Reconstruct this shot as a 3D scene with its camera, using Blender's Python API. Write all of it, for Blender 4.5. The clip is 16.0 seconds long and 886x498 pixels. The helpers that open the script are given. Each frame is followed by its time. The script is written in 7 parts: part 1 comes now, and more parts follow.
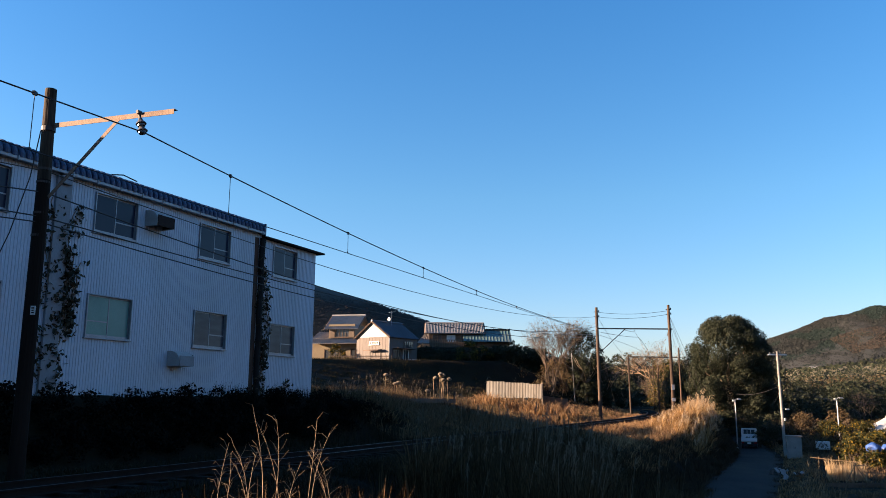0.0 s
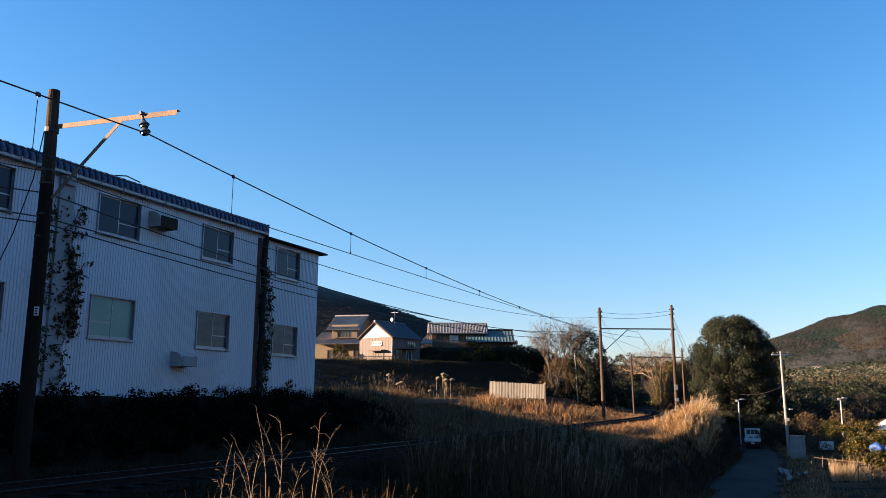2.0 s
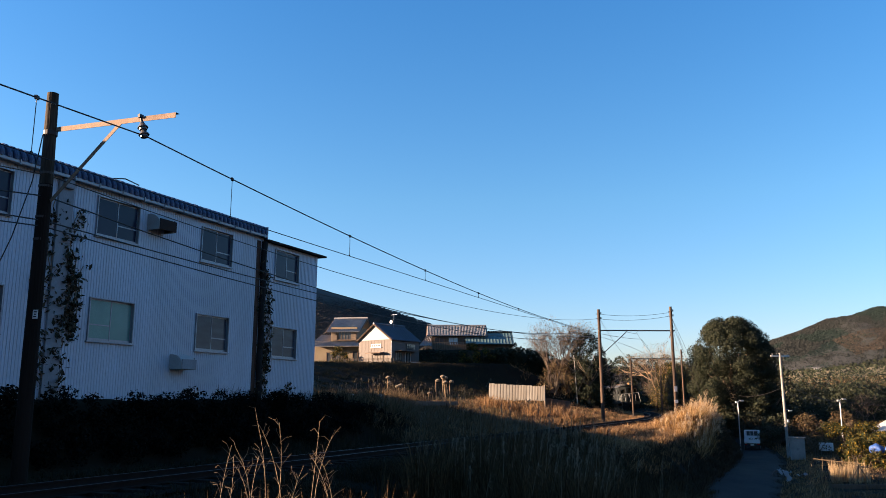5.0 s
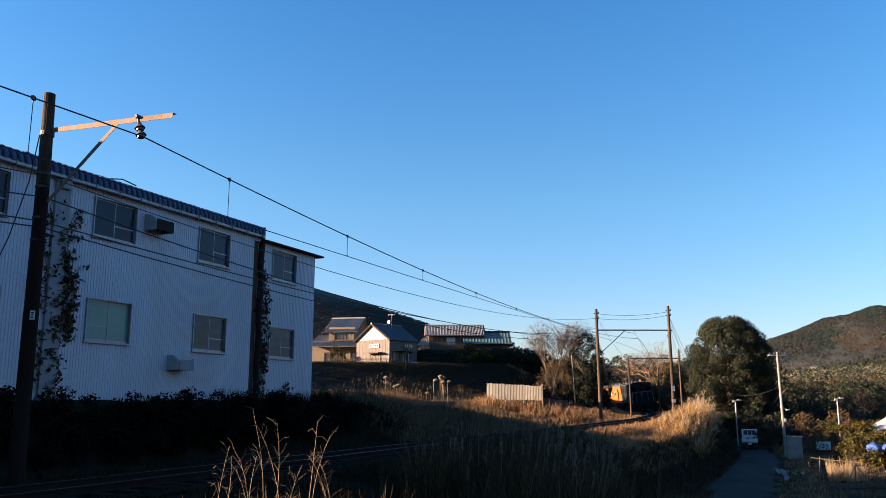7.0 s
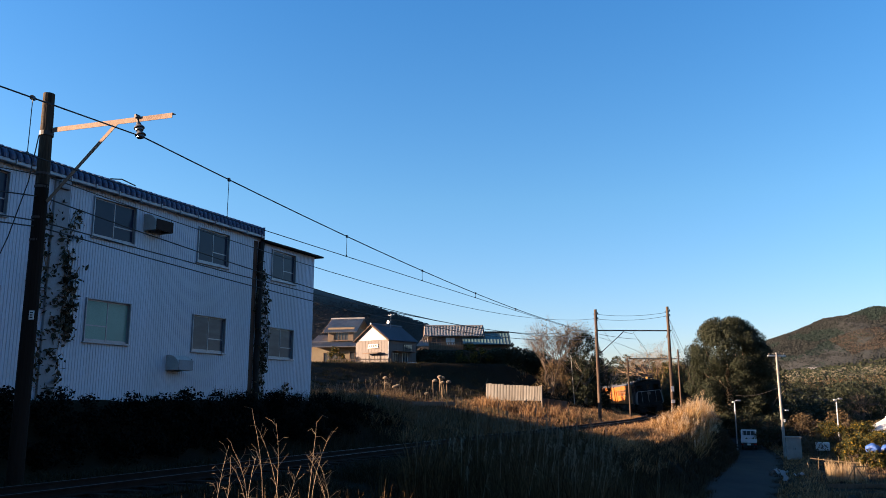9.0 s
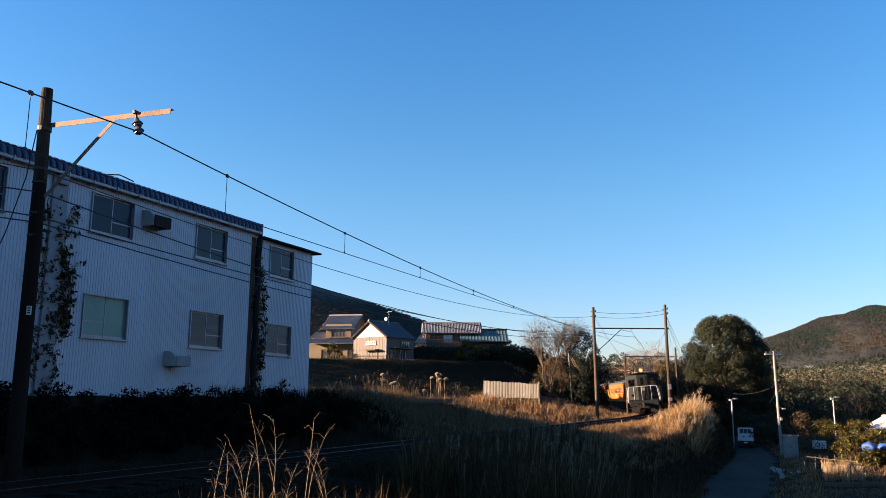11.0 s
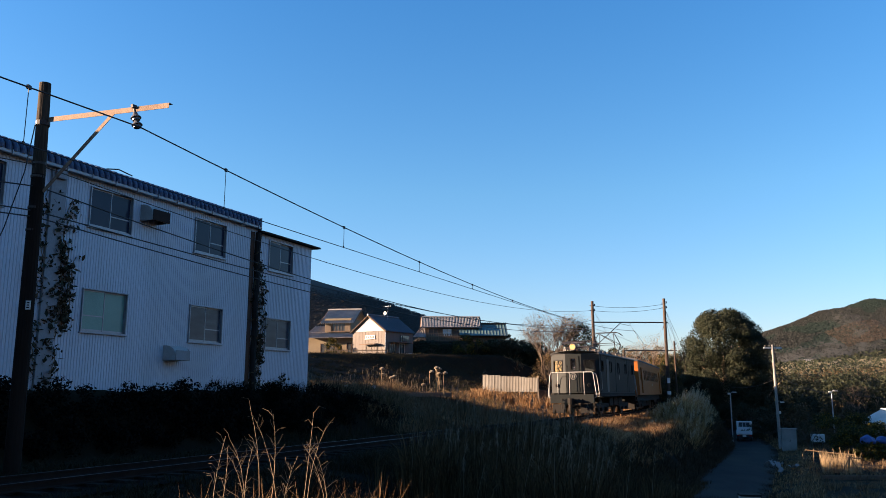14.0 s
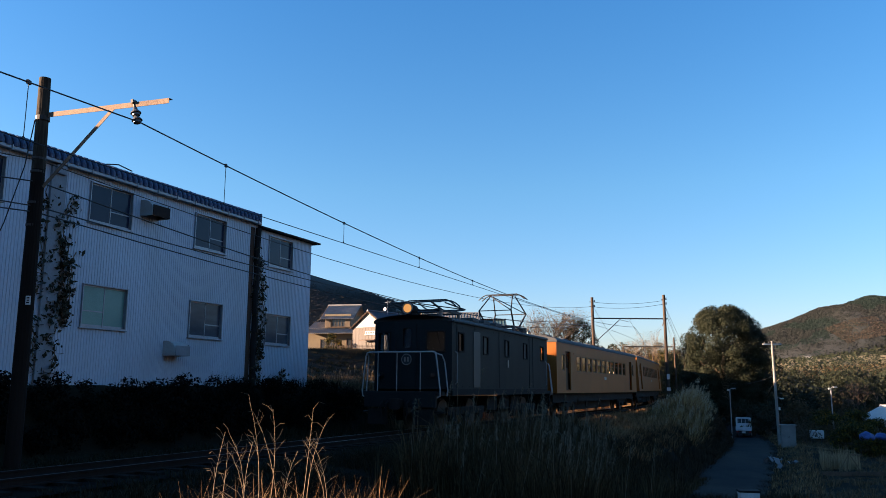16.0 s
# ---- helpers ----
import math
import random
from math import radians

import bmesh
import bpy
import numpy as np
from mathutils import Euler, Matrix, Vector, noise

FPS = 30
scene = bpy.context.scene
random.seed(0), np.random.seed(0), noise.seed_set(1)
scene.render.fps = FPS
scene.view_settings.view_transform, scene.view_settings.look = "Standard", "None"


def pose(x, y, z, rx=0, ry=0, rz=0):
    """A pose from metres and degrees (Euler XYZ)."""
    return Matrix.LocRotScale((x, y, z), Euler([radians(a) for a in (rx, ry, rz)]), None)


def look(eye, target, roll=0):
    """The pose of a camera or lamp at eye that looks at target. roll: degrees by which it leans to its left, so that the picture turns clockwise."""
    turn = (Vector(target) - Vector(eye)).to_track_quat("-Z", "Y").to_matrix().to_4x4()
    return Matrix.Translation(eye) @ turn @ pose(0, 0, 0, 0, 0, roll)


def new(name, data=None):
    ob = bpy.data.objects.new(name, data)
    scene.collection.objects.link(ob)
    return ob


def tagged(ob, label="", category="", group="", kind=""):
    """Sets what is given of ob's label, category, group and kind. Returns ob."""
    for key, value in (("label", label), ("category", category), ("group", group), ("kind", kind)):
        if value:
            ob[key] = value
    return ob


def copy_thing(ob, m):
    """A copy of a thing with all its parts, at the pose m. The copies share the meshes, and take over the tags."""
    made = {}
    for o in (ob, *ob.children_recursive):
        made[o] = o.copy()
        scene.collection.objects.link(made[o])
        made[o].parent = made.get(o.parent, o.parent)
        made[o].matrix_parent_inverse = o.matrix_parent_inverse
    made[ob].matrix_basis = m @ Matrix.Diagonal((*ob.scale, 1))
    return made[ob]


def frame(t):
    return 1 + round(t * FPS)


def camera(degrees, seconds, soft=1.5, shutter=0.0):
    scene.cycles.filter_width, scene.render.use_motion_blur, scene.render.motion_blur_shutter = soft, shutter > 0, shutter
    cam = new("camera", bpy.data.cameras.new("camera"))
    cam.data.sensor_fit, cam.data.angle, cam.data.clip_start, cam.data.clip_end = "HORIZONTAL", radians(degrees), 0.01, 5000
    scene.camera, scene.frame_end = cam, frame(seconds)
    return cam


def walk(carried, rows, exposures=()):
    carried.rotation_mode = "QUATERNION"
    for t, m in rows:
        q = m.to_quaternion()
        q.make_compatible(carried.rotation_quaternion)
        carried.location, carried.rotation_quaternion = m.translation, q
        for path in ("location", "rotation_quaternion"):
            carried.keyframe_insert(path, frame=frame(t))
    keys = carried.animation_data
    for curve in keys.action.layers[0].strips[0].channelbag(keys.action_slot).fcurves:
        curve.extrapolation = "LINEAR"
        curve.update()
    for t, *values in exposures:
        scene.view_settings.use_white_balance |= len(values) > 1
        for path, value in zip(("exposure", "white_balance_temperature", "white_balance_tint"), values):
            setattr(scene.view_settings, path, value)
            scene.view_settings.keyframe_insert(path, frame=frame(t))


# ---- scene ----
# ---------- camera: hand held on one spot, turning a little ----------
cam = camera(57.5, 16.0, soft=0.7)
EYE = (0.0, 0.0, 1.48)
TURNS = [(0.0, 10.432, 0.389, -0.012), (0.5, 10.437, 0.367, -0.051), (1.0, 10.441, 0.364, -0.113), (1.5, 10.451, 0.365, -0.167),
         (2.0, 10.454, 0.345, -0.212), (2.5, 10.460, 0.300, -0.231), (3.0, 10.487, 0.249, -0.206), (3.5, 10.537, 0.234, -0.186),
         (4.0, 10.591, 0.229, -0.196), (6.5, 10.613, 0.101, -0.005), (7.0, 10.603, 0.065, 0.030), (7.5, 10.608, 0.022, 0.051),
         (8.0, 10.644, 0.030, 0.048), (8.5, 10.652, 0.076, 0.051), (9.0, 10.626, 0.105, 0.075), (11.5, 10.369, 0.355, 0.232),
         (12.0, 10.308, 0.329, 0.267), (12.5, 10.217, 0.257, 0.290), (13.0, 10.146, 0.238, 0.278), (13.5, 10.087, 0.245, 0.262),
         (14.0, 10.010, 0.248, 0.280), (14.5, 9.915, 0.240, 0.281), (15.0, 9.838, 0.269, 0.262), (15.5, 9.773, 0.311, 0.276),
         (16.0, 9.720, 0.351, 0.285)]
walk(cam, [(t, pose(*EYE, 90 + tilt, 0, -yaw) @ pose(0, 0, 0, 0, 0, roll)) for t, tilt, roll, yaw in TURNS],
     [(0.0, 2.53, 6350, 17), (16.0, 2.53, 6350, 17)])

# ---------- light: low winter sun from the left, clear sky ----------
SUN_EL, SUN_AZ = 10.5, -91.5          # azimuth clockwise from +y
world = bpy.data.worlds.new("sky")
scene.world = world
world.use_nodes = True
wn = world.node_tree.nodes
sky = wn.new("ShaderNodeTexSky")
sky.sky_type = "NISHITA"
sky.sun_disc = False
sky.sun_elevation, sky.sun_rotation = radians(SUN_EL), radians(SUN_AZ)
sky.air_density, sky.dust_density, sky.ozone_density, sky.altitude = 1.0, 0.5, 3.3, 100
wn["Background"].inputs["Strength"].default_value = 0.05
hue = wn.new("ShaderNodeHueSaturation")
hue.inputs["Saturation"].default_value = 1.16
world.node_tree.links.new(sky.outputs[0], hue.inputs["Color"])
# paler towards the horizon, deeper overhead
wco, wsep, wramp, wmul = wn.new("ShaderNodeTexCoord"), wn.new("ShaderNodeSeparateXYZ"), wn.new("ShaderNodeValToRGB"), wn.new("ShaderNodeMix")
wmul.data_type, wmul.blend_type = "RGBA", "MULTIPLY"
wmul.inputs[0].default_value = 1.0
wramp.color_ramp.elements.new(0.3)
for el, (q, c) in zip(wramp.color_ramp.elements, ((0.05, (0.84, 0.73, 0.79)), (0.24, (0.88, 0.87, 0.81)), (0.46, (0.70, 0.87, 0.90)))):
    el.position, el.color = q, (*c, 1)
wlift = wn.new("ShaderNodeMix")
wlift.data_type, wlift.blend_type = "RGBA", "MULTIPLY"
wlift.inputs[0].default_value = 1.0
wlift.inputs[7].default_value = (1.2, 1.2, 1.2, 1)
for a_, b_ in ((wco.outputs["Generated"], wsep.inputs[0]), (wsep.outputs["Z"], wramp.inputs[0]), (hue.outputs[0], wmul.inputs[6]), (wramp.outputs[0], wmul.inputs[7]),
               (wmul.outputs[2], wlift.inputs[6]), (wlift.outputs[2], wn["Background"].inputs["Color"])):
    world.node_tree.links.new(a_, b_)
sun = new("sun", bpy.data.lights.new("sun", "SUN"))
sun.data.energy, sun.data.angle, sun.data.color = 5.0, radians(0.55), (1.0, 0.72, 0.46)
sd = Vector((math.sin(radians(SUN_AZ)) * math.cos(radians(SUN_EL)), math.cos(radians(SUN_AZ)) * math.cos(radians(SUN_EL)), math.sin(radians(SUN_EL))))
sun.matrix_world = look((-60, 40, 40), Vector((-60, 40, 40)) - sd)


# ---------- materials ----------
def mat(name, c1, c2=None, scale=4.0, rough=0.7, metal=0.0, bump=0.0, fine=40.0, dirt=0.0, dirt_col=(0.03, 0.025, 0.02), stretch=(1, 1, 1), spec=0.5, jitter=0.0):
    """Noise in two scales between two colours, a large dirt noise, a fine relief."""
    m = bpy.data.materials.new(name)
    m.use_nodes = True
    nt, n = m.node_tree, m.node_tree.nodes
    bs = n["Principled BSDF"]
    bs.inputs["Roughness"].default_value, bs.inputs["Metallic"].default_value = rough, metal
    bs.inputs["Specular IOR Level"].default_value = spec
    c2 = c2 or tuple(v * 0.75 for v in c1)
    co, mp = n.new("ShaderNodeTexCoord"), n.new("ShaderNodeMapping")
    mp.inputs["Scale"].default_value = stretch
    nt.links.new(co.outputs["Object"], mp.inputs["Vector"])

    def noise_at(s, detail=4):
        x = n.new("ShaderNodeTexNoise")
        x.inputs["Scale"].default_value, x.inputs["Detail"].default_value = s, detail
        nt.links.new(mp.outputs[0], x.inputs["Vector"])
        return x

    def mixed(fac, a, b):
        x = n.new("ShaderNodeMix")
        x.data_type = "RGBA"
        for sock, val in ((x.inputs[0], fac), (x.inputs[6], a), (x.inputs[7], b)):
            if hasattr(val, "default_value"):
                nt.links.new(val, sock)
            else:
                sock.default_value = val if not isinstance(val, tuple) else (*val, 1)
        return x.outputs[2]

    def ramp(src, lo, hi):
        x = n.new("ShaderNodeMapRange")
        x.inputs[1].default_value, x.inputs[2].default_value = lo, hi
        nt.links.new(src, x.inputs[0])
        return x.outputs[0]

    big, small = noise_at(scale), noise_at(fine, 3)
    col = mixed(ramp(big.outputs[0], 0.35, 0.65), c1, c2)
    col = mixed(ramp(small.outputs[0], 0.3, 0.9), col, tuple(v * 0.8 for v in c2))
    if dirt:
        d = noise_at(scale * 0.27, 6)
        fac = n.new("ShaderNodeMath")
        fac.operation = "MULTIPLY"
        fac.inputs[1].default_value = dirt
        nt.links.new(ramp(d.outputs[0], 0.45, 0.75), fac.inputs[0])
        col = mixed(fac.outputs[0], col, dirt_col)
    if jitter:
        oi, hs = n.new("ShaderNodeObjectInfo"), n.new("ShaderNodeHueSaturation")
        mr = n.new("ShaderNodeMapRange")
        mr.inputs[3].default_value, mr.inputs[4].default_value = 1 - jitter, 1 + jitter
        nt.links.new(oi.outputs["Random"], mr.inputs[0])
        nt.links.new(mr.outputs[0], hs.inputs["Value"])
        nt.links.new(col, hs.inputs["Color"])
        col = hs.outputs[0]
    nt.links.new(col, bs.inputs["Base Color"])
    if bump:
        b = n.new("ShaderNodeBump")
        b.inputs["Strength"].default_value, b.inputs["Distance"].default_value = bump, 0.02
        nt.links.new(small.outputs[0], b.inputs["Height"])
        nt.links.new(b.outputs[0], bs.inputs["Normal"])
    return m


def leafy(name, cols, rough=0.6, through_light=0.25, spec=0.08):
    """Leaves and blades: one tint for each island, part of the light passes through."""
    m = bpy.data.materials.new(name)
    m.use_nodes = True
    nt, n = m.node_tree, m.node_tree.nodes
    bs = n["Principled BSDF"]
    bs.inputs["Roughness"].default_value, bs.inputs["Specular IOR Level"].default_value = rough, spec
    g, r = n.new("ShaderNodeNewGeometry"), n.new("ShaderNodeValToRGB")
    while len(r.color_ramp.elements) < len(cols):
        r.color_ramp.elements.new(0.5)
    for i, c in enumerate(cols):
        r.color_ramp.elements[i].position = i / (len(cols) - 1)
        r.color_ramp.elements[i].color = (*c, 1)
    nt.links.new(g.outputs["Random Per Island"], r.inputs[0])
    nt.links.new(r.outputs[0], bs.inputs["Base Color"])
    if through_light:
        tr, mx = n.new("ShaderNodeBsdfTranslucent"), n.new("ShaderNodeMixShader")
        mx.inputs[0].default_value = through_light
        nt.links.new(r.outputs[0], tr.inputs["Color"])
        nt.links.new(bs.outputs[0], mx.inputs[1])
        nt.links.new(tr.outputs[0], mx.inputs[2])
        nt.links.new(mx.outputs[0], n["Material Output"].inputs["Surface"])
    return m


def pane_glass(name, tint=(0.62, 0.68, 0.72)):
    m = bpy.data.materials.new(name)
    m.use_nodes = True
    bs = m.node_tree.nodes["Principled BSDF"]
    bs.inputs["Base Color"].default_value = (*tint, 1)
    bs.inputs["Roughness"].default_value, bs.inputs["Transmission Weight"].default_value, bs.inputs["IOR"].default_value = 0.03, 1.0, 1.45
    return m


def glow(name, col, strength):
    m = bpy.data.materials.new(name)
    m.use_nodes = True
    bs = m.node_tree.nodes["Principled BSDF"]
    bs.inputs["Base Color"].default_value = (*col, 1)
    bs.inputs["Emission Color"].default_value, bs.inputs["Emission Strength"].default_value = (*col, 1), strength
    return m


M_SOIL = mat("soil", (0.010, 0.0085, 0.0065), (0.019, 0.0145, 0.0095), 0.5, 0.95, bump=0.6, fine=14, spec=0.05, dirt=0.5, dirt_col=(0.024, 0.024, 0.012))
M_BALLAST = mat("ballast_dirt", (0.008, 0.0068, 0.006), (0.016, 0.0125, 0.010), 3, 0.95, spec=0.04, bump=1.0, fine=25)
M_ASPHALT = mat("asphalt", (0.018, 0.018, 0.020), (0.034, 0.033, 0.032), 0.7, 0.95, spec=0.08, bump=0.6, fine=40, dirt=0.9, dirt_col=(0.06, 0.051, 0.04), stretch=(1.6, 0.6, 1))
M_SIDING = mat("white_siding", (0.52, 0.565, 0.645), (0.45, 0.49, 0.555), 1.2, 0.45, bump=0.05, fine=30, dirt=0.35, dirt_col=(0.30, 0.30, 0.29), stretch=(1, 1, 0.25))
M_ROOFBLUE = mat("blue_roof", (0.045, 0.082, 0.17), (0.03, 0.055, 0.12), 2, 0.5, bump=0.2, dirt=0.5, dirt_col=(0.045, 0.05, 0.065))
M_ALU = mat("aluminium", (0.34, 0.36, 0.38), (0.27, 0.28, 0.30), 6, 0.45, 0.4)
M_RUST = mat("rust", (0.045, 0.02, 0.012), (0.10, 0.045, 0.022), 5, 0.85, 0.1, bump=0.4, dirt=0.6, dirt_col=(0.025, 0.014, 0.010), stretch=(1, 1, 0.3))
M_RUSTORANGE = mat("rusty_steel", (0.22, 0.135, 0.08), (0.15, 0.085, 0.05), 5, 0.8, 0.1, bump=0.3, dirt=0.6, dirt_col=(0.05, 0.026, 0.016))
M_POLE = mat("shaded_old_wood_pole", (0.011, 0.0075, 0.006), (0.022, 0.014, 0.010), 6, 0.9, spec=0.1, bump=0.8, fine=30, stretch=(1, 1, 0.08))
M_POLELIGHT = mat("weathered_pole", (0.10, 0.07, 0.05), (0.05, 0.033, 0.024), 5, 0.85, bump=0.5, fine=30, stretch=(1, 1, 0.08), spec=0.15, jitter=0.3)
M_CONCRETE = mat("concrete", (0.28, 0.265, 0.245), (0.21, 0.20, 0.18), 2, 0.85, bump=0.3, dirt=0.4, dirt_col=(0.10, 0.085, 0.065))
M_WIRE = mat("wire", (0.035, 0.03, 0.03), None, 3, 0.6, 0.3)
M_STEEL = mat("rail_steel", (0.06, 0.042, 0.034), (0.035, 0.025, 0.02), 3, 0.6, 0.3)
M_RAILSIDE = mat("rail_rust", (0.016, 0.011, 0.009), (0.026, 0.017, 0.013), 3, 0.9, spec=0.1)
M_HANDRAIL = mat("aged_white_paint", (0.40, 0.40, 0.385), (0.30, 0.29, 0.275), 5, 0.5, dirt=0.3)
M_BLIND = mat("tan_blind", (0.24, 0.165, 0.10), (0.18, 0.12, 0.075), 2, 0.8)
M_RAILTOP = mat("polished_rail", (0.05, 0.046, 0.044), None, 3, 0.55, 0.6)
M_SLEEPER = mat("sleeper_wood", (0.012, 0.009, 0.008), (0.02, 0.015, 0.012), 4, 0.9, spec=0.08, bump=0.5)
M_PORCELAIN = mat("porcelain", (0.15, 0.145, 0.14), (0.10, 0.095, 0.09), 8, 0.25)
M_GLASS = pane_glass("window_glass")
M_BARK = mat("bark", (0.15, 0.11, 0.075), (0.23, 0.17, 0.12), 5, 0.9, bump=0.6, fine=20)
M_TWIG = mat("twigs", (0.058, 0.042, 0.03), (0.09, 0.064, 0.043), 3, 0.9)
M_EVERGREEN = leafy("evergreen_leaves", [(0.011, 0.016, 0.009), (0.018, 0.023, 0.012), (0.027, 0.031, 0.017), (0.036, 0.037, 0.021)], 0.65, 0.08, 0.12)
# near-black leaves: the shade under the factory wall is in their colour
M_HEDGE = leafy("shade_dark_hedge_leaves", [(0.003, 0.004, 0.0035), (0.006, 0.007, 0.005), (0.011, 0.009, 0.007)], 0.9, 0.05, 0.05)
M_IVY = leafy("ivy_leaves", [(0.022, 0.026, 0.016), (0.05, 0.045, 0.028), (0.09, 0.065, 0.038)], 0.8, 0.1)
M_CITRUS = leafy("citrus_leaves", [(0.013, 0.018, 0.007), (0.023, 0.028, 0.009), (0.042, 0.040, 0.011), (0.19, 0.12, 0.016)], 0.55, 0.2)
M_BUSH = leafy("brown_bush", [(0.03, 0.025, 0.013), (0.065, 0.046, 0.025), (0.10, 0.068, 0.035)], 0.8, 0.2)
M_GOLD = leafy("dry_golden_grass", [(0.30, 0.17, 0.065), (0.42, 0.26, 0.11), (0.54, 0.37, 0.18), (0.20, 0.11, 0.042), (0.13, 0.07, 0.028)], 0.75, 0.45)
M_DRY = leafy("dry_brown_grass", [(0.20, 0.11, 0.05), (0.30, 0.17, 0.08), (0.42, 0.27, 0.14), (0.12, 0.065, 0.03), (0.07, 0.04, 0.02)], 0.8, 0.4)
# winter grass coloured dark, the factory's shade put into its tints
M_SHADEGRASS = leafy("shade_dark_grass", [(0.013, 0.009, 0.005), (0.026, 0.018, 0.009), (0.085, 0.056, 0.03), (0.010, 0.008, 0.004), (0.036, 0.024, 0.012)], 0.8, 0.25)
M_PLUME = leafy("grass_plumes", [(0.42, 0.32, 0.20), (0.56, 0.45, 0.31)], 0.9, 0.4)
M_BROWN = leafy("brown_weeds", [(0.07, 0.047, 0.026), (0.14, 0.094, 0.053), (0.22, 0.15, 0.086), (0.042, 0.03, 0.017)], 0.85, 0.3)
# brown_weeds at about a third: the slope's shade put into the colour
M_SHADEBROWN = leafy("shade_dark_brown_weeds", [(0.022, 0.016, 0.010), (0.045, 0.031, 0.019), (0.085, 0.06, 0.036), (0.014, 0.011, 0.007)], 0.85, 0.25)
M_THICKET = leafy("winter_thicket", [(0.075, 0.05, 0.027), (0.13, 0.085, 0.045), (0.055, 0.05, 0.024), (0.17, 0.11, 0.055)], 0.85, 0.25)
# dirt stretched into streaks: grime, with streaky side reflections painted in
M_LOCO = mat("loco_grey_paint", (0.017, 0.021, 0.021), (0.012, 0.0145, 0.0155), 1.2, 0.55, bump=0.03, dirt=0.5, dirt_col=(0.03, 0.027, 0.022), stretch=(1.6, 1.6, 0.35), spec=0.1)
M_LOCOROOF = mat("loco_roof", (0.035, 0.036, 0.038), (0.05, 0.05, 0.05), 2, 0.7, dirt=0.4)
M_BLACK = mat("under_frame", (0.012, 0.011, 0.01), (0.022, 0.019, 0.017), 3, 0.8, bump=0.3, spec=0.15)
M_COACH = mat("orange_coach_paint", (0.40, 0.125, 0.020), (0.32, 0.095, 0.017), 0.9, 0.4, bump=0.04, dirt=0.5, dirt_col=(0.20, 0.085, 0.025), spec=0.35)
M_COACHROOF = mat("coach_roof", (0.06, 0.062, 0.07), (0.042, 0.044, 0.05), 1.5, 0.75, dirt=0.4)
M_WHITE = mat("white_paint", (0.60, 0.59, 0.57), (0.52, 0.51, 0.485), 3, 0.5, dirt=0.25, dirt_col=(0.3, 0.27, 0.22))
M_LAMPGLOW = glow("headlight_glow", (1.0, 0.42, 0.10), 0.13)


# ---------- mesh helpers ----------
def part(name, bm, material, parent=None, label=""):
    """One mesh object out of a bmesh, under a thing or a part."""
    me = bpy.data.meshes.new(name)
    bm.to_mesh(me)
    bm.free()
    if material:
        me.materials.append(material)
    ob = new(name, me)
    ob.parent = parent
    if label:
        ob["label"] = label
    return ob


def from_arrays(name, verts, faces, material, parent=None, smooth=False):
    me = bpy.data.meshes.new(name)
    me.from_pydata(np.asarray(verts).tolist(), [], np.asarray(faces).tolist() if isinstance(faces, np.ndarray) else faces)
    me.materials.append(material)
    if smooth:
        me.polygons.foreach_set("use_smooth", [True] * len(me.polygons))
    ob = new(name, me)
    ob.parent = parent
    return ob


def thing(name, m=None, label="", category="", group="", kind=""):
    ob = new(name)
    ob.empty_display_size = 0.2
    if m is not None:
        ob.matrix_basis = m
    return tagged(ob, label, category, group, kind)


def box(bm, cx, cy, cz, sx, sy, sz, m=None, bevel=0.0):
    r = bmesh.ops.create_cube(bm, size=1.0, matrix=(m or Matrix.Identity(4)) @ Matrix.Translation((cx, cy, cz)) @ Matrix.Diagonal((sx, sy, sz, 1)))
    if bevel:
        es = {e for v in r["verts"] for e in v.link_edges}
        bmesh.ops.bevel(bm, geom=list(es), offset=bevel, segments=2, affect="EDGES", profile=0.6)
    return bm


def rod(bm, a, b, r0, r1=None, n=8, caps=True):
    a, b = Vector(a), Vector(b)
    d = b - a
    if d.length < 1e-6:
        return bm
    m = Matrix.Translation((a + b) / 2) @ d.to_track_quat("Z", "Y").to_matrix().to_4x4()
    bmesh.ops.create_cone(bm, cap_ends=caps, segments=n, radius1=r0, radius2=r0 if r1 is None else r1, depth=d.length, matrix=m)
    return bm


def tube(bm, pts, r, n=6, r1=None):
    """One swept pipe through the points."""
    pts = [Vector(q) for q in pts]
    rings, side = [], None
    for i, q in enumerate(pts):
        d = (pts[min(i + 1, len(pts) - 1)] - pts[max(i - 1, 0)]).normalized()
        if side is None:
            side = d.orthogonal().normalized()
        side = (side - d * side.dot(d)).normalized()
        up = d.cross(side)
        k = r if r1 is None else r + (r1 - r) * i / (len(pts) - 1)
        rings.append([bm.verts.new(q + (side * math.cos(6.28319 * j / n) + up * math.sin(6.28319 * j / n)) * k) for j in range(n)])
    for a, b in zip(rings, rings[1:]):
        for j in range(n):
            bm.faces.new((a[j], a[(j + 1) % n], b[(j + 1) % n], b[j]))
    bm.faces.new(rings[0][::-1])
    bm.faces.new(rings[-1])
    return bm


def disc(bm, c, r, depth, axis="Z", n=16, r2=None):
    v = {"X": (1, 0, 0), "Y": (0, 1, 0), "Z": (0, 0, 1)}[axis]
    c = Vector(c)
    return rod(bm, c - Vector(v) * depth / 2, c + Vector(v) * depth / 2, r, r if r2 is None else r2, n)


def B():
    return bmesh.new()


# ---------- the line: straight, then a long left-hand curve going away ----------
TA, TH, TS0, TR = Vector((-1.36, 27.3)), radians(23.5), 33.4, 215.5


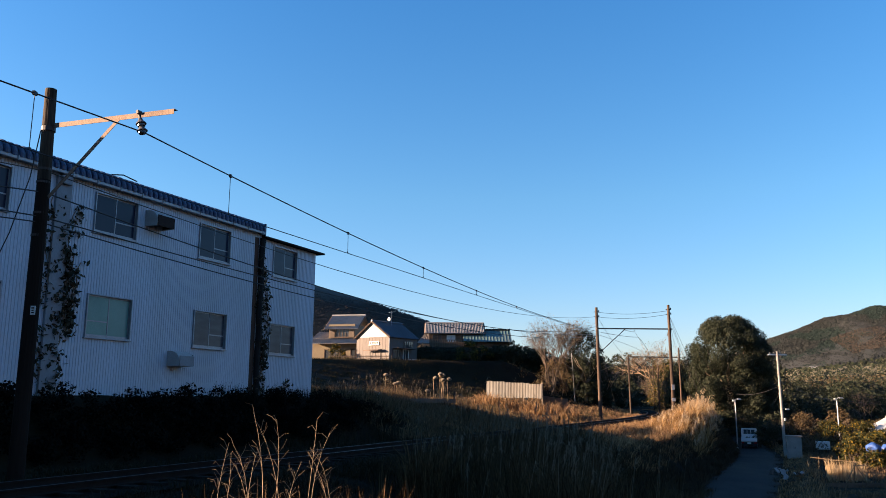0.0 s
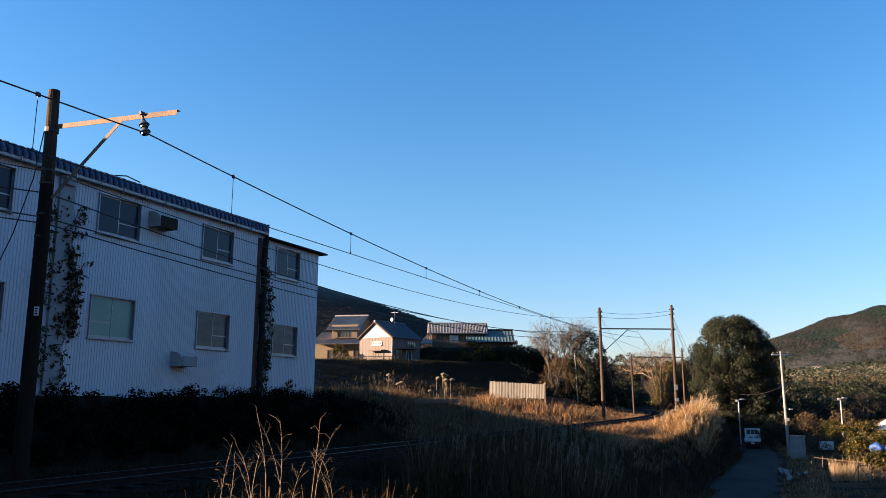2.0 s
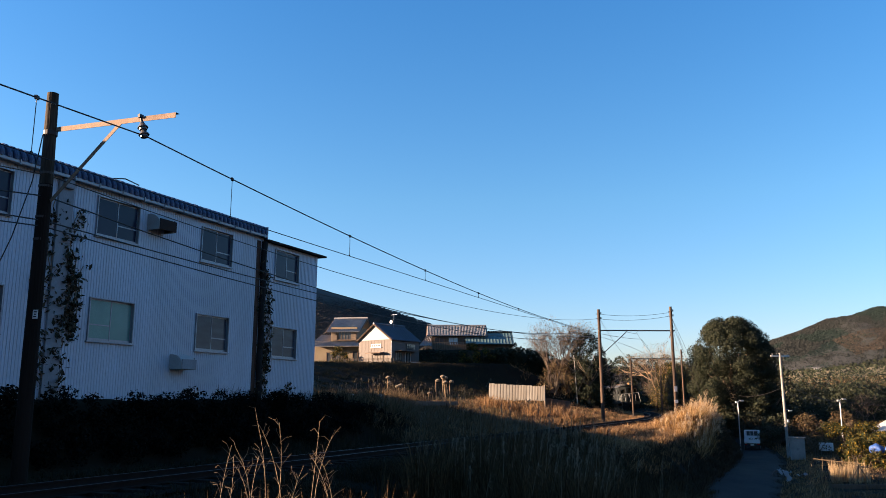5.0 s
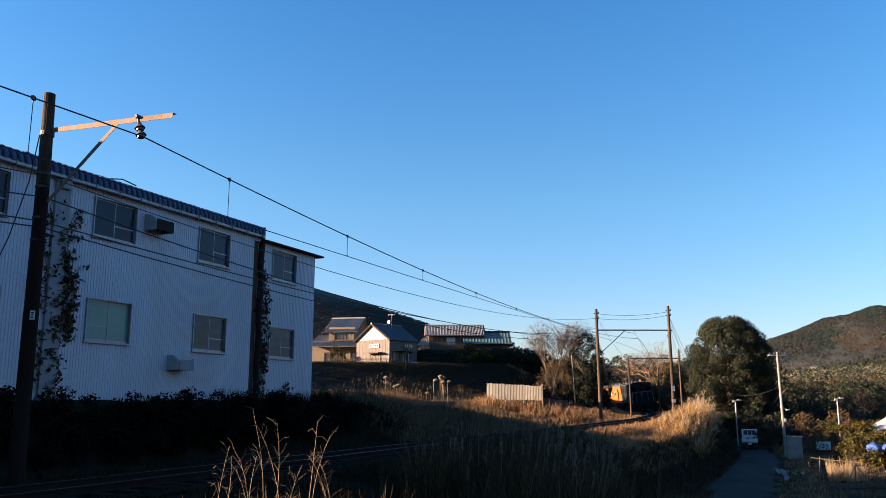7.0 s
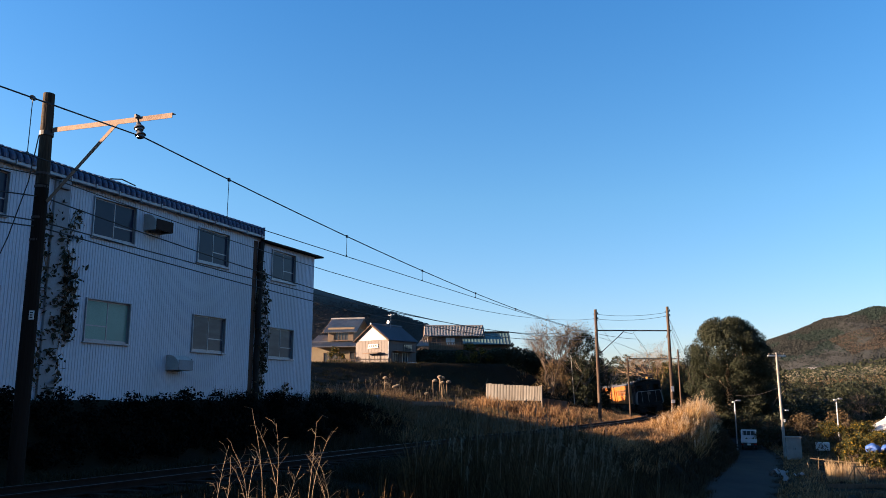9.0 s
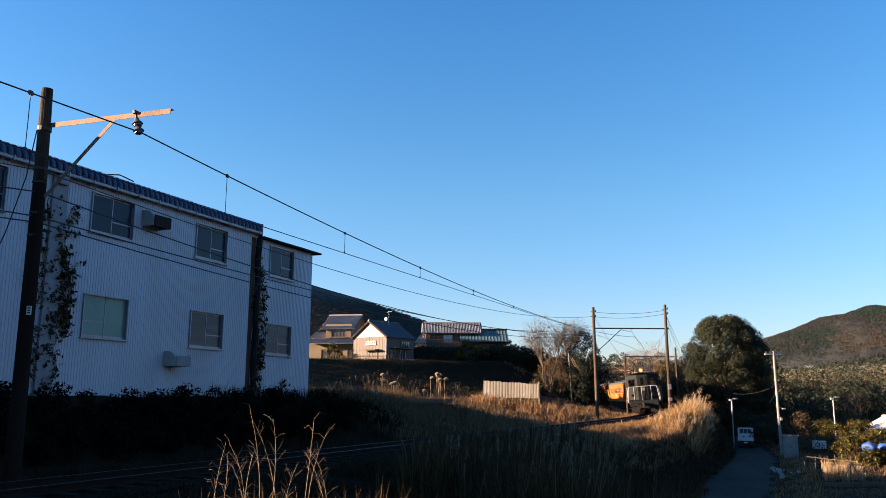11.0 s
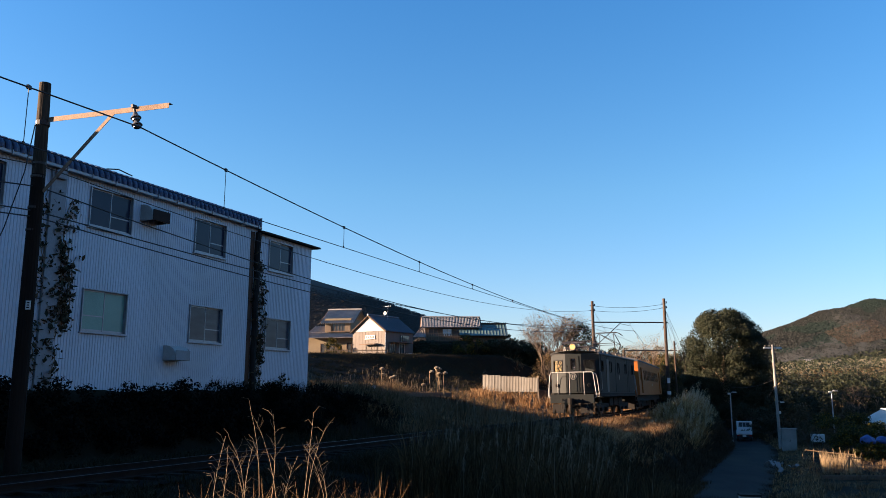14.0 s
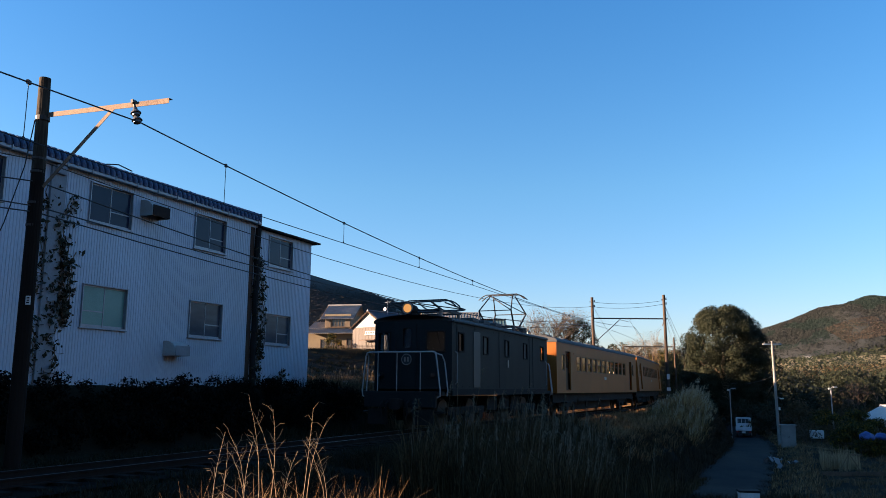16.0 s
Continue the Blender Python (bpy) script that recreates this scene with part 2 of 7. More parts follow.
def track(s):
    """Centre of the line s metres along, and its heading clockwise from +y."""
    d = Vector((math.sin(TH), math.cos(TH)))
    if s <= TS0:
        return TA + d * s, TH
    a = (s - TS0) / TR
    c = TA + d * TS0 + Vector((-math.cos(TH), math.sin(TH))) * TR
    h = TH - a
    return c + Vector((math.cos(h), -math.sin(h))) * TR, h


def track_at(s, u, z=0.0):
    p, h = track(s)
    return Vector((p.x + math.cos(h) * u, p.y - math.sin(h) * u, z))


ARC_C = np.array(TA) + np.array([math.sin(TH), math.cos(TH)]) * TS0 + np.array([-math.cos(TH), math.sin(TH)]) * TR


def line_coords(x, y):
    """Arrays of s along the line and u to its right."""
    dx, dy = x - TA.x, y - TA.y
    s = dx * math.sin(TH) + dy * math.cos(TH)
    u = dx * math.cos(TH) - dy * math.sin(TH)
    rx, ry = x - ARC_C[0], y - ARC_C[1]
    far = s > TS0
    ang = TH + np.arctan2(ry, rx)
    s2 = TS0 + TR * ang
    u2 = np.hypot(rx, ry) - TR
    return np.where(far, s2, s), np.where(far, u2, u)


def smooth(a, b, x):
    t = np.clip((x - a) / (b - a), 0, 1)
    return t * t * (3 - 2 * t)


def ground_z(x, y):
    x, y = np.asarray(x, float), np.asarray(y, float)
    s, u = line_coords(x, y)
    # left: bank up to the factory terrace and the field, then rising to the houses
    level = 1.45 + 4.2 * smooth(62, 93, y) + 1.9 * smooth(96.5, 99.5, y) * smooth(-7, -4, x) - 3.2 * smooth(113, 120, y) + 8.0 * smooth(133, 165, y) + 12 * smooth(170, 300, y)
    level = level + 0.5 * smooth(-10, -60, x) - 3.0 * smooth(94, 100, y) * smooth(12, 16, x) * (1 - smooth(126, 134, y))
    foot = 2.5 + 2.0 * smooth(40, 30, y)
    width = 1.2 + 4.3 * smooth(31, 45, y) + 8.5 * smooth(43, 60, y) + 20.0 * smooth(62, 84, y) * (1 - smooth(89, 95, y))
    left = -0.3 + (level + 0.3) * np.clip((-u - foot) / width, 0, 1)
    # right: crest with tall grass, road below, garden lower still
    crest = -0.75 + 0.95 * smooth(26, 38, s)
    road = -2.75 + 2.55 * smooth(38, 3, y) - 0.35 * smooth(55, 75, y)
    right = -0.3 + (crest + 0.3) * smooth(2.2, 4.2, u) + (road - crest) * smooth(4.9, 7.3, u)
    right = right + 0.2 * smooth(11.2, 12.6, u) * smooth(27, 34, y)
    right = right + 4.0 * smooth(30, 110, u) * smooth(120, 300, y) + 2.0 * smooth(40, 80, u)
    bed = np.where(np.abs(u) < 2.3, -0.3 + 0.06 * smooth(2.3, 1.5, np.abs(u)), 0)
    z = np.where(u < -2.3, left, np.where(u > 2.3, right, bed))
    return z


def ground_h(x, y):
    return float(ground_z(np.array([x]), np.array([y]))[0])


def holed_wall(xs, zs, hole, thick):
    """A slab in the xz plane with rectangular openings, one connected mesh."""
    bm = B()
    g = [[bm.verts.new((x, 0, z)) for z in zs] for x in xs]
    for i in range(len(xs) - 1):
        for j in range(len(zs) - 1):
            if not hole((xs[i] + xs[i + 1]) / 2, (zs[j] + zs[j + 1]) / 2):
                bm.faces.new((g[i][j], g[i + 1][j], g[i + 1][j + 1], g[i][j + 1]))
    bmesh.ops.delete(bm, geom=[v for v in bm.verts if not v.link_faces], context="VERTS")
    r = bmesh.ops.extrude_face_region(bm, geom=bm.faces[:])
    bmesh.ops.translate(bm, verts=[v for v in r["geom"] if isinstance(v, bmesh.types.BMVert)], vec=(0, thick, 0))
    bmesh.ops.recalc_face_normals(bm, faces=bm.faces[:])
    return bm


# ---------- ground, one sheet to the horizon ----------
def build_ground():
    xs = np.concatenate([-np.geomspace(2600, 62, 26), np.arange(-60, 62, 0.6), np.geomspace(62, 2600, 26)])
    ys = np.concatenate([-np.geomspace(2600, 12, 20), np.arange(-10, 135, 0.6), np.geomspace(136, 2600, 30)])
    gx, gy = np.meshgrid(xs, ys)
    gz = ground_z(gx, gy)
    rng = np.random.default_rng(3)
    near = (np.abs(gx) < 60) & (gy > -9) & (gy < 134)
    s, u = line_coords(gx, gy)
    lane = (u > 7.1) & (u < 11.3) & (gy > 24)
    gz = gz + np.where(near & ~lane, rng.normal(0, 0.03, gz.shape), 0)
    n = len(xs)
    idx = np.arange(len(xs) * len(ys)).reshape(len(ys), n)
    f = np.stack([idx[:-1, :-1], idx[:-1, 1:], idx[1:, 1:], idx[1:, :-1]], -1).reshape(-1, 4)
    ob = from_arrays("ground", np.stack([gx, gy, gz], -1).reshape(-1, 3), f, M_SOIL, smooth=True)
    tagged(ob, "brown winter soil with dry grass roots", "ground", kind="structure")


build_ground()


def strip(name, s0, s1, u0, u1, z, material, step=1.0, label="", category=""):
    ss = np.arange(s0, s1 + step, step)
    v, f = [], []
    for i, s in enumerate(ss):
        for u in (u0, u1):
            p = track_at(s, u)
            v.append((p.x, p.y, z(p.x, p.y, u)))
        if i:
            f.append((2 * i - 2, 2 * i - 1, 2 * i + 1, 2 * i))
    ob = from_arrays(name, v, f, material, smooth=True)
    return tagged(ob, label, category, kind="structure")


def build_road():
    ss, us = np.arange(-22, 130, 0.8), np.linspace(7.2, 10.95, 9)
    v, f = [], []
    for s in ss:
        for u in us:
            p = track_at(s, u)
            v.append((p.x, p.y, ground_h(p.x, p.y) + 0.05 - 0.012 * (u - 9.2) ** 2))
    k = len(us)
    for i in range(len(ss) - 1):
        for j in range(k - 1):
            f.append((i * k + j, i * k + j + 1, (i + 1) * k + j + 1, (i + 1) * k + j))
    tagged(from_arrays("road", v, f, M_ASPHALT, smooth=True), "narrow worn asphalt lane below the railway bank", "road", kind="structure")


build_road()


# ---------- railway ----------
def build_track():
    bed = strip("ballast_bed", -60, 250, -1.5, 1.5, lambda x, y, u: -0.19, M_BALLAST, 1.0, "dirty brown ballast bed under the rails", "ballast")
    line = thing("railway_track", None, "single narrow-gauge track with rusty rails on sleepers", "railway track", kind="structure")
    prof = [(-0.06, -0.14), (0.06, -0.14), (0.06, -0.125), (0.012, -0.11), (0.012, -0.035), (0.033, -0.028), (0.033, 0.0), (-0.033, 0.0), (-0.033, -0.028), (-0.012, -0.035), (-0.012, -0.11), (-0.06, -0.125)]
    ss = np.concatenate([np.arange(-60, 34, 2.0), np.arange(34, 250, 2.0)])
    for side in (-0.5335, 0.5335):
        v, f, k = [], [], len(prof)
        for i, s in enumerate(ss):
            for a, z in prof:
                v.append(track_at(s, side + a, z))
            if i:
                for j in range(k):
                    f.append(((i - 1) * k + j, (i - 1) * k + (j + 1) % k, i * k + (j + 1) % k, i * k + j))
        rail = from_arrays("rail", [tuple(q) for q in v], f, M_RAILSIDE, line)
        rail.data.materials.append(M_RAILTOP)
        for i, p in enumerate(rail.data.polygons):
            if i % k == 6:
                p.material_index = 1
    bm = B()
    box(bm, 0, 0, 0, 2.1, 0.2, 0.14, bevel=0.012)
    me = bpy.data.meshes.new("sleeper")
    bm.to_mesh(me)
    bm.free()
    me.materials.append(M_SLEEPER)
    for i, s in enumerate(np.arange(-20, 150, 0.66)):
        p, h = track(float(s))
        ob = new("sleeper", me)
        ob.parent = line
        ob.matrix_basis = pose(p.x, p.y, -0.205, 0, 0, -math.degrees(h) + random.uniform(-1.5, 1.5))


build_track()


# ---------- factory beside the line ----------
FA, FH = Vector((-10.16, 23.0)), 24.0      # a point of its long wall, heading of the wall
FM = pose(FA.x, FA.y, 0, 0, 0, 90 - FH)    # local x along the wall going away, local y to the back


def corrugated(v, f, x0, x1, z0, z1, y=0.0, pitch=0.1, depth=0.014):
    k0 = math.floor(x0 / pitch)
    pts = [x0]
    for k in range(k0, int(x1 / pitch) + 2):
        for a in (0.0, 0.5, 0.62, 0.88):
            q = (k + a) * pitch
            if x0 < q < x1:
                pts.append(q)
    pts.append(x1)

    def off(q):
        a = (q / pitch) % 1.0
        return -depth if 0.62 <= a <= 0.88 else (0.0 if a <= 0.5 else -depth * ((a - 0.5) / 0.12 if a < 0.62 else (1 - a) / 0.12))
    for q in pts:
        i = len(v)
        v += [(q, y + off(q + 1e-6), z0), (q, y + off(q + 1e-6), z1)]
        if q != pts[0]:
            f.append((i - 2, i, i + 1, i - 1))


def sliding_window(parent, x, z, w, h, curtain, pane, bar=0.62, name="window", leaf=1):
    """A two-leaf aluminium window: frame, sill, two leaves with glass, curtain behind."""
    win = part(name, box(B(), x + w / 2, 0.13, z + h / 2, w, 0.02, h), curtain, parent, "closed sliding window with drawn curtain")
    bm = B()
    t = 0.03
    for cx, cz, sx, sz in ((x + t / 2, z + h / 2, t, h), (x + w - t / 2, z + h / 2, t, h), (x + w / 2, z + h - t / 2, w - 2 * t, t), (x + w / 2, z + t / 2, w - 2 * t, t)):
        box(bm, cx, 0.0, cz, sx, 0.12, sz)
    part("window_frame", bm, M_ALU, win)
    part("window_sill", box(B(), x + w / 2, -0.03, z - 0.02, w + 0.08, 0.09, 0.035, bevel=0.008), M_ALU, win)
    for k in (0, 1):
        lx, lw, ly = x + t + k * (w / 2 - t), w / 2 - t / 2, 0.02 + 0.03 * k
        bm = B()
        for cx, cz, sx, sz in ((lx + 0.014, z + h / 2, 0.028, h - 2 * t), (lx + lw - 0.014, z + h / 2, 0.028, h - 2 * t), (lx + lw / 2, z + h - t - 0.02, lw - 0.08, 0.04), (lx + lw / 2, z + t + 0.03, lw - 0.08, 0.06)):
            box(bm, cx, ly, cz, sx, 0.025, sz)
        if bar and k == leaf:
            box(bm, lx + lw / 2, ly, z + h * (1 - bar), lw - 0.08, 0.025, 0.035)
        part("sash", bm, M_ALU, win)
        part("pane", box(B(), lx + lw / 2, ly, z + h / 2, lw - 0.07, 0.006, h - 2 * t - 0.06), pane, win)
    return win


def build_factory():
    fac = thing("factory_building", FM, "two-storey white corrugated metal factory with blue roof", "building")
    X0, X1, XS, Z0, ZT = -13.0, 11.7, 7.95, 1.3, 7.62
    M_CURT = mat("pale_green_curtain", (0.22, 0.33, 0.25), (0.15, 0.23, 0.18), 3, 0.9, stretch=(6, 1, 0.3))
    M_CURTG = mat("grey_blind", (0.09, 0.095, 0.10), (0.05, 0.055, 0.06), 3, 0.9, stretch=(6, 1, 0.3))
    M_DARK = mat("dark_room", (0.012, 0.014, 0.02), (0.025, 0.028, 0.035), 1.2, 0.9)
    M_PANEGREEN = mat("green_frosted_glass", (0.20, 0.37, 0.31), (0.15, 0.29, 0.25), 0.8, 0.2, spec=0.2)
    M_PANEGREY = mat("grey_frosted_glass", (0.085, 0.095, 0.115), (0.045, 0.05, 0.065), 0.9, 0.2, spec=0.15, stretch=(1, 1, 4))
    M_PANEDARK = mat("dark_window_glass", (0.012, 0.02, 0.042), (0.022, 0.032, 0.058), 0.7, 0.15, spec=0.15)
    wins = [(-0.05, 3.11, 1.7, 1.25, M_CURT), (4.41, 3.08, 1.7, 1.25, M_CURTG), (8.63, 3.05, 1.68, 1.2, M_CURTG),
            (-4.5, 6.15, 1.68, 1.2, M_DARK), (-0.05, 6.15, 1.66, 1.2, M_DARK), (4.45, 6.11, 1.65, 1.22, M_DARK), (8.68, 6.07, 1.63, 1.2, M_DARK),
            (-4.5, 3.1, 1.7, 1.25, M_CURTG), (-8.9, 6.15, 1.68, 1.2, M_DARK), (-8.9, 3.1, 1.7, 1.25, M_DARK)]
    xs = sorted({X0, XS, X1} | {w[0] for w in wins} | {w[0] + w[2] for w in wins})
    v, f = [], []
    for a, b in zip(xs, xs[1:]):
        mid, top = (a + b) / 2, ZT if (a + b) / 2 < XS else 7.42
        cuts = sorted((w[1], w[1] + w[3]) for w in wins if w[0] - 1e-3 < mid < w[0] + w[2] + 1e-3)
        z = Z0
        for lo, hi in cuts:
            corrugated(v, f, a, b, z, lo)
            z = hi
        corrugated(v, f, a, b, z, top)
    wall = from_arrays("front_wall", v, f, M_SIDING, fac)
    wall["label"] = "white vertically ribbed metal siding"
    bm = B()
    bm.from_mesh(wall.data)
    bmesh.ops.remove_doubles(bm, verts=bm.verts[:], dist=0.002)
    bm.to_mesh(wall.data)
    bm.free()
    # the other walls, behind the sheet
    bm = B()
    D = 18.0
    for a, b in zip(xs, xs[1:]):
        mid = (a + b) / 2
        cuts = sorted((w[1], w[1] + w[3]) for w in wins if w[0] - 1e-3 < mid < w[0] + w[2] + 1e-3)
        z = Z0
        for lo, hi in cuts + [(7.4, 7.4)]:
            box(bm, mid, 0.095, (z + lo) / 2, b - a, 0.15, lo - z)
            z = hi
    box(bm, X1 - 0.1, D / 2 + 0.2, (Z0 + 7.4) / 2, 0.2, D - 0.1, 7.4 - Z0)
    box(bm, X0 + 0.1, D / 2 + 0.2, (Z0 + 7.4) / 2, 0.2, D - 0.1, 7.4 - Z0)
    box(bm, (X0 + X1) / 2, D + 0.3, (Z0 + 7.4) / 2, X1 - X0, 0.2, 7.4 - Z0)
    box(bm, (X0 + X1) / 2, D / 2 + 0.2, 4.7, X1 - X0 - 0.5, D - 0.4, 0.2)
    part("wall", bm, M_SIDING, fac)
    part("foundation", box(B(), (X0 + X1) / 2, D / 2, 0.7, X1 - X0, D, 1.25), M_CONCRETE, fac)
    for x, z, w, h, c in wins:
        sliding_window(fac, x, z, w, h, c, {M_CURT: M_PANEGREEN, M_CURTG: M_PANEGREY, M_DARK: M_PANEDARK}[c], leaf=0 if c is M_CURT else 1)
    # rounded blue ribbed roof edge and deck
    v, f = [], []
    prof = [(-0.16, 7.62), (-0.17, 7.72), (-0.13, 7.82), (-0.05, 7.9), (0.1, 7.95), (1.2, 8.02), (D / 2, 8.4), (D + 0.4, 7.9)]
    nx = int((XS - X0) / 0.055)
    for i in range(nx + 1):
        x = X0 + (XS - X0) * i / nx
        rib = 0.045 * math.cos(2 * math.pi * x / 0.22)
        for j, (y, z) in enumerate(prof):
            k = 1.0 if j < 5 else 0.5
            v.append((x, y - rib * k * (1 if j < 3 else 0.3), z + rib * k * (0.2 if j < 3 else 1)))
        if i:
            for j in range(len(prof) - 1):
                a = (i - 1) * len(prof) + j
                f.append((a, a + len(prof), a + len(prof) + 1, a + 1))
    roof = from_arrays("roof", v, f, M_ROOFBLUE, fac, smooth=True)
    roof["label"] = "blue-grey ribbed metal roof with rounded eave"
    bm = tube(B(), [(0, y - 0.02, z + 0.01) for y, z in prof[:6]], 0.062, 8)
    rib_mesh = bpy.data.meshes.new("roof_rib")
    bm.to_mesh(rib_mesh)
    bm.free()
    rib_mesh.materials.append(M_ROOFBLUE)
    for i in range(int((XS - X0) / 0.22)):
        ob = new("roof_rib", rib_mesh)
        ob.parent = roof
        ob.location = (XS - 0.12 - i * 0.22, 0, random.uniform(-0.006, 0.006))
    part("verge", box(B(), XS + 0.03, 5, 7.72, 0.06, 10.3, 0.5), M_ROOFBLUE, roof)
    part("lower_roof", box(B(), (XS + X1) / 2 + 0.2, D / 2 + 0.02, 7.46, X1 - XS + 0.34, D + 0.5, 0.07, bevel=0.01), M_BLACK, fac, "thin dark flat roof edge")
    bm = B()
    box(bm, (X0 + XS) / 2, -0.12, 7.585, XS - X0, 0.16, 0.1, bevel=0.02)
    g = part("gutter", bm, M_ALU, fac, "long pale eaves gutter")
    for k in range(24):
        part("bracket", box(B(), X0 + 0.5 + k * 0.88, -0.13, 7.58, 0.03, 0.2, 0.14), M_ALU, g)
    return fac


FAC = build_factory()


# ---------- overhead line ----------
def along(p, q, sag, n=18):
    p, q = Vector(p), Vector(q)
    return [p.lerp(q, i / n) - Vector((0, 0, sag * 4 * (i / n) * (1 - i / n))) for i in range(n + 1)]


def cable(pts, r, name="cable", label="thin dark overhead cable with slight sag", cat="cable"):
    return tagged(part(name, tube(B(), pts, r, 5), M_WIRE), label, cat, group="overhead cables")


# pole head lighter than the shaft: sun and shade put into two wood tones
M_POLETOP = mat("sunlit_pole_head", (0.10, 0.075, 0.052), (0.022, 0.016, 0.012), 7, 0.9, spec=0.1, bump=0.9, fine=30, stretch=(1, 1, 0.08), dirt=0.8, dirt_col=(0.015, 0.011, 0.008))
POLE = Vector((-8.82, 17.3, 0))
PORT_L, PORT_R = Vector((12.9, 67.0, 0)), Vector((18.87, 67.0, 0))


def build_catenary():
    def mess(s):      # messenger wire height between its supports
        if s < -12.2:
            return 6.86 - 0.035 * (-12.2 - s)
        s = (s + 12.2) % 60.4 - 12.2
        return 6.86 - 1.1 * (1 - ((s - 18.0) / 30.2) ** 2)
    pts = [track_at(s, 0.0, max(mess(s), 5.77)) for s in np.arange(-58.2, 80, 2.0)]
    cat = thing("contact_line", None, "electric contact wire hung from a messenger wire", "overhead line")
    part("messenger_wire", tube(B(), pts, 0.016, 6), M_WIRE, cat)
    part("contact_wire", tube(B(), [track_at(s, 0.0, 5.72) for s in np.arange(-58.2, 110, 3.0)], 0.012, 6), M_WIRE, cat)
    for s in (-14.88, -9.38, -3.77, 1.63, 6.95, 12.29, 17.6, 22.9, 28.2):
        bm = B()
        rod(bm, track_at(s, 0, 5.72), track_at(s, 0, max(mess(s), 5.77)), 0.008, n=5)
        box(bm, 0, 0, 0, 0.05, 0.1, 0.07, Matrix.Translation(track_at(s, 0, max(mess(s), 5.77))))
        box(bm, 0, 0, 0, 0.03, 0.06, 0.05, Matrix.Translation(track_at(s, 0, 5.74)))
        part("dropper", bm, M_WIRE, cat)
    # feeders from the pole to the portal and back out of view
    back = track_at(-58, -3.2)
    for i, (z0, z1, sag, off) in enumerate(((6.36, 8.2, 1.15, 0.0), (5.88, 7.4, 1.47, 0.0), (5.33, 6.75, 0.86, 0.0), (5.2, 6.65, 1.07, 0.0))):
        a, b = POLE + Vector((off, 0, z0)), PORT_L + Vector((off, 0, z1))
        cable(along(a, b, sag), 0.016 if i else 0.012)
        cable(along(Vector((back.x + off, back.y, z0 + 0.3)), a, sag), 0.016 if i else 0.012)
    for z0, z1 in ((8.55, 8.75), (8.15, 8.45)):
        cable(along(PORT_L + Vector((0, 0, z0)), PORT_R + Vector((0, 0, z1)), 0.22, 10), 0.014)


build_catenary()


def insulator(parent, p, n=2):
    """A string of porcelain bells hanging from p, pulled aside by the wire."""
    p = Vector(p)
    m = pose(p.x, p.y, p.z, 0, -16, -23) @ Matrix.Diagonal((0.8, 0.8, 0.85, 1))
    bm = disc(B(), (0, 0, -0.03), 0.03, 0.2)
    box(bm, 0, 0, 0.1, 0.07, 0.16, 0.09)
    ob = part("insulator", bm, M_STEEL, parent)
    ob.matrix_basis = m
    for k in range(n):
        bm = B()
        z = -0.17 - 0.2 * k
        disc(bm, (0, 0, z - 0.035), 0.14, 0.03, r2=0.125)
        disc(bm, (0, 0, z + 0.015), 0.125, 0.07, r2=0.065)
        disc(bm, (0, 0, z + 0.08), 0.07, 0.06, r2=0.05)
        disc(bm, (0, 0, z - 0.08), 0.1, 0.06)
        part("insulator_disc", bm, M_PORCELAIN, ob)
    return ob


def build_near_pole():
    t = thing("catenary_pole", pose(*POLE), "tall old wooden railway pole with rusty bracket arm", "utility pole")
    gz = ground_h(POLE.x, POLE.y) - 0.3
    bm = B()
    rod(bm, (0.0, 0, gz), (-0.02, 0, 6.2), 0.17, 0.14, 14)
    part("pole", bm, M_POLE, t)
    part("pole_top", rod(B(), (-0.02, 0, 6.15), (-0.06, 0, 8.27), 0.142, 0.122, 14), M_POLETOP, t, "weathered pole head, sunlight in its lighter tone")
    for z in (7.35, 7.3, 6.4, 6.1, 5.4, 4.9):
        part("strap", disc(B(), (-0.03, 0, z), 0.15, 0.05, n=14), M_STEEL, t)
    d = Vector((math.cos(TH), -math.sin(TH), 0))
    a0, a1 = d * 0.12 + Vector((0, 0, 7.40)), d * 3.54 + Vector((0, 0, 7.26))
    d = (a1 - a0).normalized()
    m = Matrix.Translation((a0 + a1) / 2) @ d.to_track_quat("X", "Z").to_matrix().to_4x4()
    bm = B()
    L = (a1 - a0).length
    box(bm, 0, 0, 0, L, 0.012, 0.11, m)
    box(bm, 0, 0.05, 0.05, L, 0.1, 0.012, m)
    arm = part("bracket_arm", bm, M_RUSTORANGE, t, "rusty orange steel angle arm")
    bm = B()
    b0, b1 = Vector((0.14, -0.06, 5.75)), a0 + d * 1.95
    bd = (b1 - b0).normalized()
    bmx = Matrix.Translation((b0 + b1) / 2) @ bd.to_track_quat("X", "Z").to_matrix().to_4x4()
    box(bm, 0, 0, 0, (b1 - b0).length, 0.012, 0.085, bmx)
    box(bm, 0, 0.035, 0.037, (b1 - b0).length, 0.07, 0.012, bmx)
    part("brace", bm, M_RUSTORANGE, t, "rusty diagonal brace pipe")
    q = a0 + d * 2.5
    insulator(t, (q.x, q.y, q.z - 0.02), 2)
    pl = part("plate", box(B(), 0.1, -0.16, 3.25, 0.1, 0.02, 0.19), M_WHITE, t, "small white plate with dark bars")
    bm = B()
    for k in range(3):
        box(bm, 0.1, -0.174, 3.2 + 0.05 * k, 0.06 - 0.015 * (k % 2), 0.008, 0.025)
    part("plate_bars", bm, M_BLACK, pl)
    bm = B()
    tube(bm, [(-0.2, 0, 7.3), (-0.28, -0.1, 6.2), (-0.5, -0.3, 4.9), (-0.75, -0.5, 3.9)], 0.013, 6)
    part("hanging_cable", bm, M_WIRE, t)
    return t


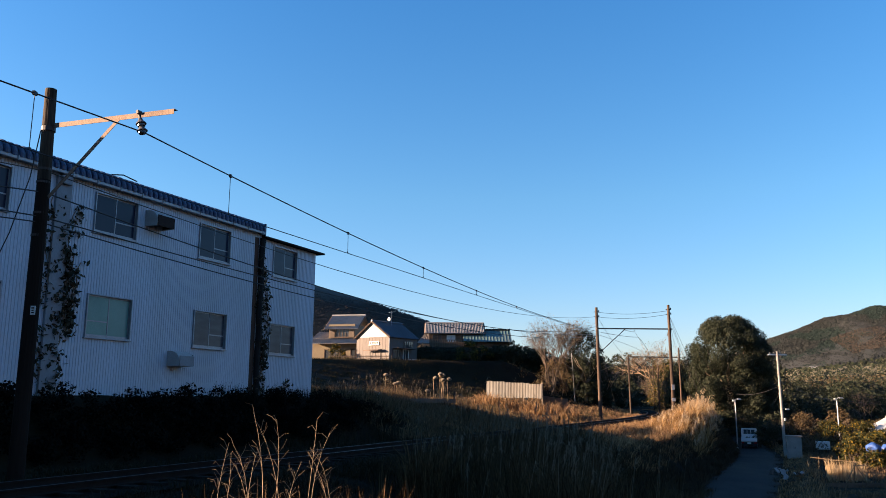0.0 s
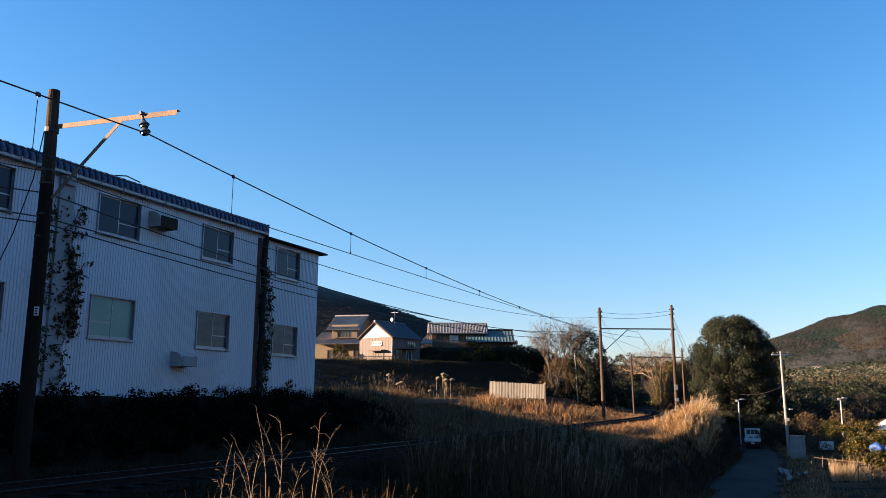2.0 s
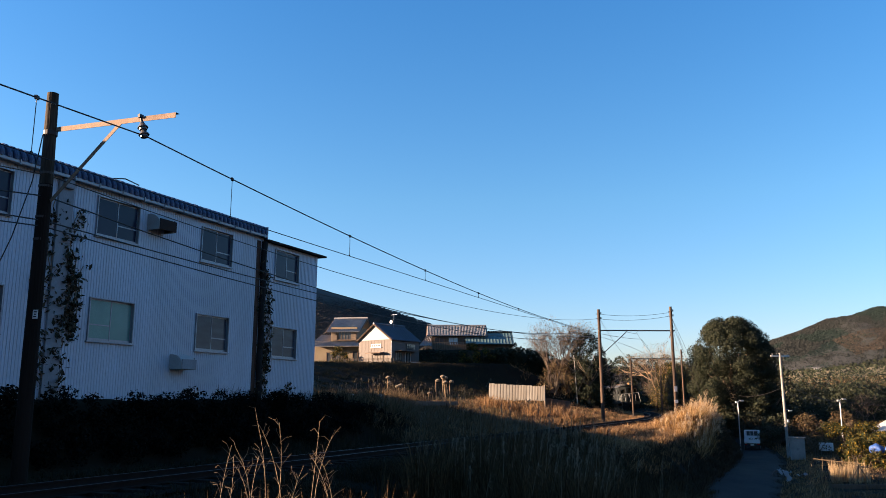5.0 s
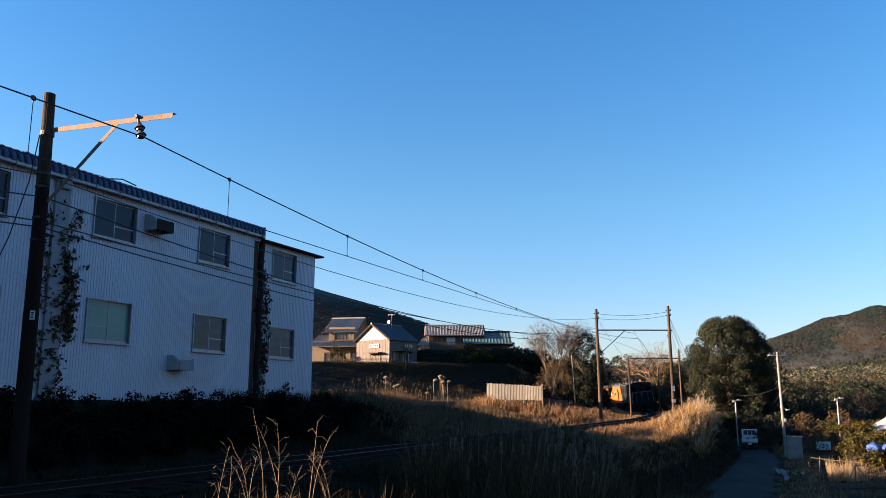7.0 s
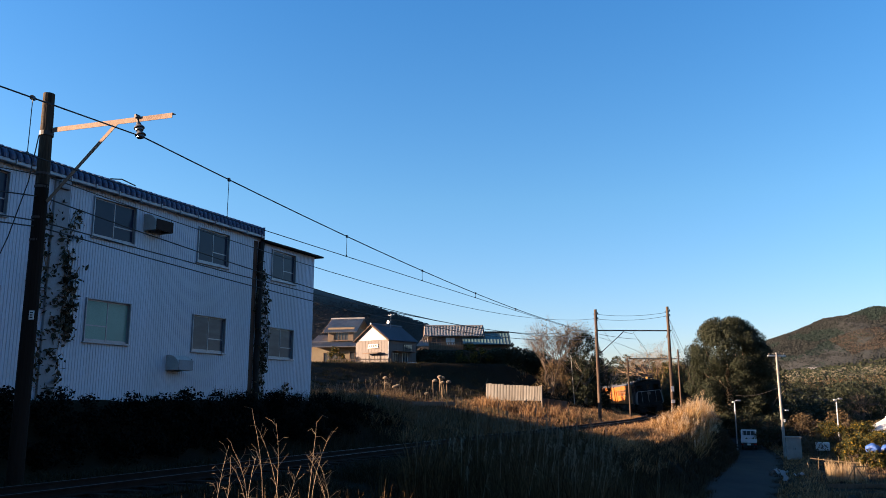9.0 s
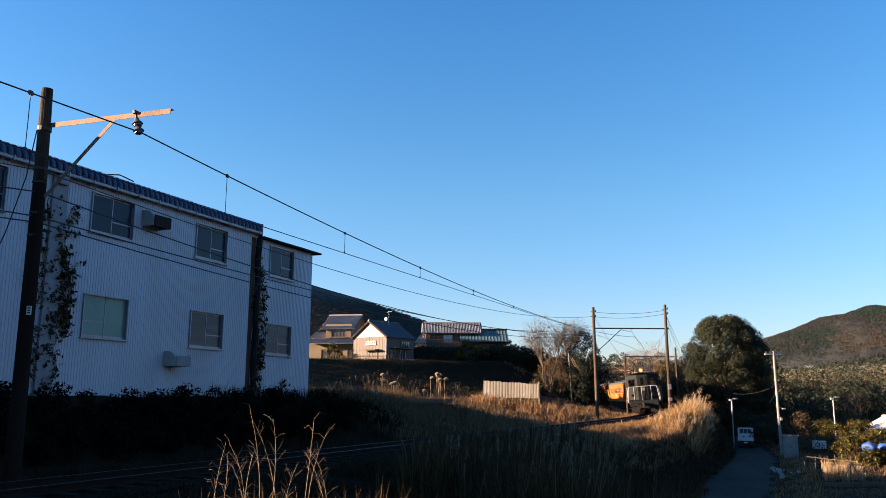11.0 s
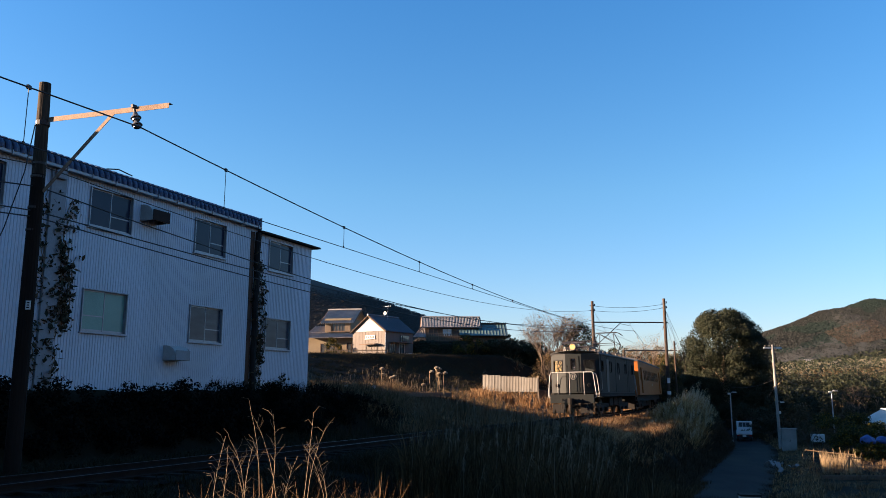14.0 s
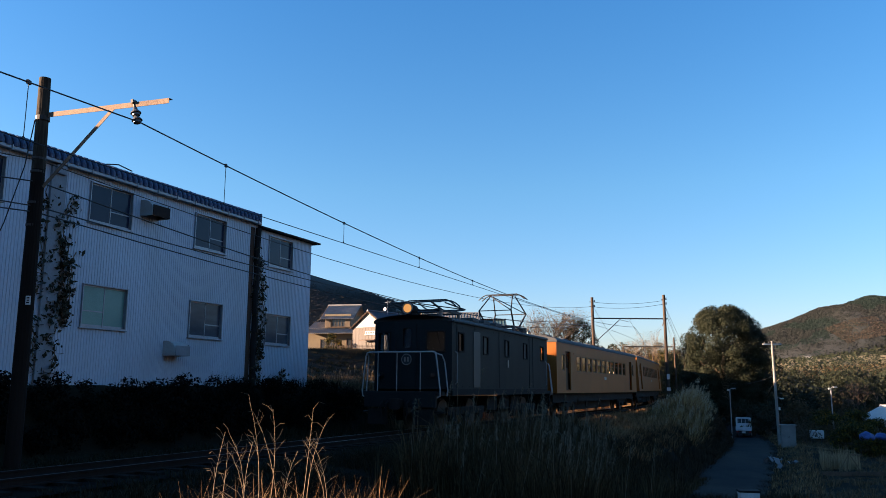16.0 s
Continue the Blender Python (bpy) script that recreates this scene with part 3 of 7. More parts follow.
build_near_pole()


def build_portal(pl, pr, hl, hr, beam, name="line_portal", r=0.15, plates=False):
    t = thing(name, pose(pl.x, pl.y, 0), "pair of wooden railway poles joined by a steel beam", "utility pole", group="railway portals")
    d = pr - pl
    for base, h, dx in ((Vector((0, 0, 0)), hl, -0.12), (d, hr, -0.1)):
        g = ground_h(pl.x + base.x, pl.y + base.y) - 0.3
        p = part("pole", rod(B(), base + Vector((0, 0, g)), base + Vector((dx, 0, h)), r, r * 0.78, 12), M_POLELIGHT, t)
        part("strap", disc(B(), (base.x + dx * 0.8, base.y, beam), r * 0.92, 0.1, n=12), M_STEEL, p)
        bm = B()
        for z in (h - 0.35, h - 0.75):
            disc(bm, (base.x + dx + r + 0.04, base.y, z + 0.05), 0.045, 0.14, n=8)
            box(bm, base.x + dx, base.y - 0.02, z - 0.03, 2 * r + 0.16, 0.06, 0.05)
        part("crossarm", bm, M_PORCELAIN, p)
        if plates and base.x:
            for z, w in ((2.45, 0.24), (1.45, 0.3)):
                part("plate", box(B(), base.x - 0.02, base.y - r - 0.01, z, w, 0.015, 0.42 if w < 0.3 else 0.26), M_WHITE, p, "white plate with plain bars")
    part("beam", box(B(), d.x / 2, d.y / 2, beam, d.length + 0.3, 0.1, 0.1, bevel=0.01), M_STEEL, t)
    part("brace", tube(B(), [(0.1, 0, beam - 1.95), (2.2, 0, beam - 0.05)], 0.035, 6), M_STEEL, t)
    part("hanger", tube(B(), [(2.2, 0, beam - 0.12), (2.9, 0, beam - 0.27), (3.05, 0, beam - 0.05)], 0.016, 5), M_STEEL, t)
    part("pull_off", tube(B(), [(3.0, 0, beam - 0.22), (3.35, -0.1, beam - 0.85), (3.6, -0.2, beam - 1.35)], 0.012, 5), M_STEEL, t)
    part("stay", tube(B(), [(d.x - 0.3, 0, beam - 0.6), (d.x - 0.12, 0, beam - 0.05)], 0.03, 5), M_STEEL, t)
    return t


build_portal(PORT_L, PORT_R, 8.95, 9.2, 7.2, plates=True)
build_portal(Vector((19.75, 86, 0)), Vector((25.1, 86, 0)), 5.95, 6.85, 5.85, r=0.105)




# ---------- the train ----------
M_LOCOGLASS = mat("cab_glass", (0.02, 0.022, 0.025), None, 2, 0.08, spec=0.5)
M_LOUVRE = mat("louvred_panel", (0.024, 0.026, 0.028), (0.016, 0.018, 0.019), 1, 0.5)
M_DARKSLOT = mat("dark_opening", (0.012, 0.012, 0.013), None, 2, 0.6)
M_BADGE = mat("brass_badge", (0.30, 0.29, 0.25), (0.2, 0.19, 0.17), 8, 0.5, 0.3)
M_COACHDARK = mat("coach_door_brown", (0.10, 0.045, 0.018), (0.07, 0.03, 0.014), 2, 0.5)


def bogie(parent, y, wheel_r=0.43, base=2.2, axles=2):
    bm = B()
    for sx in (-0.95, 0.95):
        box(bm, sx, y, 0.62, 0.12, base + 0.9, 0.26, bevel=0.03)
        for k in range(axles):
            yy = y - base / 2 + base * k / (axles - 1)
            box(bm, sx, yy, 0.45, 0.2, 0.34, 0.34, bevel=0.04)
        box(bm, sx, y, 0.42, 0.16, 0.6, 0.25, bevel=0.05)
    box(bm, 0, y, 0.6, 1.9, 0.4, 0.2, bevel=0.03)
    b = part("bogie", bm, M_BLACK, parent)
    for k in range(axles):
        yy = y - base / 2 + base * k / (axles - 1)
        for sx in (-0.56, 0.56):
            bm = B()
            disc(bm, (sx, yy, wheel_r), wheel_r, 0.12, "X", 24)
            disc(bm, (sx * 0.93, yy, wheel_r), wheel_r + 0.03, 0.03, "X", 24)
            part("wheel", bm, M_STEEL, b)
        part("axle", rod(B(), (-0.55, yy, wheel_r), (0.55, yy, wheel_r), 0.07), M_STEEL, b)
    return b


def pantograph(parent, y, up):
    """Diamond pantograph on four insulators, folded or raised."""
    base = B()
    z0 = 3.95
    for sx in (-0.75, 0.75):
        box(base, sx, y, z0, 0.06, 1.9, 0.06)
    for sy in (-0.85, 0.85):
        box(base, 0, y + sy, z0, 1.56, 0.06, 0.06)
    p = part("pantograph", base, M_WIRE, parent, "raised black pantograph" if up else "folded black pantograph")
    for sx in (-0.75, 0.75):
        for sy in (-0.8, 0.8):
            part("insulator", disc(B(), (sx, y + sy, z0 - 0.12), 0.07, 0.2, n=10), M_PORCELAIN, p)
    zk, zt = (4.62, 5.33) if up else (4.16, 4.30)
    spread = 1.05 if up else 1.5
    lw, kw, tw = 0.62, 0.72, 0.5
    for sy in (-1, 1):
        bm = B()
        for sx in (-1, 1):
            rod(bm, (sx * lw, y + sy * 0.35, z0 + 0.04), (sx * kw, y + sy * spread, zk), 0.04, 0.032, 6)
        rod(bm, (-kw, y + sy * spread, zk), (kw, y + sy * spread, zk), 0.02, n=6)
        rod(bm, (-lw, y + sy * 0.35, z0 + 0.05), (lw, y + sy * 0.35, z0 + 0.05), 0.03, n=6)
        part("lower_arm", bm, M_WIRE, p)
        bm = B()
        for sx in (-1, 1):
            rod(bm, (sx * kw, y + sy * spread, zk), (sx * tw, y + sy * 0.18, zt), 0.03, 0.025, 6)
        rod(bm, (-kw, y + sy * spread, zk), (tw, y + sy * 0.18, zt), 0.02, n=5)
        part("upper_arm", bm, M_WIRE, p)
    for sy in (-0.2, 0.2):
        pts = [(-1.05, y + sy, zt - 0.16), (-0.88, y + sy, zt - 0.02), (-0.7, y + sy, zt + 0.06), (0.7, y + sy, zt + 0.06), (0.88, y + sy, zt - 0.02), (1.05, y + sy, zt - 0.16)]
        part("collector_head", tube(B(), pts, 0.025, 6), M_WIRE, p)
    return p


def build_loco():
    """Box body of separate wall sheets with true window openings, glazed cabs at both ends."""
    t = thing("electric_locomotive", None, "old grey-green box-shaped electric locomotive with white handrails", "locomotive")
    L, W, ZS, ZE, ZR = 11.9, 2.8, 1.34, 3.54, 3.72
    hl, hw = L / 2, W / 2
    cheek = 0.4
    plan = [(-hw, -hl + cheek), (-0.46, -hl), (0.46, -hl), (hw, -hl + cheek), (hw, hl - cheek), (0.46, hl), (-0.46, hl), (-hw, hl - cheek)]
    side_wins = (4.76, 2.4, 0.05, -2.3, -4.72)

    def sheet(p, q, openings, name, trim=0.0):
        """Wall from p to q, openings (centre along, centre up, width, height); returns its matrix."""
        p, q = Vector((*p, 0)), Vector((*q, 0))
        n = (q - p).length
        xs = sorted({trim, n - trim} | {a + k * w / 2 for a, b, w, h in openings for k in (-1, 1)})
        zs = sorted({ZS, ZE} | {b + k * h / 2 for a, b, w, h in openings for k in (-1, 1)})
        ob = part(name, holed_wall(xs, zs, lambda x, z: any(abs(x - a) < w / 2 and abs(z - b) < h / 2 for a, b, w, h in openings), 0.06), M_LOCO, t)
        ob.matrix_basis = pose(p.x, p.y, 0, 0, 0, math.degrees(math.atan2(q.y - p.y, q.x - p.x)))
        return ob

    def glaze(wall, a, b, w, h, pane, name, wiper=False):
        """Pane set back in an opening, rounded dark frame round it."""
        g = part(name, box(B(), a, 0.03, b, w, 0.008, h), pane, wall)
        g.visible_shadow = False
        bm = B()
        for cx, cz, bx, bz in ((-w / 2, 0, 0.045, h + 0.045), (w / 2, 0, 0.045, h + 0.045), (0, h / 2, w - 0.045, 0.045), (0, -h / 2, w - 0.045, 0.045)):
            box(bm, a + cx, -0.005, b + cz, bx, 0.05, bz, bevel=0.008)
        for sx in (-1, 1):
            for sz in (-1, 1):
                box(bm, a + sx * (w / 2 - 0.045), 0.0, b + sz * (h / 2 - 0.045), 0.09, 0.03, 0.03, Matrix.Translation((a + sx * (w / 2 - 0.045), 0, b + sz * (h / 2 - 0.045))) @ Matrix.Rotation(radians(45 * sx * sz), 4, "Y") @ Matrix.Translation((-(a + sx * (w / 2 - 0.045)), 0, -(b + sz * (h / 2 - 0.045)))))
        part("window_frame", bm, M_BLACK, g)
        if wiper:
            part("wiper", rod(B(), (a + 0.04, -0.03, b + h / 2), (a + 0.16, -0.03, b - h * 0.2), 0.012, n=5), M_BLACK, g)
        return g

    for i in range(8):
        p, q = plan[i], plan[(i + 1) % 8]
        n = (Vector(q) - Vector(p)).length
        if n > 3:                                   # sides: five narrow windows, the outer two glazed cab lights
            run = [(hl - cheek + yy * (1 if p[0] > 0 else -1), 2.87, 0.46, 0.62) for yy in side_wins]
            w = sheet(p, q, run, "side_wall")
            for k, (a, b, ww, h) in enumerate(run):
                glaze(w, a, b, ww, h, M_CABGLASS if k in (0, 4) else M_LOUVRE, "cab_side_window" if k in (0, 4) else "side_window")
            for a in (0.42, 2.0, 4.6, 8.4, n - 2.2):
                part("panel_seam", box(B(), a, -0.004, 2.44, 0.03, 0.02, 2.1), M_LOCO, w)
            part("side_door", box(B(), hl - cheek + 3.32 * (1 if p[0] > 0 else -1), -0.008, 2.35, 0.66, 0.03, 1.9, bevel=0.008), M_LOUVRE, w, "narrow recessed darker door")
            part("rain_strip", box(B(), n / 2, -0.03, ZE - 0.02, n, 0.06, 0.05, bevel=0.01), M_LOCO, w)
            part("number_plate", box(B(), n / 2 + 0.05, -0.012, 2.3, 0.13, 0.03, 0.28), M_BADGE, w, "small plate with plain bars")
            for a in (0.3, n - 0.3):
                part("handle_rail", tube(B(), [(a, 0, 1.5), (a, -0.06, 1.55), (a, -0.06, 2.5), (a, 0, 2.55)], 0.014, 6), M_HANDRAIL, w)
            for k in range(3):                      # rows of rivet caps along the sill
                for j in range(18):
                    if k == 1:
                        continue
                    part("rivet", box(B(), 0.3 + j * (n - 0.6) / 17, -0.004, 1.42 + 0.98 * k, 0.03, 0.012, 0.03), M_LOCO, w)
        elif n > 0.95:                              # angled cheek with a cab window
            w = sheet(p, q, [(n / 2 - 0.02, 2.86, 0.62, 0.66)], "cab_cheek")
            glaze(w, n / 2 - 0.02, 2.86, 0.62, 0.66, M_CABGLASS, "cab_window", True)
            lamp = part("marker_lamp", disc(B(), (n / 2 + 0.1 * (1 if i % 2 else -1), -0.06, 1.78), 0.1, 0.12, "Y", 14), M_BLACK, w)
            part("lens", disc(B(), (n / 2 + 0.1 * (1 if i % 2 else -1), -0.13, 1.78), 0.075, 0.03, "Y", 14), M_LOCOGLASS, lamp)
        else:                                       # flat middle with the end door
            w = sheet(p, q, [(n / 2, 2.96, 0.34, 0.68)], "cab_front")
            d = part("cab_door", holed_wall([n / 2 - 0.32, n / 2 - 0.17, n / 2 + 0.17, n / 2 + 0.32], [1.42, 2.62, 3.30, 3.42], lambda x, z: abs(x - n / 2) < 0.17 and 2.62 < z < 3.3, 0.025), M_LOCO, w)
            d.matrix_basis = pose(0, -0.03, 0)
            glaze(w, n / 2, 2.96, 0.34, 0.68, M_CABGLASS, "door_window")
            bd = part("number_plate", disc(B(), (n / 2, -0.045, 2.28), 0.19, 0.03, "Y", 28), M_LOUVRE, w, "round dark badge with a pale ring and plain bars")
            bm = tube(B(), [(n / 2 + 0.17 * math.cos(k * 0.2618), -0.062, 2.28 + 0.17 * math.sin(k * 0.2618)) for k in range(25)], 0.012, 5)
            for kk in (-1, 1):
                box(bm, n / 2 + kk * 0.055, -0.064, 2.28, 0.055, 0.012, 0.14)
            part("badge_ring", bm, M_BADGE, bd)
            for kk in (-1, 1):
                part("grab_rail", tube(B(), [(n / 2 + kk * 0.4, 0, 1.6), (n / 2 + kk * 0.4, -0.06, 1.7), (n / 2 + kk * 0.4, -0.06, 2.8), (n / 2 + kk * 0.4, 0, 2.9)], 0.014, 6), M_BLACK, w)
    # shallow roof that follows the cheeks, with a turned-down edge
    bm = B()
    prev = None
    for a in np.linspace(0, math.pi, 17):
        x, z = -math.cos(a) * (hw + 0.05), ZE - 0.03 + math.sin(a) ** 0.6 * (ZR - ZE + 0.03)
        inset = cheek * max(0.0, (abs(x) - 0.46) / (hw - 0.46))
        row = [bm.verts.new((x, -hl - 0.07 + inset, z)), bm.verts.new((x, hl + 0.07 - inset, z))]
        if prev:
            bm.faces.new((prev[0], row[0], row[1], prev[1]))
        prev = row
    for s in (1, -1):
        bmesh.ops.contextual_create(bm, geom=[e for e in bm.edges if e.is_boundary and e.verts[0].co.y * s > 0 and e.verts[1].co.y * s > 0])
    part("roof", bm, M_LOCOROOF, t, "dark shallow curved roof")
    part("walkway", box(B(), 0, -0.3, 3.8, 1.3, 7.5, 0.05), M_LOCOROOF, t)
    part("cab_floor", box(B(), 0, 0, ZS + 0.03, W - 0.16, L - 1.0, 0.05), M_BLACK, t)
    for s in (1, -1):
        part("bulkhead", box(B(), 0, s * 3.9, 2.4, W - 0.16, 0.05, 2.1), M_LOUVRE, t)
        desk = part("control_desk", box(B(), 0.75, s * 5.0, 1.9, 0.8, 0.5, 0.9, bevel=0.04), M_BLACK, t)
        y0 = s * (hl + 0.5)
        part("end_platform", box(B(), 0, s * (hl + 0.22), 1.2, 2.6, 0.6, 0.12, bevel=0.02), M_BLACK, t)
        part("buffer_beam", box(B(), 0, s * (hl + 0.5), 1.02, 2.5, 0.12, 0.5, bevel=0.02), M_LOCO, t)
        bm = B()
        box(bm, 0, s * (hl + 0.72), 0.88, 0.3, 0.4, 0.3, bevel=0.06)
        disc(bm, (0, s * (hl + 0.86), 0.88), 0.17, 0.34, "Z", 12)
        box(bm, 0.1, s * (hl + 0.92), 0.88, 0.1, 0.16, 0.28, bevel=0.03)
        part("coupler", bm, M_BLACK, t)
        for sx in (-1, 1):
            part("snow_guard", box(B(), sx * 0.8, s * (hl + 0.45), 0.48, 0.7, 0.05, 0.5), M_BLACK, t)
            for kx in (0.36, 0.55):
                part("brake_hose", tube(B(), [(sx * kx, s * (hl + 0.55), 1.0), (sx * kx, s * (hl + 0.75), 0.86), (sx * kx, s * (hl + 0.72), 0.5)], 0.03, 6), M_BLACK, t)
            part("corner_rail", tube(B(), [(sx * 1.12, y0, 2.5), (sx * 1.2, y0, 2.48), (sx * 1.24, y0, 2.38), (sx * 1.37, y0 - s * 0.03, 1.3), (sx * 1.36, y0 - s * 0.05, 1.12), (sx * 1.26, y0 - s * 0.06, 1.08)], 0.024, 7), M_HANDRAIL, t, "white painted tube rail")
            part("corner_rail", tube(B(), [(sx * 1.2, y0, 2.46), (sx * 1.31, s * (hl + 0.2), 2.4), (sx * 1.36, s * (hl + 0.1), 2.2), (sx * 1.45, s * (hl + 0.04), 1.3), (sx * 1.42, s * (hl + 0.04), 1.12)], 0.022, 7), M_HANDRAIL, t, "white painted tube rail")
            part("step", box(B(), sx * 1.2, s * (hl + 0.2), 0.62, 0.35, 0.4, 0.05), M_BLACK, t)
        part("front_rail", tube(B(), [(-1.14, y0, 2.5), (1.14, y0, 2.5)], 0.024, 7), M_HANDRAIL, t, "white painted tube rail")
        for x in (-0.7, 0.12, 0.8):
            part("rail_post", rod(B(), (x, y0, 1.25), (x, y0, 2.5), 0.014, n=6), M_HANDRAIL, t, "white painted post")
        bm = B()
        rod(bm, (0, s * (hl - 0.5), 3.94), (0, s * (hl + 0.02), 3.94), 0.14, 0.2, 18)
        box(bm, 0, s * (hl - 0.25), 3.78, 0.2, 0.3, 0.16)
        h = part("headlight", bm, M_BLACK, t, "round headlight housing")
        part("lens", disc(B(), (0, s * (hl + 0.035), 3.94), 0.14, 0.03, "Y", 20), M_LAMPGLOW if s > 0 else M_LOCOGLASS, h, "glowing amber lens" if s > 0 else "")
        part("rim", tube(B(), [(0.175 * math.cos(k * 0.2618), s * (hl + 0.04), 3.94 + 0.175 * math.sin(k * 0.2618)) for k in range(25)], 0.02, 5), M_BADGE, h)
        wh = part("whistle", rod(B(), (0.55 * s, s * (hl - 0.5), 3.68), (0.55 * s, s * (hl - 0.5), 3.92), 0.035, n=8), M_BADGE, t, "small brass air whistle")
        part("horn", rod(B(), (0.55 * s, s * (hl - 0.6), 3.9), (0.55 * s, s * (hl - 0.3), 3.92), 0.02, 0.05, 8), M_BADGE, wh)
    for sx in (-1, 1):
        part("sill_beam", box(B(), sx * (hw - 0.05), 0, 1.24, 0.12, L - 0.9, 0.2), M_BLACK, t)
    for yy in (-2.2, -0.8, 0.6):
        part("equipment_box", box(B(), 0, yy, 0.82, 2.0, 1.1, 0.5, bevel=0.04), M_BLACK, t)
    pantograph(t, 4.2, False)
    pantograph(t, -3.6, True)
    part("roof_conductor", tube(B(), [(0.5, 2.9, 3.92), (0.5, 1.0, 3.94), (0.3, -1.8, 3.94), (0.3, -2.6, 3.92)], 0.03, 6), M_RUST, t)
    for k in range(5):
        part("post_insulator", disc(B(), (0.45, 2.4 - k * 1.1, 3.84), 0.05, 0.16, n=8), M_PORCELAIN, t)
    for yy in (1.4, 0.2, -1.2):
        part("roof_box", box(B(), -0.3, yy, 3.86, 0.7, 0.7, 0.2, bevel=0.04), M_LOCOROOF, t)
    for s in (1, -1):
        bogie(t, s * 3.2, 0.5, 2.5)
    return t


M_CABGLASS = pane_glass("cab_window_glass", (0.8, 0.83, 0.85))
LOCO = build_loco()
LOCO.scale = (1.06, 1.06, 1.06)


def build_coach():
    t = thing("passenger_coach", None, "orange-brown old passenger coach with a grey roof", "railway coach", group="coaches of the train")
    L, W, ZS, ZE, ZR = 19.6, 2.8, 1.16, 3.6, 3.95
    hl, hw = L / 2, W / 2
    # openings in the side: doors near the ends, a row of windows between
    doors = [(7.79, 0.93), (-7.79, 0.93)]
    wins = [(8.65, 0.5), (-8.65, 0.5)] + [(5.72 - 1.144 * i, 0.9) for i in range(11)]
    ops = sorted([(y - w / 2, y + w / 2, 1.3, 3.2) for y, w in doors] + [(y - w / 2, y + w / 2, 2.24, 3.04) for y, w in wins])
    ys = sorted({-hl, hl} | {q for a, b, lo, hi in ops for q in (a, b)})
    for sx in (-1, 1):
        w = part("side_wall", holed_wall(ys, [ZS, 1.3, 2.24, 3.04, 3.2, ZE], lambda y, z: any(a < y < b and lo < z < hi for a, b, lo, hi in ops), 0.08), M_COACH, t)
        w.matrix_basis = pose(sx * hw, 0, 0, 0, 0, 90) @ Matrix.Diagonal((1, 1 if sx > 0 else -1, 1, 1))
    for s in (-1, 1):
        w = part("end_wall", holed_wall([-hw + 0.08, -0.48, 0.48, hw - 0.08], [ZS, 3.12, ZE], lambda x, z: abs(x) < 0.48 and z < 3.12, 0.1), M_COACH, t)
        w.matrix_basis = pose(0, s * hl - (0.1 if s > 0 else 0), 0)
    part("floor", box(B(), 0, 0, 1.2, W - 0.2, L - 0.2, 0.1), M_BLACK, t)
    for s in (-1, 1):
        part("gangway", box(B(), 0, s * (hl + 0.28), 2.1, 0.95, 0.5, 1.95, bevel=0.03), M_BLACK, t, "dark rubber gangway")
        part("coupler", box(B(), 0, s * (hl + 0.4), 0.88, 0.25, 0.8, 0.25, bevel=0.04), M_BLACK, t)
    bm = B()
    prev = None
    for a in np.linspace(0, math.pi, 17):
        x, z = -math.cos(a) * (hw + 0.05), ZE - 0.04 + math.sin(a) ** 0.72 * (ZR - ZE)
        row = [bm.verts.new((x, -hl - 0.04, z)), bm.verts.new((x, hl + 0.04, z))]
        if prev:
            bm.faces.new((prev[0], row[0], row[1], prev[1]))
        prev = row
    for s in (1, -1):
        bmesh.ops.contextual_create(bm, geom=[e for e in bm.edges if e.is_boundary and e.verts[0].co.y * s > 0 and e.verts[1].co.y * s > 0])
    part("roof", bm, M_COACHROOF, t, "dark grey curved roof")
    for yy in range(-8, 9, 3):
        part("roof_vent", box(B(), 0, yy, 4.0, 0.5, 0.8, 0.16, bevel=0.04), M_COACHROOF, t)
    for sx in (-1, 1):
        x = sx * (hw + 0.005)
        part("belt_rail", box(B(), x, 0, 2.17, 0.03, 13.6, 0.07), M_COACH, t)
        part("head_rail", box(B(), x, 0, 3.12, 0.03, 13.6, 0.06), M_COACH, t)
        part("sole_bar", box(B(), sx * (hw - 0.3), 0, 0.92, 0.05, L - 0.3, 0.42), M_BLACK, t)
        for y, w in wins:
            g = part("window", box(B(), sx * (hw - 0.05), y, 2.64, 0.012, w, 0.80), M_GLASS, t)
            g.visible_shadow = False
            bm = B()
            for cy, cz, by, bz in ((-w / 2 + 0.025, 0, 0.05, 0.80), (w / 2 - 0.025, 0, 0.05, 0.80), (0, 0.375, w - 0.1, 0.05), (0, -0.375, w - 0.1, 0.05), (0, 0.05, w - 0.1, 0.03)):
                box(bm, sx * (hw - 0.035), y + cy, 2.64 + cz, 0.03, by, bz)
            part("window_frame", bm, M_BLIND, g)
            if sx > 0 and not -1.2 < y < 0.6:
                part("blind", box(B(), sx * (hw - 0.09), y, 2.64, 0.02, w - 0.04, 0.78), M_BLIND, g, "drawn tan blind")
        for y, w in doors:
            d = part("door", box(B(), sx * (hw - 0.16), y, 2.25, 0.04, w, 1.9), M_COACHDARK, t, "dark recessed brown door")
            part("door_window", box(B(), sx * (hw - 0.135), y, 2.75, 0.015, w * 0.6, 0.7), M_LOCOGLASS, d)
            part("step", box(B(), sx * (hw - 0.12), y, 0.72, 0.3, w, 0.05), M_BLACK, t)
        part("side_plate", box(B(), x, -0.2, 1.98, 0.02, 0.5, 0.16), M_WHITE, t, "small pale side plate with plain bars")
        part("seat_row", box(B(), sx * 0.9, 0, 1.75, 0.7, 13.0, 0.8), M_COACHDARK, t)
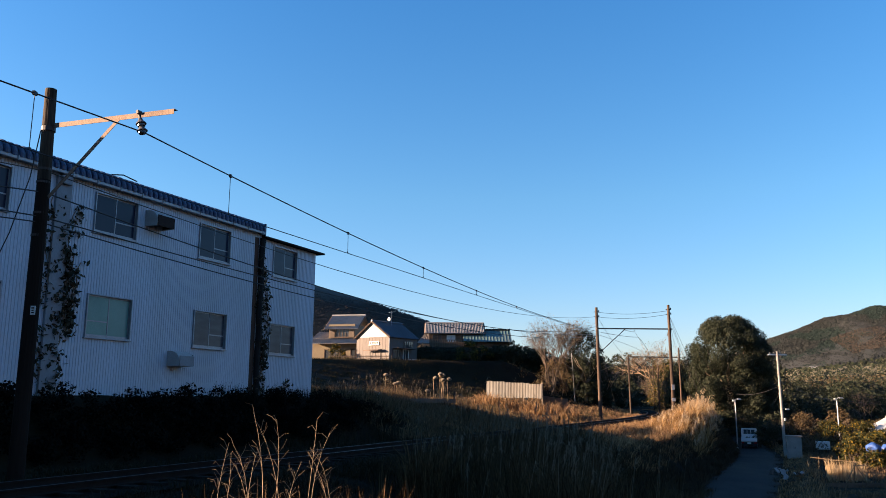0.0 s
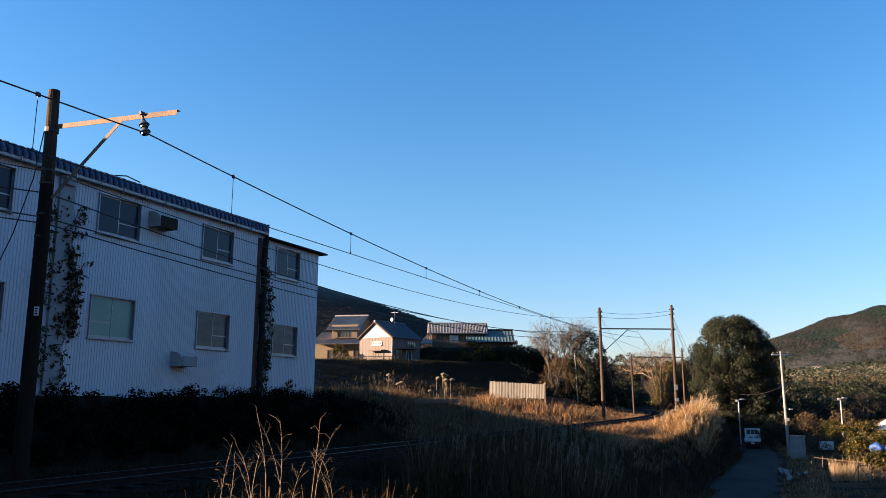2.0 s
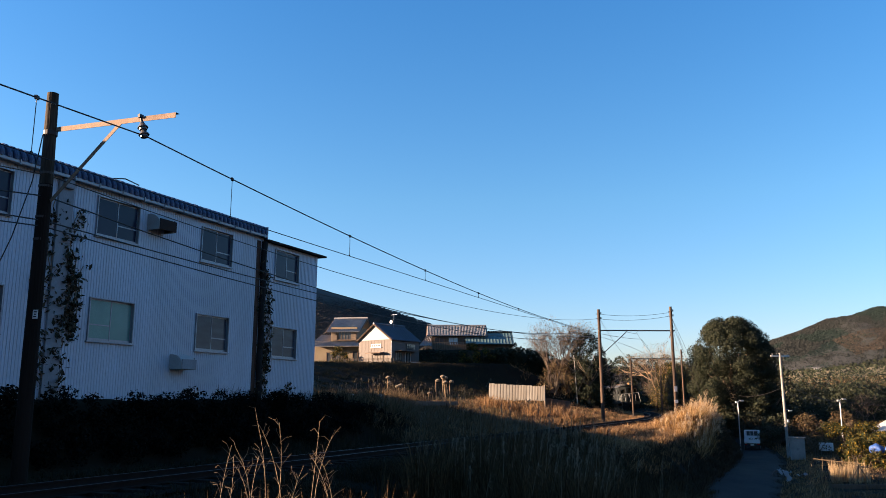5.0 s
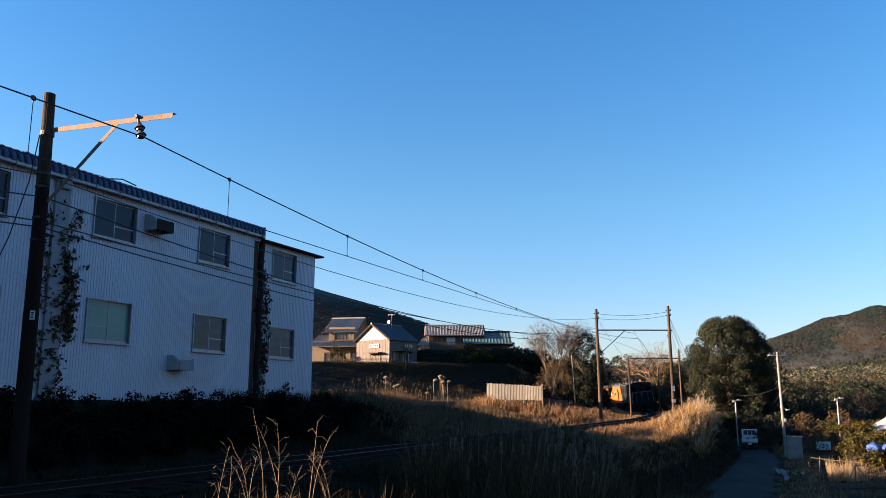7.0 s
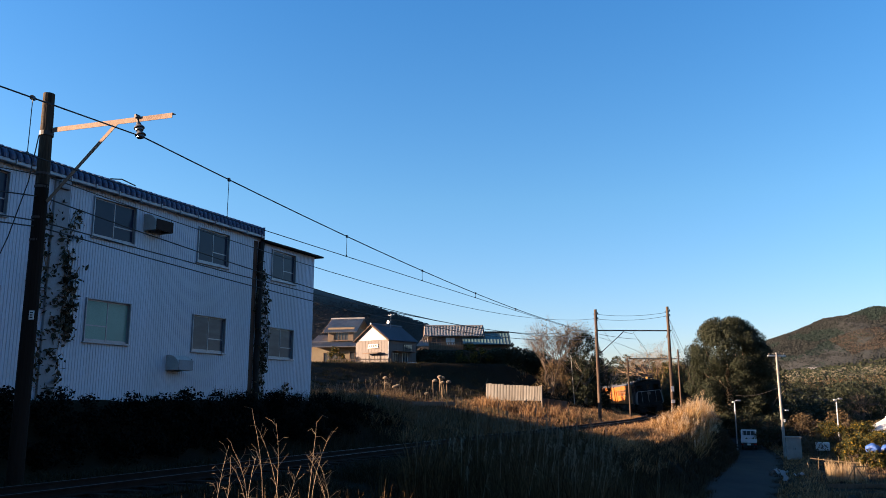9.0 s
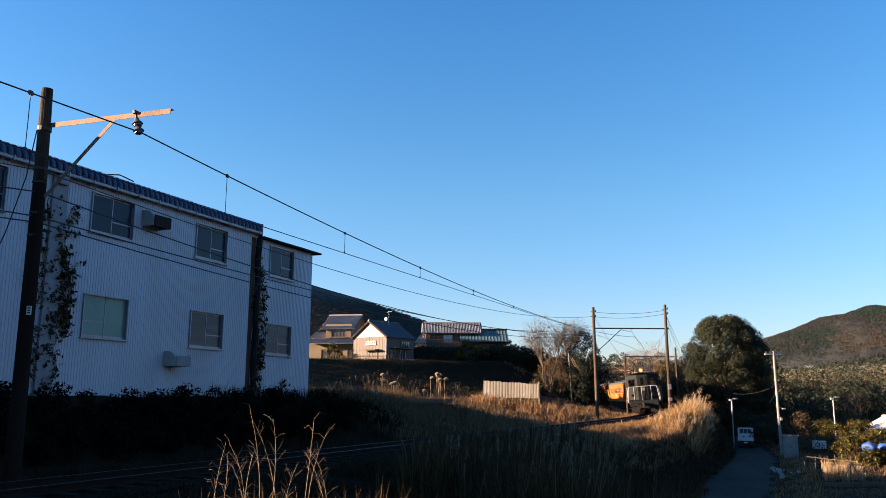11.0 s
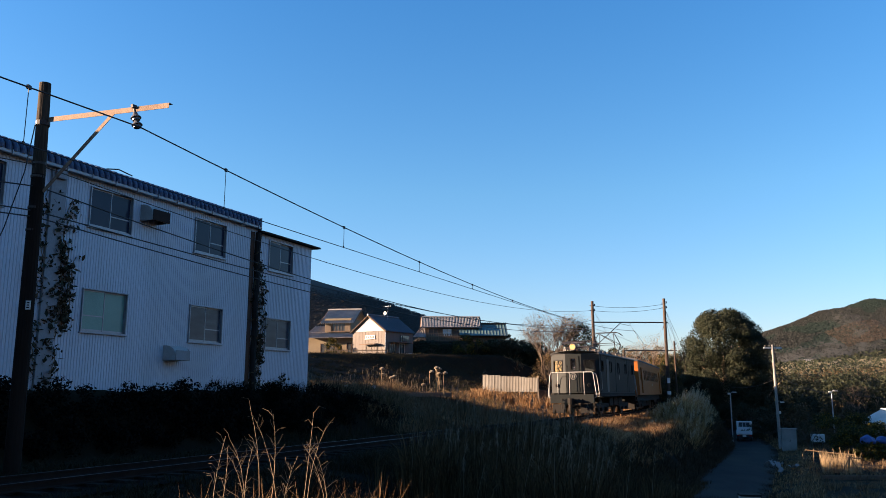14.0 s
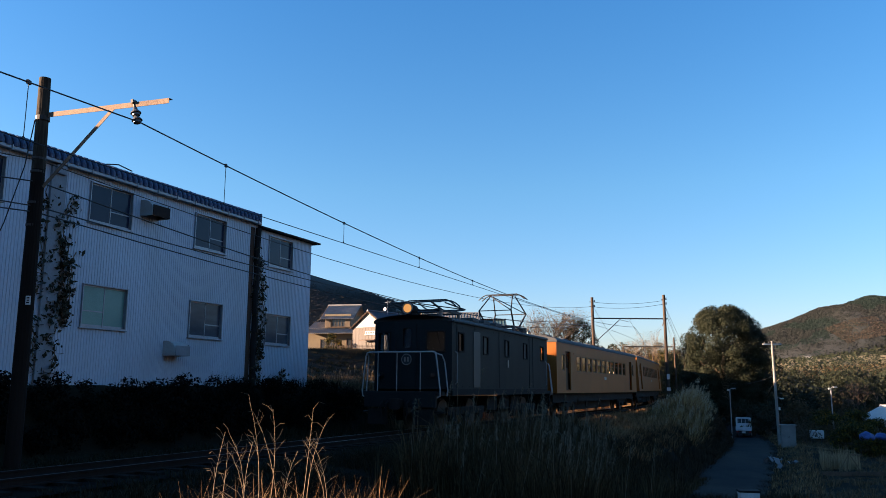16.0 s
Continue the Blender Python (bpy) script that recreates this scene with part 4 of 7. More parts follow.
    for yy, ln in ((-3.0, 2.6), (0.2, 3.0), (3.1, 2.2)):
        part("equipment_box", box(B(), 0.2, yy, 0.66, 1.8, ln, 0.78, bevel=0.03), M_BLACK, t)
    for s in (-1, 1):
        bogie(t, s * 6.7)
    return t


COACH = build_coach()
COACH.scale = (1.05, 1.13, 1.05)
COACH_B = copy_thing(COACH, Matrix.Identity(4))
COACH_C = copy_thing(COACH, Matrix.Identity(4))


# ---------- plants ----------
RNG = np.random.default_rng(11)


def blades(name, xy, h, w, material, label="", lean=0.35, category="grass", parent=None, z=None, wind=(0.25, 0.0)):
    """Many bent grass blades, each an island of three triangles."""
    n = len(xy)
    h = np.broadcast_to(h, n) if np.ndim(h) else np.full(n, h)
    zz = ground_z(xy[:, 0], xy[:, 1]) - 0.03 if z is None else z
    base = np.column_stack([xy, zz])
    a = RNG.uniform(0, 2 * math.pi, n)
    side = np.column_stack([np.cos(a), np.sin(a), np.zeros(n)]) * (w * RNG.uniform(0.6, 1.4, n))[:, None]
    b = RNG.uniform(0, 2 * math.pi, n)
    l = lean * RNG.uniform(0.1, 1.0, n) ** 1.2
    bend = np.column_stack([np.cos(b) * l + wind[0] * l, np.sin(b) * l + wind[1] * l, np.zeros(n)]) * h[:, None]
    up = np.column_stack([np.zeros(n), np.zeros(n), h])
    mid = base + bend * 0.3 + up * 0.58
    tip = base + bend + up * (1 - 0.3 * l)[:, None]
    v = np.stack([base - side, base + side, mid - side * 0.75, mid + side * 0.75, tip], 1).reshape(-1, 3)
    k = np.arange(n)[:, None] * 5
    f = np.concatenate([k + [0, 1, 3], k + [0, 3, 2], k + [2, 3, 4]], 0)
    ob = from_arrays(name, v, f, material, parent)
    if parent is None:
        tagged(ob, label, category, kind="stuff")
    return ob


def tufts(name, centres, per, h, w, material, label, spread=0.16, splay=0.55):
    """Grass in tufts: blades that spring from one root and lean outwards."""
    m = len(centres)
    h = np.repeat(np.asarray(h) * np.ones(m), per) * RNG.uniform(0.45, 1.1, m * per)
    a = RNG.uniform(0, 2 * math.pi, m * per)
    q = RNG.uniform(0, 1, m * per) ** 0.7
    c = np.repeat(centres, per, 0)
    d = np.column_stack([np.cos(a), np.sin(a)])
    xy = c + d * (q * spread)[:, None]
    base = np.column_stack([xy, ground_z(xy[:, 0], xy[:, 1]) - 0.03])
    n = len(base)
    out = np.column_stack([d * (splay * (0.25 + q) * h * RNG.uniform(0.4, 1.3, n))[:, None], np.zeros(n)])
    b = a + RNG.uniform(-1.2, 1.2, n) + math.pi / 2
    side = np.column_stack([np.cos(b), np.sin(b), np.zeros(n)]) * (w * RNG.uniform(0.6, 1.4, n))[:, None]
    up = np.column_stack([np.zeros(n), np.zeros(n), h])
    mid, tip = base + out * 0.35 + up * 0.6, base + out + up * (1 - 0.25 * q)[:, None]
    v = np.stack([base - side, base + side, mid - side * 0.75, mid + side * 0.75, tip], 1).reshape(-1, 3)
    k = np.arange(n)[:, None] * 5
    f = np.concatenate([k + [0, 1, 3], k + [0, 3, 2], k + [2, 3, 4]], 0)
    return tagged(from_arrays(name, v, f, material), label, "grass", kind="stuff")


def plumes(name, xy, h, material, label, size=0.22, wind=(0.5, -0.1), width=0.014):
    """Feathery drooping seed heads on tall stems, many small slivers each."""
    n = len(xy)
    zz = ground_z(xy[:, 0], xy[:, 1])
    V, F = [], []
    for i in range(n):
        a = RNG.uniform(0, 6.28)
        d = Vector((wind[0] + 0.5 * math.cos(a), wind[1] + 0.5 * math.sin(a), 0)) * 0.22 * h[i]
        b = Vector((xy[i, 0], xy[i, 1], zz[i]))
        top = b + d + Vector((0, 0, h[i]))
        k = len(V)
        V += [b + Vector((-0.006, 0, 0)), b + Vector((0.006, 0, 0)), top + Vector((0.003, 0, 0)), top - Vector((0.003, 0, 0))]
        F.append((k, k + 1, k + 2, k + 3))
        droop = Vector((d.x, d.y, -0.05)).normalized()
        for j in range(16):
            q = top + Vector((0, 0, -size * j / 16 * 0.9)) - d * (0.25 * j / 16)
            r = Vector(RNG.normal(0, 0.5, 3)) + droop * 1.1
            r = r.normalized() * size * RNG.uniform(0.35, 0.7)
            sd_ = Vector((-r.y, r.x, 0)).normalized() * width
            k = len(V)
            V += [q - sd_, q + sd_, q + r]
            F.append((k, k + 1, k + 2))
    ob = from_arrays(name, [tuple(q) for q in V], F, material)
    return tagged(ob, label, "grass", kind="stuff")


def scatter(n, s0, s1, u0, u1, keep=None, seed=0):
    """Points in a stretch along the line, thinned into clumps by a noise."""
    r = np.random.default_rng(seed + 100)
    s, u = r.uniform(s0, s1, n), r.uniform(u0, u1, n)
    p = np.array([track_at(float(a), float(b))[:2] for a, b in zip(s, u)])
    if keep is not None:
        k = np.array([keep(a, b, x, y) for a, b, (x, y) in zip(s, u, p)])
        p = p[k > r.uniform(0, 1, n)]
    return p


def clumpy(x, y, size=1.5, seed=0.0):
    return 0.5 + 0.5 * noise.noise(Vector((x / size, y / size, seed)))


def rnd(a, b, n):
    return RNG.uniform(a, b, n)


def grow(xy, lo, hi, size=2.2, seed=1.0):
    """Heights that swell and sink in clumps."""
    c = np.array([clumpy(x, y, size, seed) for x, y in xy])
    return (lo + (hi - lo) * np.clip(c * 1.5 - 0.25, 0, 1)) * RNG.uniform(0.6, 1.15, len(xy))


def build_grass():
    # sunny bank between the line and the field
    p = scatter(1300, 6, 60, -16, -2.3, seed=1)
    tufts("bank_grass", p, 24, grow(p, 0.15, 0.7, 1.6), 0.014, M_DRY, "dense dry orange-brown grass on the bank", 0.28, 1.5)
    p = scatter(12000, 6, 60, -16, -2.2, seed=21)
    blades("bank_straw", p, grow(p, 0.1, 0.3), 0.014, M_DRY, "low dry straw on the bank", 1.1)
    p = scatter(800, 55, 100, -16, -2.4, seed=2)
    tufts("bank_grass", p, 18, grow(p, 0.2, 0.7, 1.6), 0.022, M_DRY, "dense dry orange-brown grass on the bank", 0.4, 1.3)
    p = scatter(420, 8, 60, -15, -3.0, lambda s, u, x, y: 1.0 if clumpy(x, y, 2.5, 6.0) > 0.55 else 0.1, seed=61)
    tufts("dead_bracken", p, 34, grow(p, 0.4, 1.0, 2.5), 0.02, M_THICKET, "matted dead bracken on the bank", 0.4, 1.4)
    # golden tall grass on the crest right of the line: ragged stools of pampas with bowed plumes
    p = scatter(640, 25, 62, 2.9, 6.3, lambda s, u, x, y: (1.0 if s > 31 else (s - 24) / 7) * (1.0 if clumpy(x, y, 1.3, 7.0) > 0.42 else 0.35), seed=3)
    s, u = line_coords(p[:, 0], p[:, 1])
    hh = 1.2 * grow(p, 0.45, 1.55, 1.4, 3.0) * (0.4 + 0.6 * smooth(25, 35, s)) * (0.45 + 0.55 * smooth(2.8, 4.4, u)) * (1 - 0.2 * smooth(5.8, 7.2, u))
    tufts("golden_grass", p, 30, hh, 0.017, M_GOLD, "tall golden dry grass along the line", 0.2, 1.0)
    tufts("golden_undergrowth", p, 20, hh * 0.55, 0.02, M_DRY, "tangled orange-brown grass under the plumes", 0.4, 1.3)
    k = RNG.choice(len(p), min(560, len(p)), replace=False)
    k = k[hh[k] > 0.5]
    plumes("silver_grass_plumes", p[k], hh[k] * RNG.uniform(0.9, 1.3, len(k)), M_PLUME, "feathery pale seed heads of tall grass", 0.42, (0.9, -0.2), 0.026)
    p = scatter(1300, 9, 38, 2.0, 6.0, seed=23)
    tufts("low_golden_grass", p, 24, grow(p, 0.25, 0.65), 0.012, M_DRY, "low dry grass between lane and line", 0.22, 0.8)
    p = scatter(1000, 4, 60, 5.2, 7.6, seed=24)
    tufts("slope_weeds", p, 26, grow(p, 0.3, 0.8), 0.012, M_SHADEBROWN, "tangled brown weeds on the slope above the lane", 0.25, 0.9)
    p = scatter(9000, 14, 70, 1.5, 3.3, seed=4)
    blades("verge_grass", p, grow(p, 0.08, 0.32), 0.01, M_DRY, "short dry grass beside the sleepers", 0.8)
    for u0, u1, sd in ((-3.6, -1.3, 71), (1.3, 3.4, 72)):
        p = scatter(1500, 16, 105, u0, u1, seed=sd)
        tufts("trackside_grass", p, 16, grow(p, 0.12, 0.42, 1.5), 0.016, M_DRY, "low dry grass growing up to the sleepers", 0.3, 1.2)
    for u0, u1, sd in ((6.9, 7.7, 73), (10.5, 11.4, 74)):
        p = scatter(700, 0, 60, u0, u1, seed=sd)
        tufts("lane_edge_weeds", p, 14, grow(p, 0.05, 0.28, 0.9), 0.009, M_SHADEBROWN, "straggling dry weeds on the edge of the lane", 0.25, 1.5)
    p = scatter(9000, -25, 45, -4.2, -1.4, seed=5)
    blades("verge_grass", p, grow(p, 0.08, 0.35), 0.008, M_SHADEWEED, "short grass beside the rails, darkened for shade", 0.8)
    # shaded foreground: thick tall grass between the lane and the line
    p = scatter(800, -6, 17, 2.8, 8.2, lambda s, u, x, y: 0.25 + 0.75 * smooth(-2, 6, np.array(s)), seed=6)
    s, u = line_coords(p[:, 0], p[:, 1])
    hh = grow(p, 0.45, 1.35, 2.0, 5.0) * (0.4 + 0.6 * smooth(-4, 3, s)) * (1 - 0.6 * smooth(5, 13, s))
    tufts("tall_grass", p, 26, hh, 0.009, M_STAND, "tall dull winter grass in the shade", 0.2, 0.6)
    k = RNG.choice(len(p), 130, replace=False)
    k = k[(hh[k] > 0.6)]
    plumes("grey_grass_plumes", p[k], hh[k] * 1.25, M_SHADEGRASS, "drooping grey seed heads of tall grass")
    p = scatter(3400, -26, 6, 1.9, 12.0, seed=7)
    tufts("low_grass", p, 24, grow(p, 0.15, 0.55), 0.006, M_SHADEGRASS, "low tangled winter grass in the shade", 0.25, 1.0)
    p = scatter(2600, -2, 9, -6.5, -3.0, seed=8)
    blades("weedy_grass", p, grow(p, 0.3, 0.8), 0.008, M_SHADEWEED, "weedy grass at the foot of the bank", 0.6)
    # matted weeds on the shaded part of the bank
    p = scatter(620, 6, 24, -9.5, -2.6, seed=41)
    tufts("bank_weeds", p, 26, grow(p, 0.35, 1.0, 1.6, 4.0), 0.011, M_BROWN, "matted tall brown weeds on the bank", 0.26, 0.8)
    k = RNG.choice(len(p), 120, replace=False)
    plumes("weed_heads", p[k], grow(p[k], 0.7, 1.2), M_HEADS, "fluffy pale heads of dry weeds", 0.16)
    p = np.column_stack([RNG.uniform(-4.4, 1.6, 56), RNG.uniform(45.5, 48.5, 56)])
    tufts("field_edge_weeds", p, 20, grow(p, 0.6, 1.3), 0.011, M_SHADEBROWN, "tall dry weeds at the field edge", 0.2, 0.6)
    plumes("field_edge_heads", p, grow(p, 0.9, 1.6), M_HEADS, "fluffy pale heads of dry weeds", 0.2)
    p = np.column_stack([RNG.uniform(2.6, 10.5, 150), RNG.uniform(64.6, 67.0, 150)])
    p[:, 1] -= 0.55 * np.clip(p[:, 0] - 3.6, 0, 6)
    tufts("fence_grass", p, 24, grow(p, 1.0, 1.7), 0.016, M_DRY, "high dry grass in front of the tin fence", 0.25, 0.7)
    # mat of weeds beside the rails close by, shade put into its dark colour
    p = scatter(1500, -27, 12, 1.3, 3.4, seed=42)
    tufts("shoulder_weeds", p, 16, grow(p, 0.12, 0.42), 0.008, M_SHADEWEED, "low weeds on the ballast shoulder, darkened for shade", 0.25, 1.1)
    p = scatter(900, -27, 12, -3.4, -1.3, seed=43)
    tufts("shoulder_weeds", p, 16, grow(p, 0.12, 0.4), 0.008, M_SHADEWEED, "low weeds on the ballast shoulder, darkened for shade", 0.25, 1.1)
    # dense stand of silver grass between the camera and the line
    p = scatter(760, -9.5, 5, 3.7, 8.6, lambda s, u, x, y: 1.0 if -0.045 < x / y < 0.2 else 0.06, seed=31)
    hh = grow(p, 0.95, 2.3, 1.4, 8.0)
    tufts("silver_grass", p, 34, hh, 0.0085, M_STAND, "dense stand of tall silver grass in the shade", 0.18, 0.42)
    k = RNG.choice(len(p), min(240, len(p)), replace=False)
    plumes("silver_grass_heads", p[k], hh[k] * 1.12, M_HEADS, "drooping grey-brown heads of silver grass", 0.26)
    # field, short stubble
    n = 4500
    p = np.column_stack([RNG.uniform(-24, 18, n), RNG.uniform(52, 97, n)])
    s, u = line_coords(p[:, 0], p[:, 1])
    p = p[(u < -14)]
    tufts("field_weeds", p, 14, grow(p, 0.12, 0.4, 6), 0.02, M_SHADEWEED, "patchy dark weeds of a fallow field", 0.35, 1.0)
    # lane edges and garden
    p = scatter(7000, 10, 70, 10.9, 13.0, seed=9)
    blades("lane_grass", p, grow(p, 0.08, 0.35), 0.01, M_DRY, "dry grass along the lane", 0.8)
    p = scatter(2200, 6, 64, 11.6, 30, seed=10)
    tufts("garden_grass", p, 20, grow(p, 0.12, 0.5, 3), 0.012, M_BROWN, "patchy grass of a kitchen garden", 0.3, 0.9)
    p = scatter(1500, 22, 25, 13.2, 15.0, lambda s, u, x, y: 1.0 if clumpy(x, y, 0.8, 3.0) > 0.45 else 0.15, seed=12)
    blades("reed_patch", p, grow(p, 0.5, 1.3, 0.9), 0.011, M_REED, "upright pale reeds in the garden", 0.25)


# foreground silver grass and heads, darker than the sunlit stools to paint shade
M_STAND = leafy("shade_dark_silver_grass", [(0.026, 0.017, 0.008), (0.055, 0.035, 0.016), (0.135, 0.09, 0.044), (0.017, 0.012, 0.006), (0.08, 0.053, 0.025)], 0.8, 0.25)
M_REED = leafy("pale_reeds", [(0.30, 0.22, 0.125), (0.40, 0.30, 0.18), (0.18, 0.12, 0.065)], 0.8, 0.35)
M_HEADS = leafy("grey_heads", [(0.13, 0.105, 0.07), (0.2, 0.165, 0.115)], 0.9, 0.3)
# weed leaves coloured dark for the shade on verge and field
M_SHADEWEED = leafy("shade_dark_weed_leaves", [(0.011, 0.014, 0.007), (0.02, 0.02, 0.011), (0.045, 0.034, 0.019), (0.015, 0.016, 0.008)], 0.8, 0.15)
build_grass()


def leaves(name, centres, radii, n, size, material, parent=None, squash=0.8, shell=0.5):
    """A crown: small folded leaves strewn over and inside many clumps."""
    centres, radii = np.asarray(centres, float), np.asarray(radii, float)
    pick = RNG.choice(len(centres), n, p=radii ** 2 / np.sum(radii ** 2))
    d = RNG.normal(0, 1, (n, 3))
    d /= np.linalg.norm(d, axis=1)[:, None]
    r = radii[pick] * (shell + (1 - shell) * RNG.uniform(0, 1, n) ** 0.5) * RNG.uniform(0.85, 1.1, n)
    c = centres[pick] + d * r[:, None] * [1, 1, squash]
    nrm = d + RNG.normal(0, 0.55, (n, 3))
    nrm /= np.linalg.norm(nrm, axis=1)[:, None]
    t = np.cross(nrm, RNG.normal(0, 1, (n, 3)))
    t /= np.linalg.norm(t, axis=1)[:, None]
    b = np.cross(nrm, t)
    s = size * RNG.uniform(0.6, 1.4, n)[:, None]
    v = np.stack([c - t * s, c - b * s * 0.5 + nrm * s * 0.1, c + t * s, c + b * s * 0.5 + nrm * s * 0.1], 1).reshape(-1, 3)
    f = np.arange(n * 4).reshape(-1, 4)
    return from_arrays(name, v, f, material, parent)


def limbs(bm, p, d, length, r, depth, spread, rnd_, ends, droop=0.0, kids=3):
    """Tapering forked limbs; the twig ends are gathered in ends."""
    q = p + d * length
    mid = p.lerp(q, 0.5) + Vector((rnd_.uniform(-1, 1), rnd_.uniform(-1, 1), rnd_.uniform(-0.5, 0.5))) * length * 0.07
    n = 7 if depth > 2 else (5 if depth > 1 else 3)
    rod(bm, p, mid, r, r * 0.85, n, False)
    rod(bm, mid, q, r * 0.85, r * 0.62, n, False)
    if depth == 0:
        ends.append(q)
        return
    for _ in range(kids):
        e = (d + Vector((rnd_.uniform(-1, 1), rnd_.uniform(-1, 1), rnd_.uniform(-0.6, 0.9) - droop)) * spread).normalized()
        limbs(bm, mid.lerp(q, rnd_.uniform(0.2, 1.0)), e, length * rnd_.uniform(0.6, 0.85), r * 0.55, depth - 1, spread, rnd_, ends, droop, kids)


def bare_tree(x, y, h, seed, label, spread=0.6, depth=4, kids=3, stems=1, leaf=None, droop=0.0, twig=M_TWIG, low=0.2):
    r = random.Random(seed)
    z = ground_h(x, y) - 0.2
    t = thing("tree", pose(x, y, z), label, "tree", group="bare trees")
    bm, ends = B(), []
    for k in range(stems):
        d = Vector((r.uniform(-0.3, 0.3) * (stems > 1), r.uniform(-0.2, 0.2) * (stems > 1), 1)).normalized()
        p = Vector((r.uniform(-0.4, 0.4) * (stems > 1), 0, 0))
        rod(bm, p, p + d * h * low, h * 0.014, h * 0.011, 9, False)
        limbs(bm, p + d * h * low * 0.9, d, h * 0.27, h * 0.010, depth, spread, r, ends, droop, kids)
    part("trunk", bm, twig, t)
    if leaf:
        cs = [tuple(e) for e in ends]
        leaves("crown", cs, [leaf[1]] * len(cs), leaf[0], leaf[2], leaf[3], t, 1.0, 0.0)
    return t


def evergreen(x, y, base_z, w, h, seed, n, size, label, material=M_EVERGREEN, trunk_h=None, name="tree"):
    """Dense broad-leaved crown made of many uneven clumps on forked limbs."""
    r = random.Random(seed)
    t = thing(name, pose(x, y, base_z), label, "tree" if name == "tree" else "bush")
    bm, ends = B(), []
    rod(bm, (0, 0, -0.3), (0.1, 0, h * 0.4), w * 0.05, w * 0.035, 10, False)
    for k in range(6):
        a = k * 1.05
        limbs(bm, Vector((0.1, 0, h * 0.25)), Vector((math.cos(a) * 0.7, math.sin(a) * 0.7, 0.9)).normalized(), h * 0.28, w * 0.02, 1, 0.6, r, ends)
    part("trunk", bm, M_BARK, t)
    cs, rs = [], []
    for i in range(230):
        a, zz = r.uniform(0, 6.283), r.uniform(0.02, 1.0)
        prof = max(0.0, 1 - abs((zz - 0.42) / 0.58) ** 2.6) ** 0.5 if zz > 0.42 else 1 - 0.35 * ((0.42 - zz) / 0.42) ** 2
        q = r.uniform(0.7, 1.0) ** 0.5
        cs.append((math.cos(a) * w / 2 * prof * q * 0.9, math.sin(a) * w / 2 * prof * q * 0.9, h * (0.02 + 0.92 * zz)))
        rs.append(w * r.uniform(0.06, 0.115))
    cs.append((0, 0, h * 0.58)), rs.append(w * 0.38)
    cs.append((0, 0, h * 0.32)), rs.append(w * 0.41)
    cs.append((0, 0, h * 0.14)), rs.append(w * 0.36)
    leaves("crown", cs, rs, n, size, material, t, 0.9, 0.62)
    return t


def bush(x, y, w, h, seed, n, size, label, material=M_BUSH, z=None, twigs=True):
    r = random.Random(seed)
    z = ground_h(x, y) if z is None else z
    t = thing("bush", pose(x, y, z), label, "bush", group="bushes")
    if twigs:
        bm, ends = B(), []
        for k in range(7):
            a = r.uniform(0, 6.28)
            limbs(bm, Vector((r.uniform(-0.2, 0.2) * w, r.uniform(-0.2, 0.2) * w, -0.1)), Vector((math.cos(a) * 0.6, math.sin(a) * 0.6, 1)).normalized(), h * 0.4, 0.02 + 0.004 * h, 2, 0.7, r, ends)
        tagged(part("stem", bm, M_TWIG, t), kind="stuff")
    cs, rs = [], []
    for i in range(26):
        a, q, zz = r.uniform(0, 6.283), r.uniform(0, 1) ** 0.5, r.uniform(0.1, 0.95)
        k = math.sqrt(max(0.08, 1 - (zz - 0.25) ** 2 / 0.6))
        cs.append((math.cos(a) * w / 2 * q * k, math.sin(a) * w / 2 * q * k, h * zz * 0.9))
        rs.append(min(w, h) * r.uniform(0.1, 0.22))
    leaves("foliage", cs, rs, n, size, material, t, 0.85, 0.3)
    return t


M_PALETWIG = mat("pale_twigs", (0.26, 0.175, 0.105), (0.19, 0.125, 0.075), 3, 0.9)


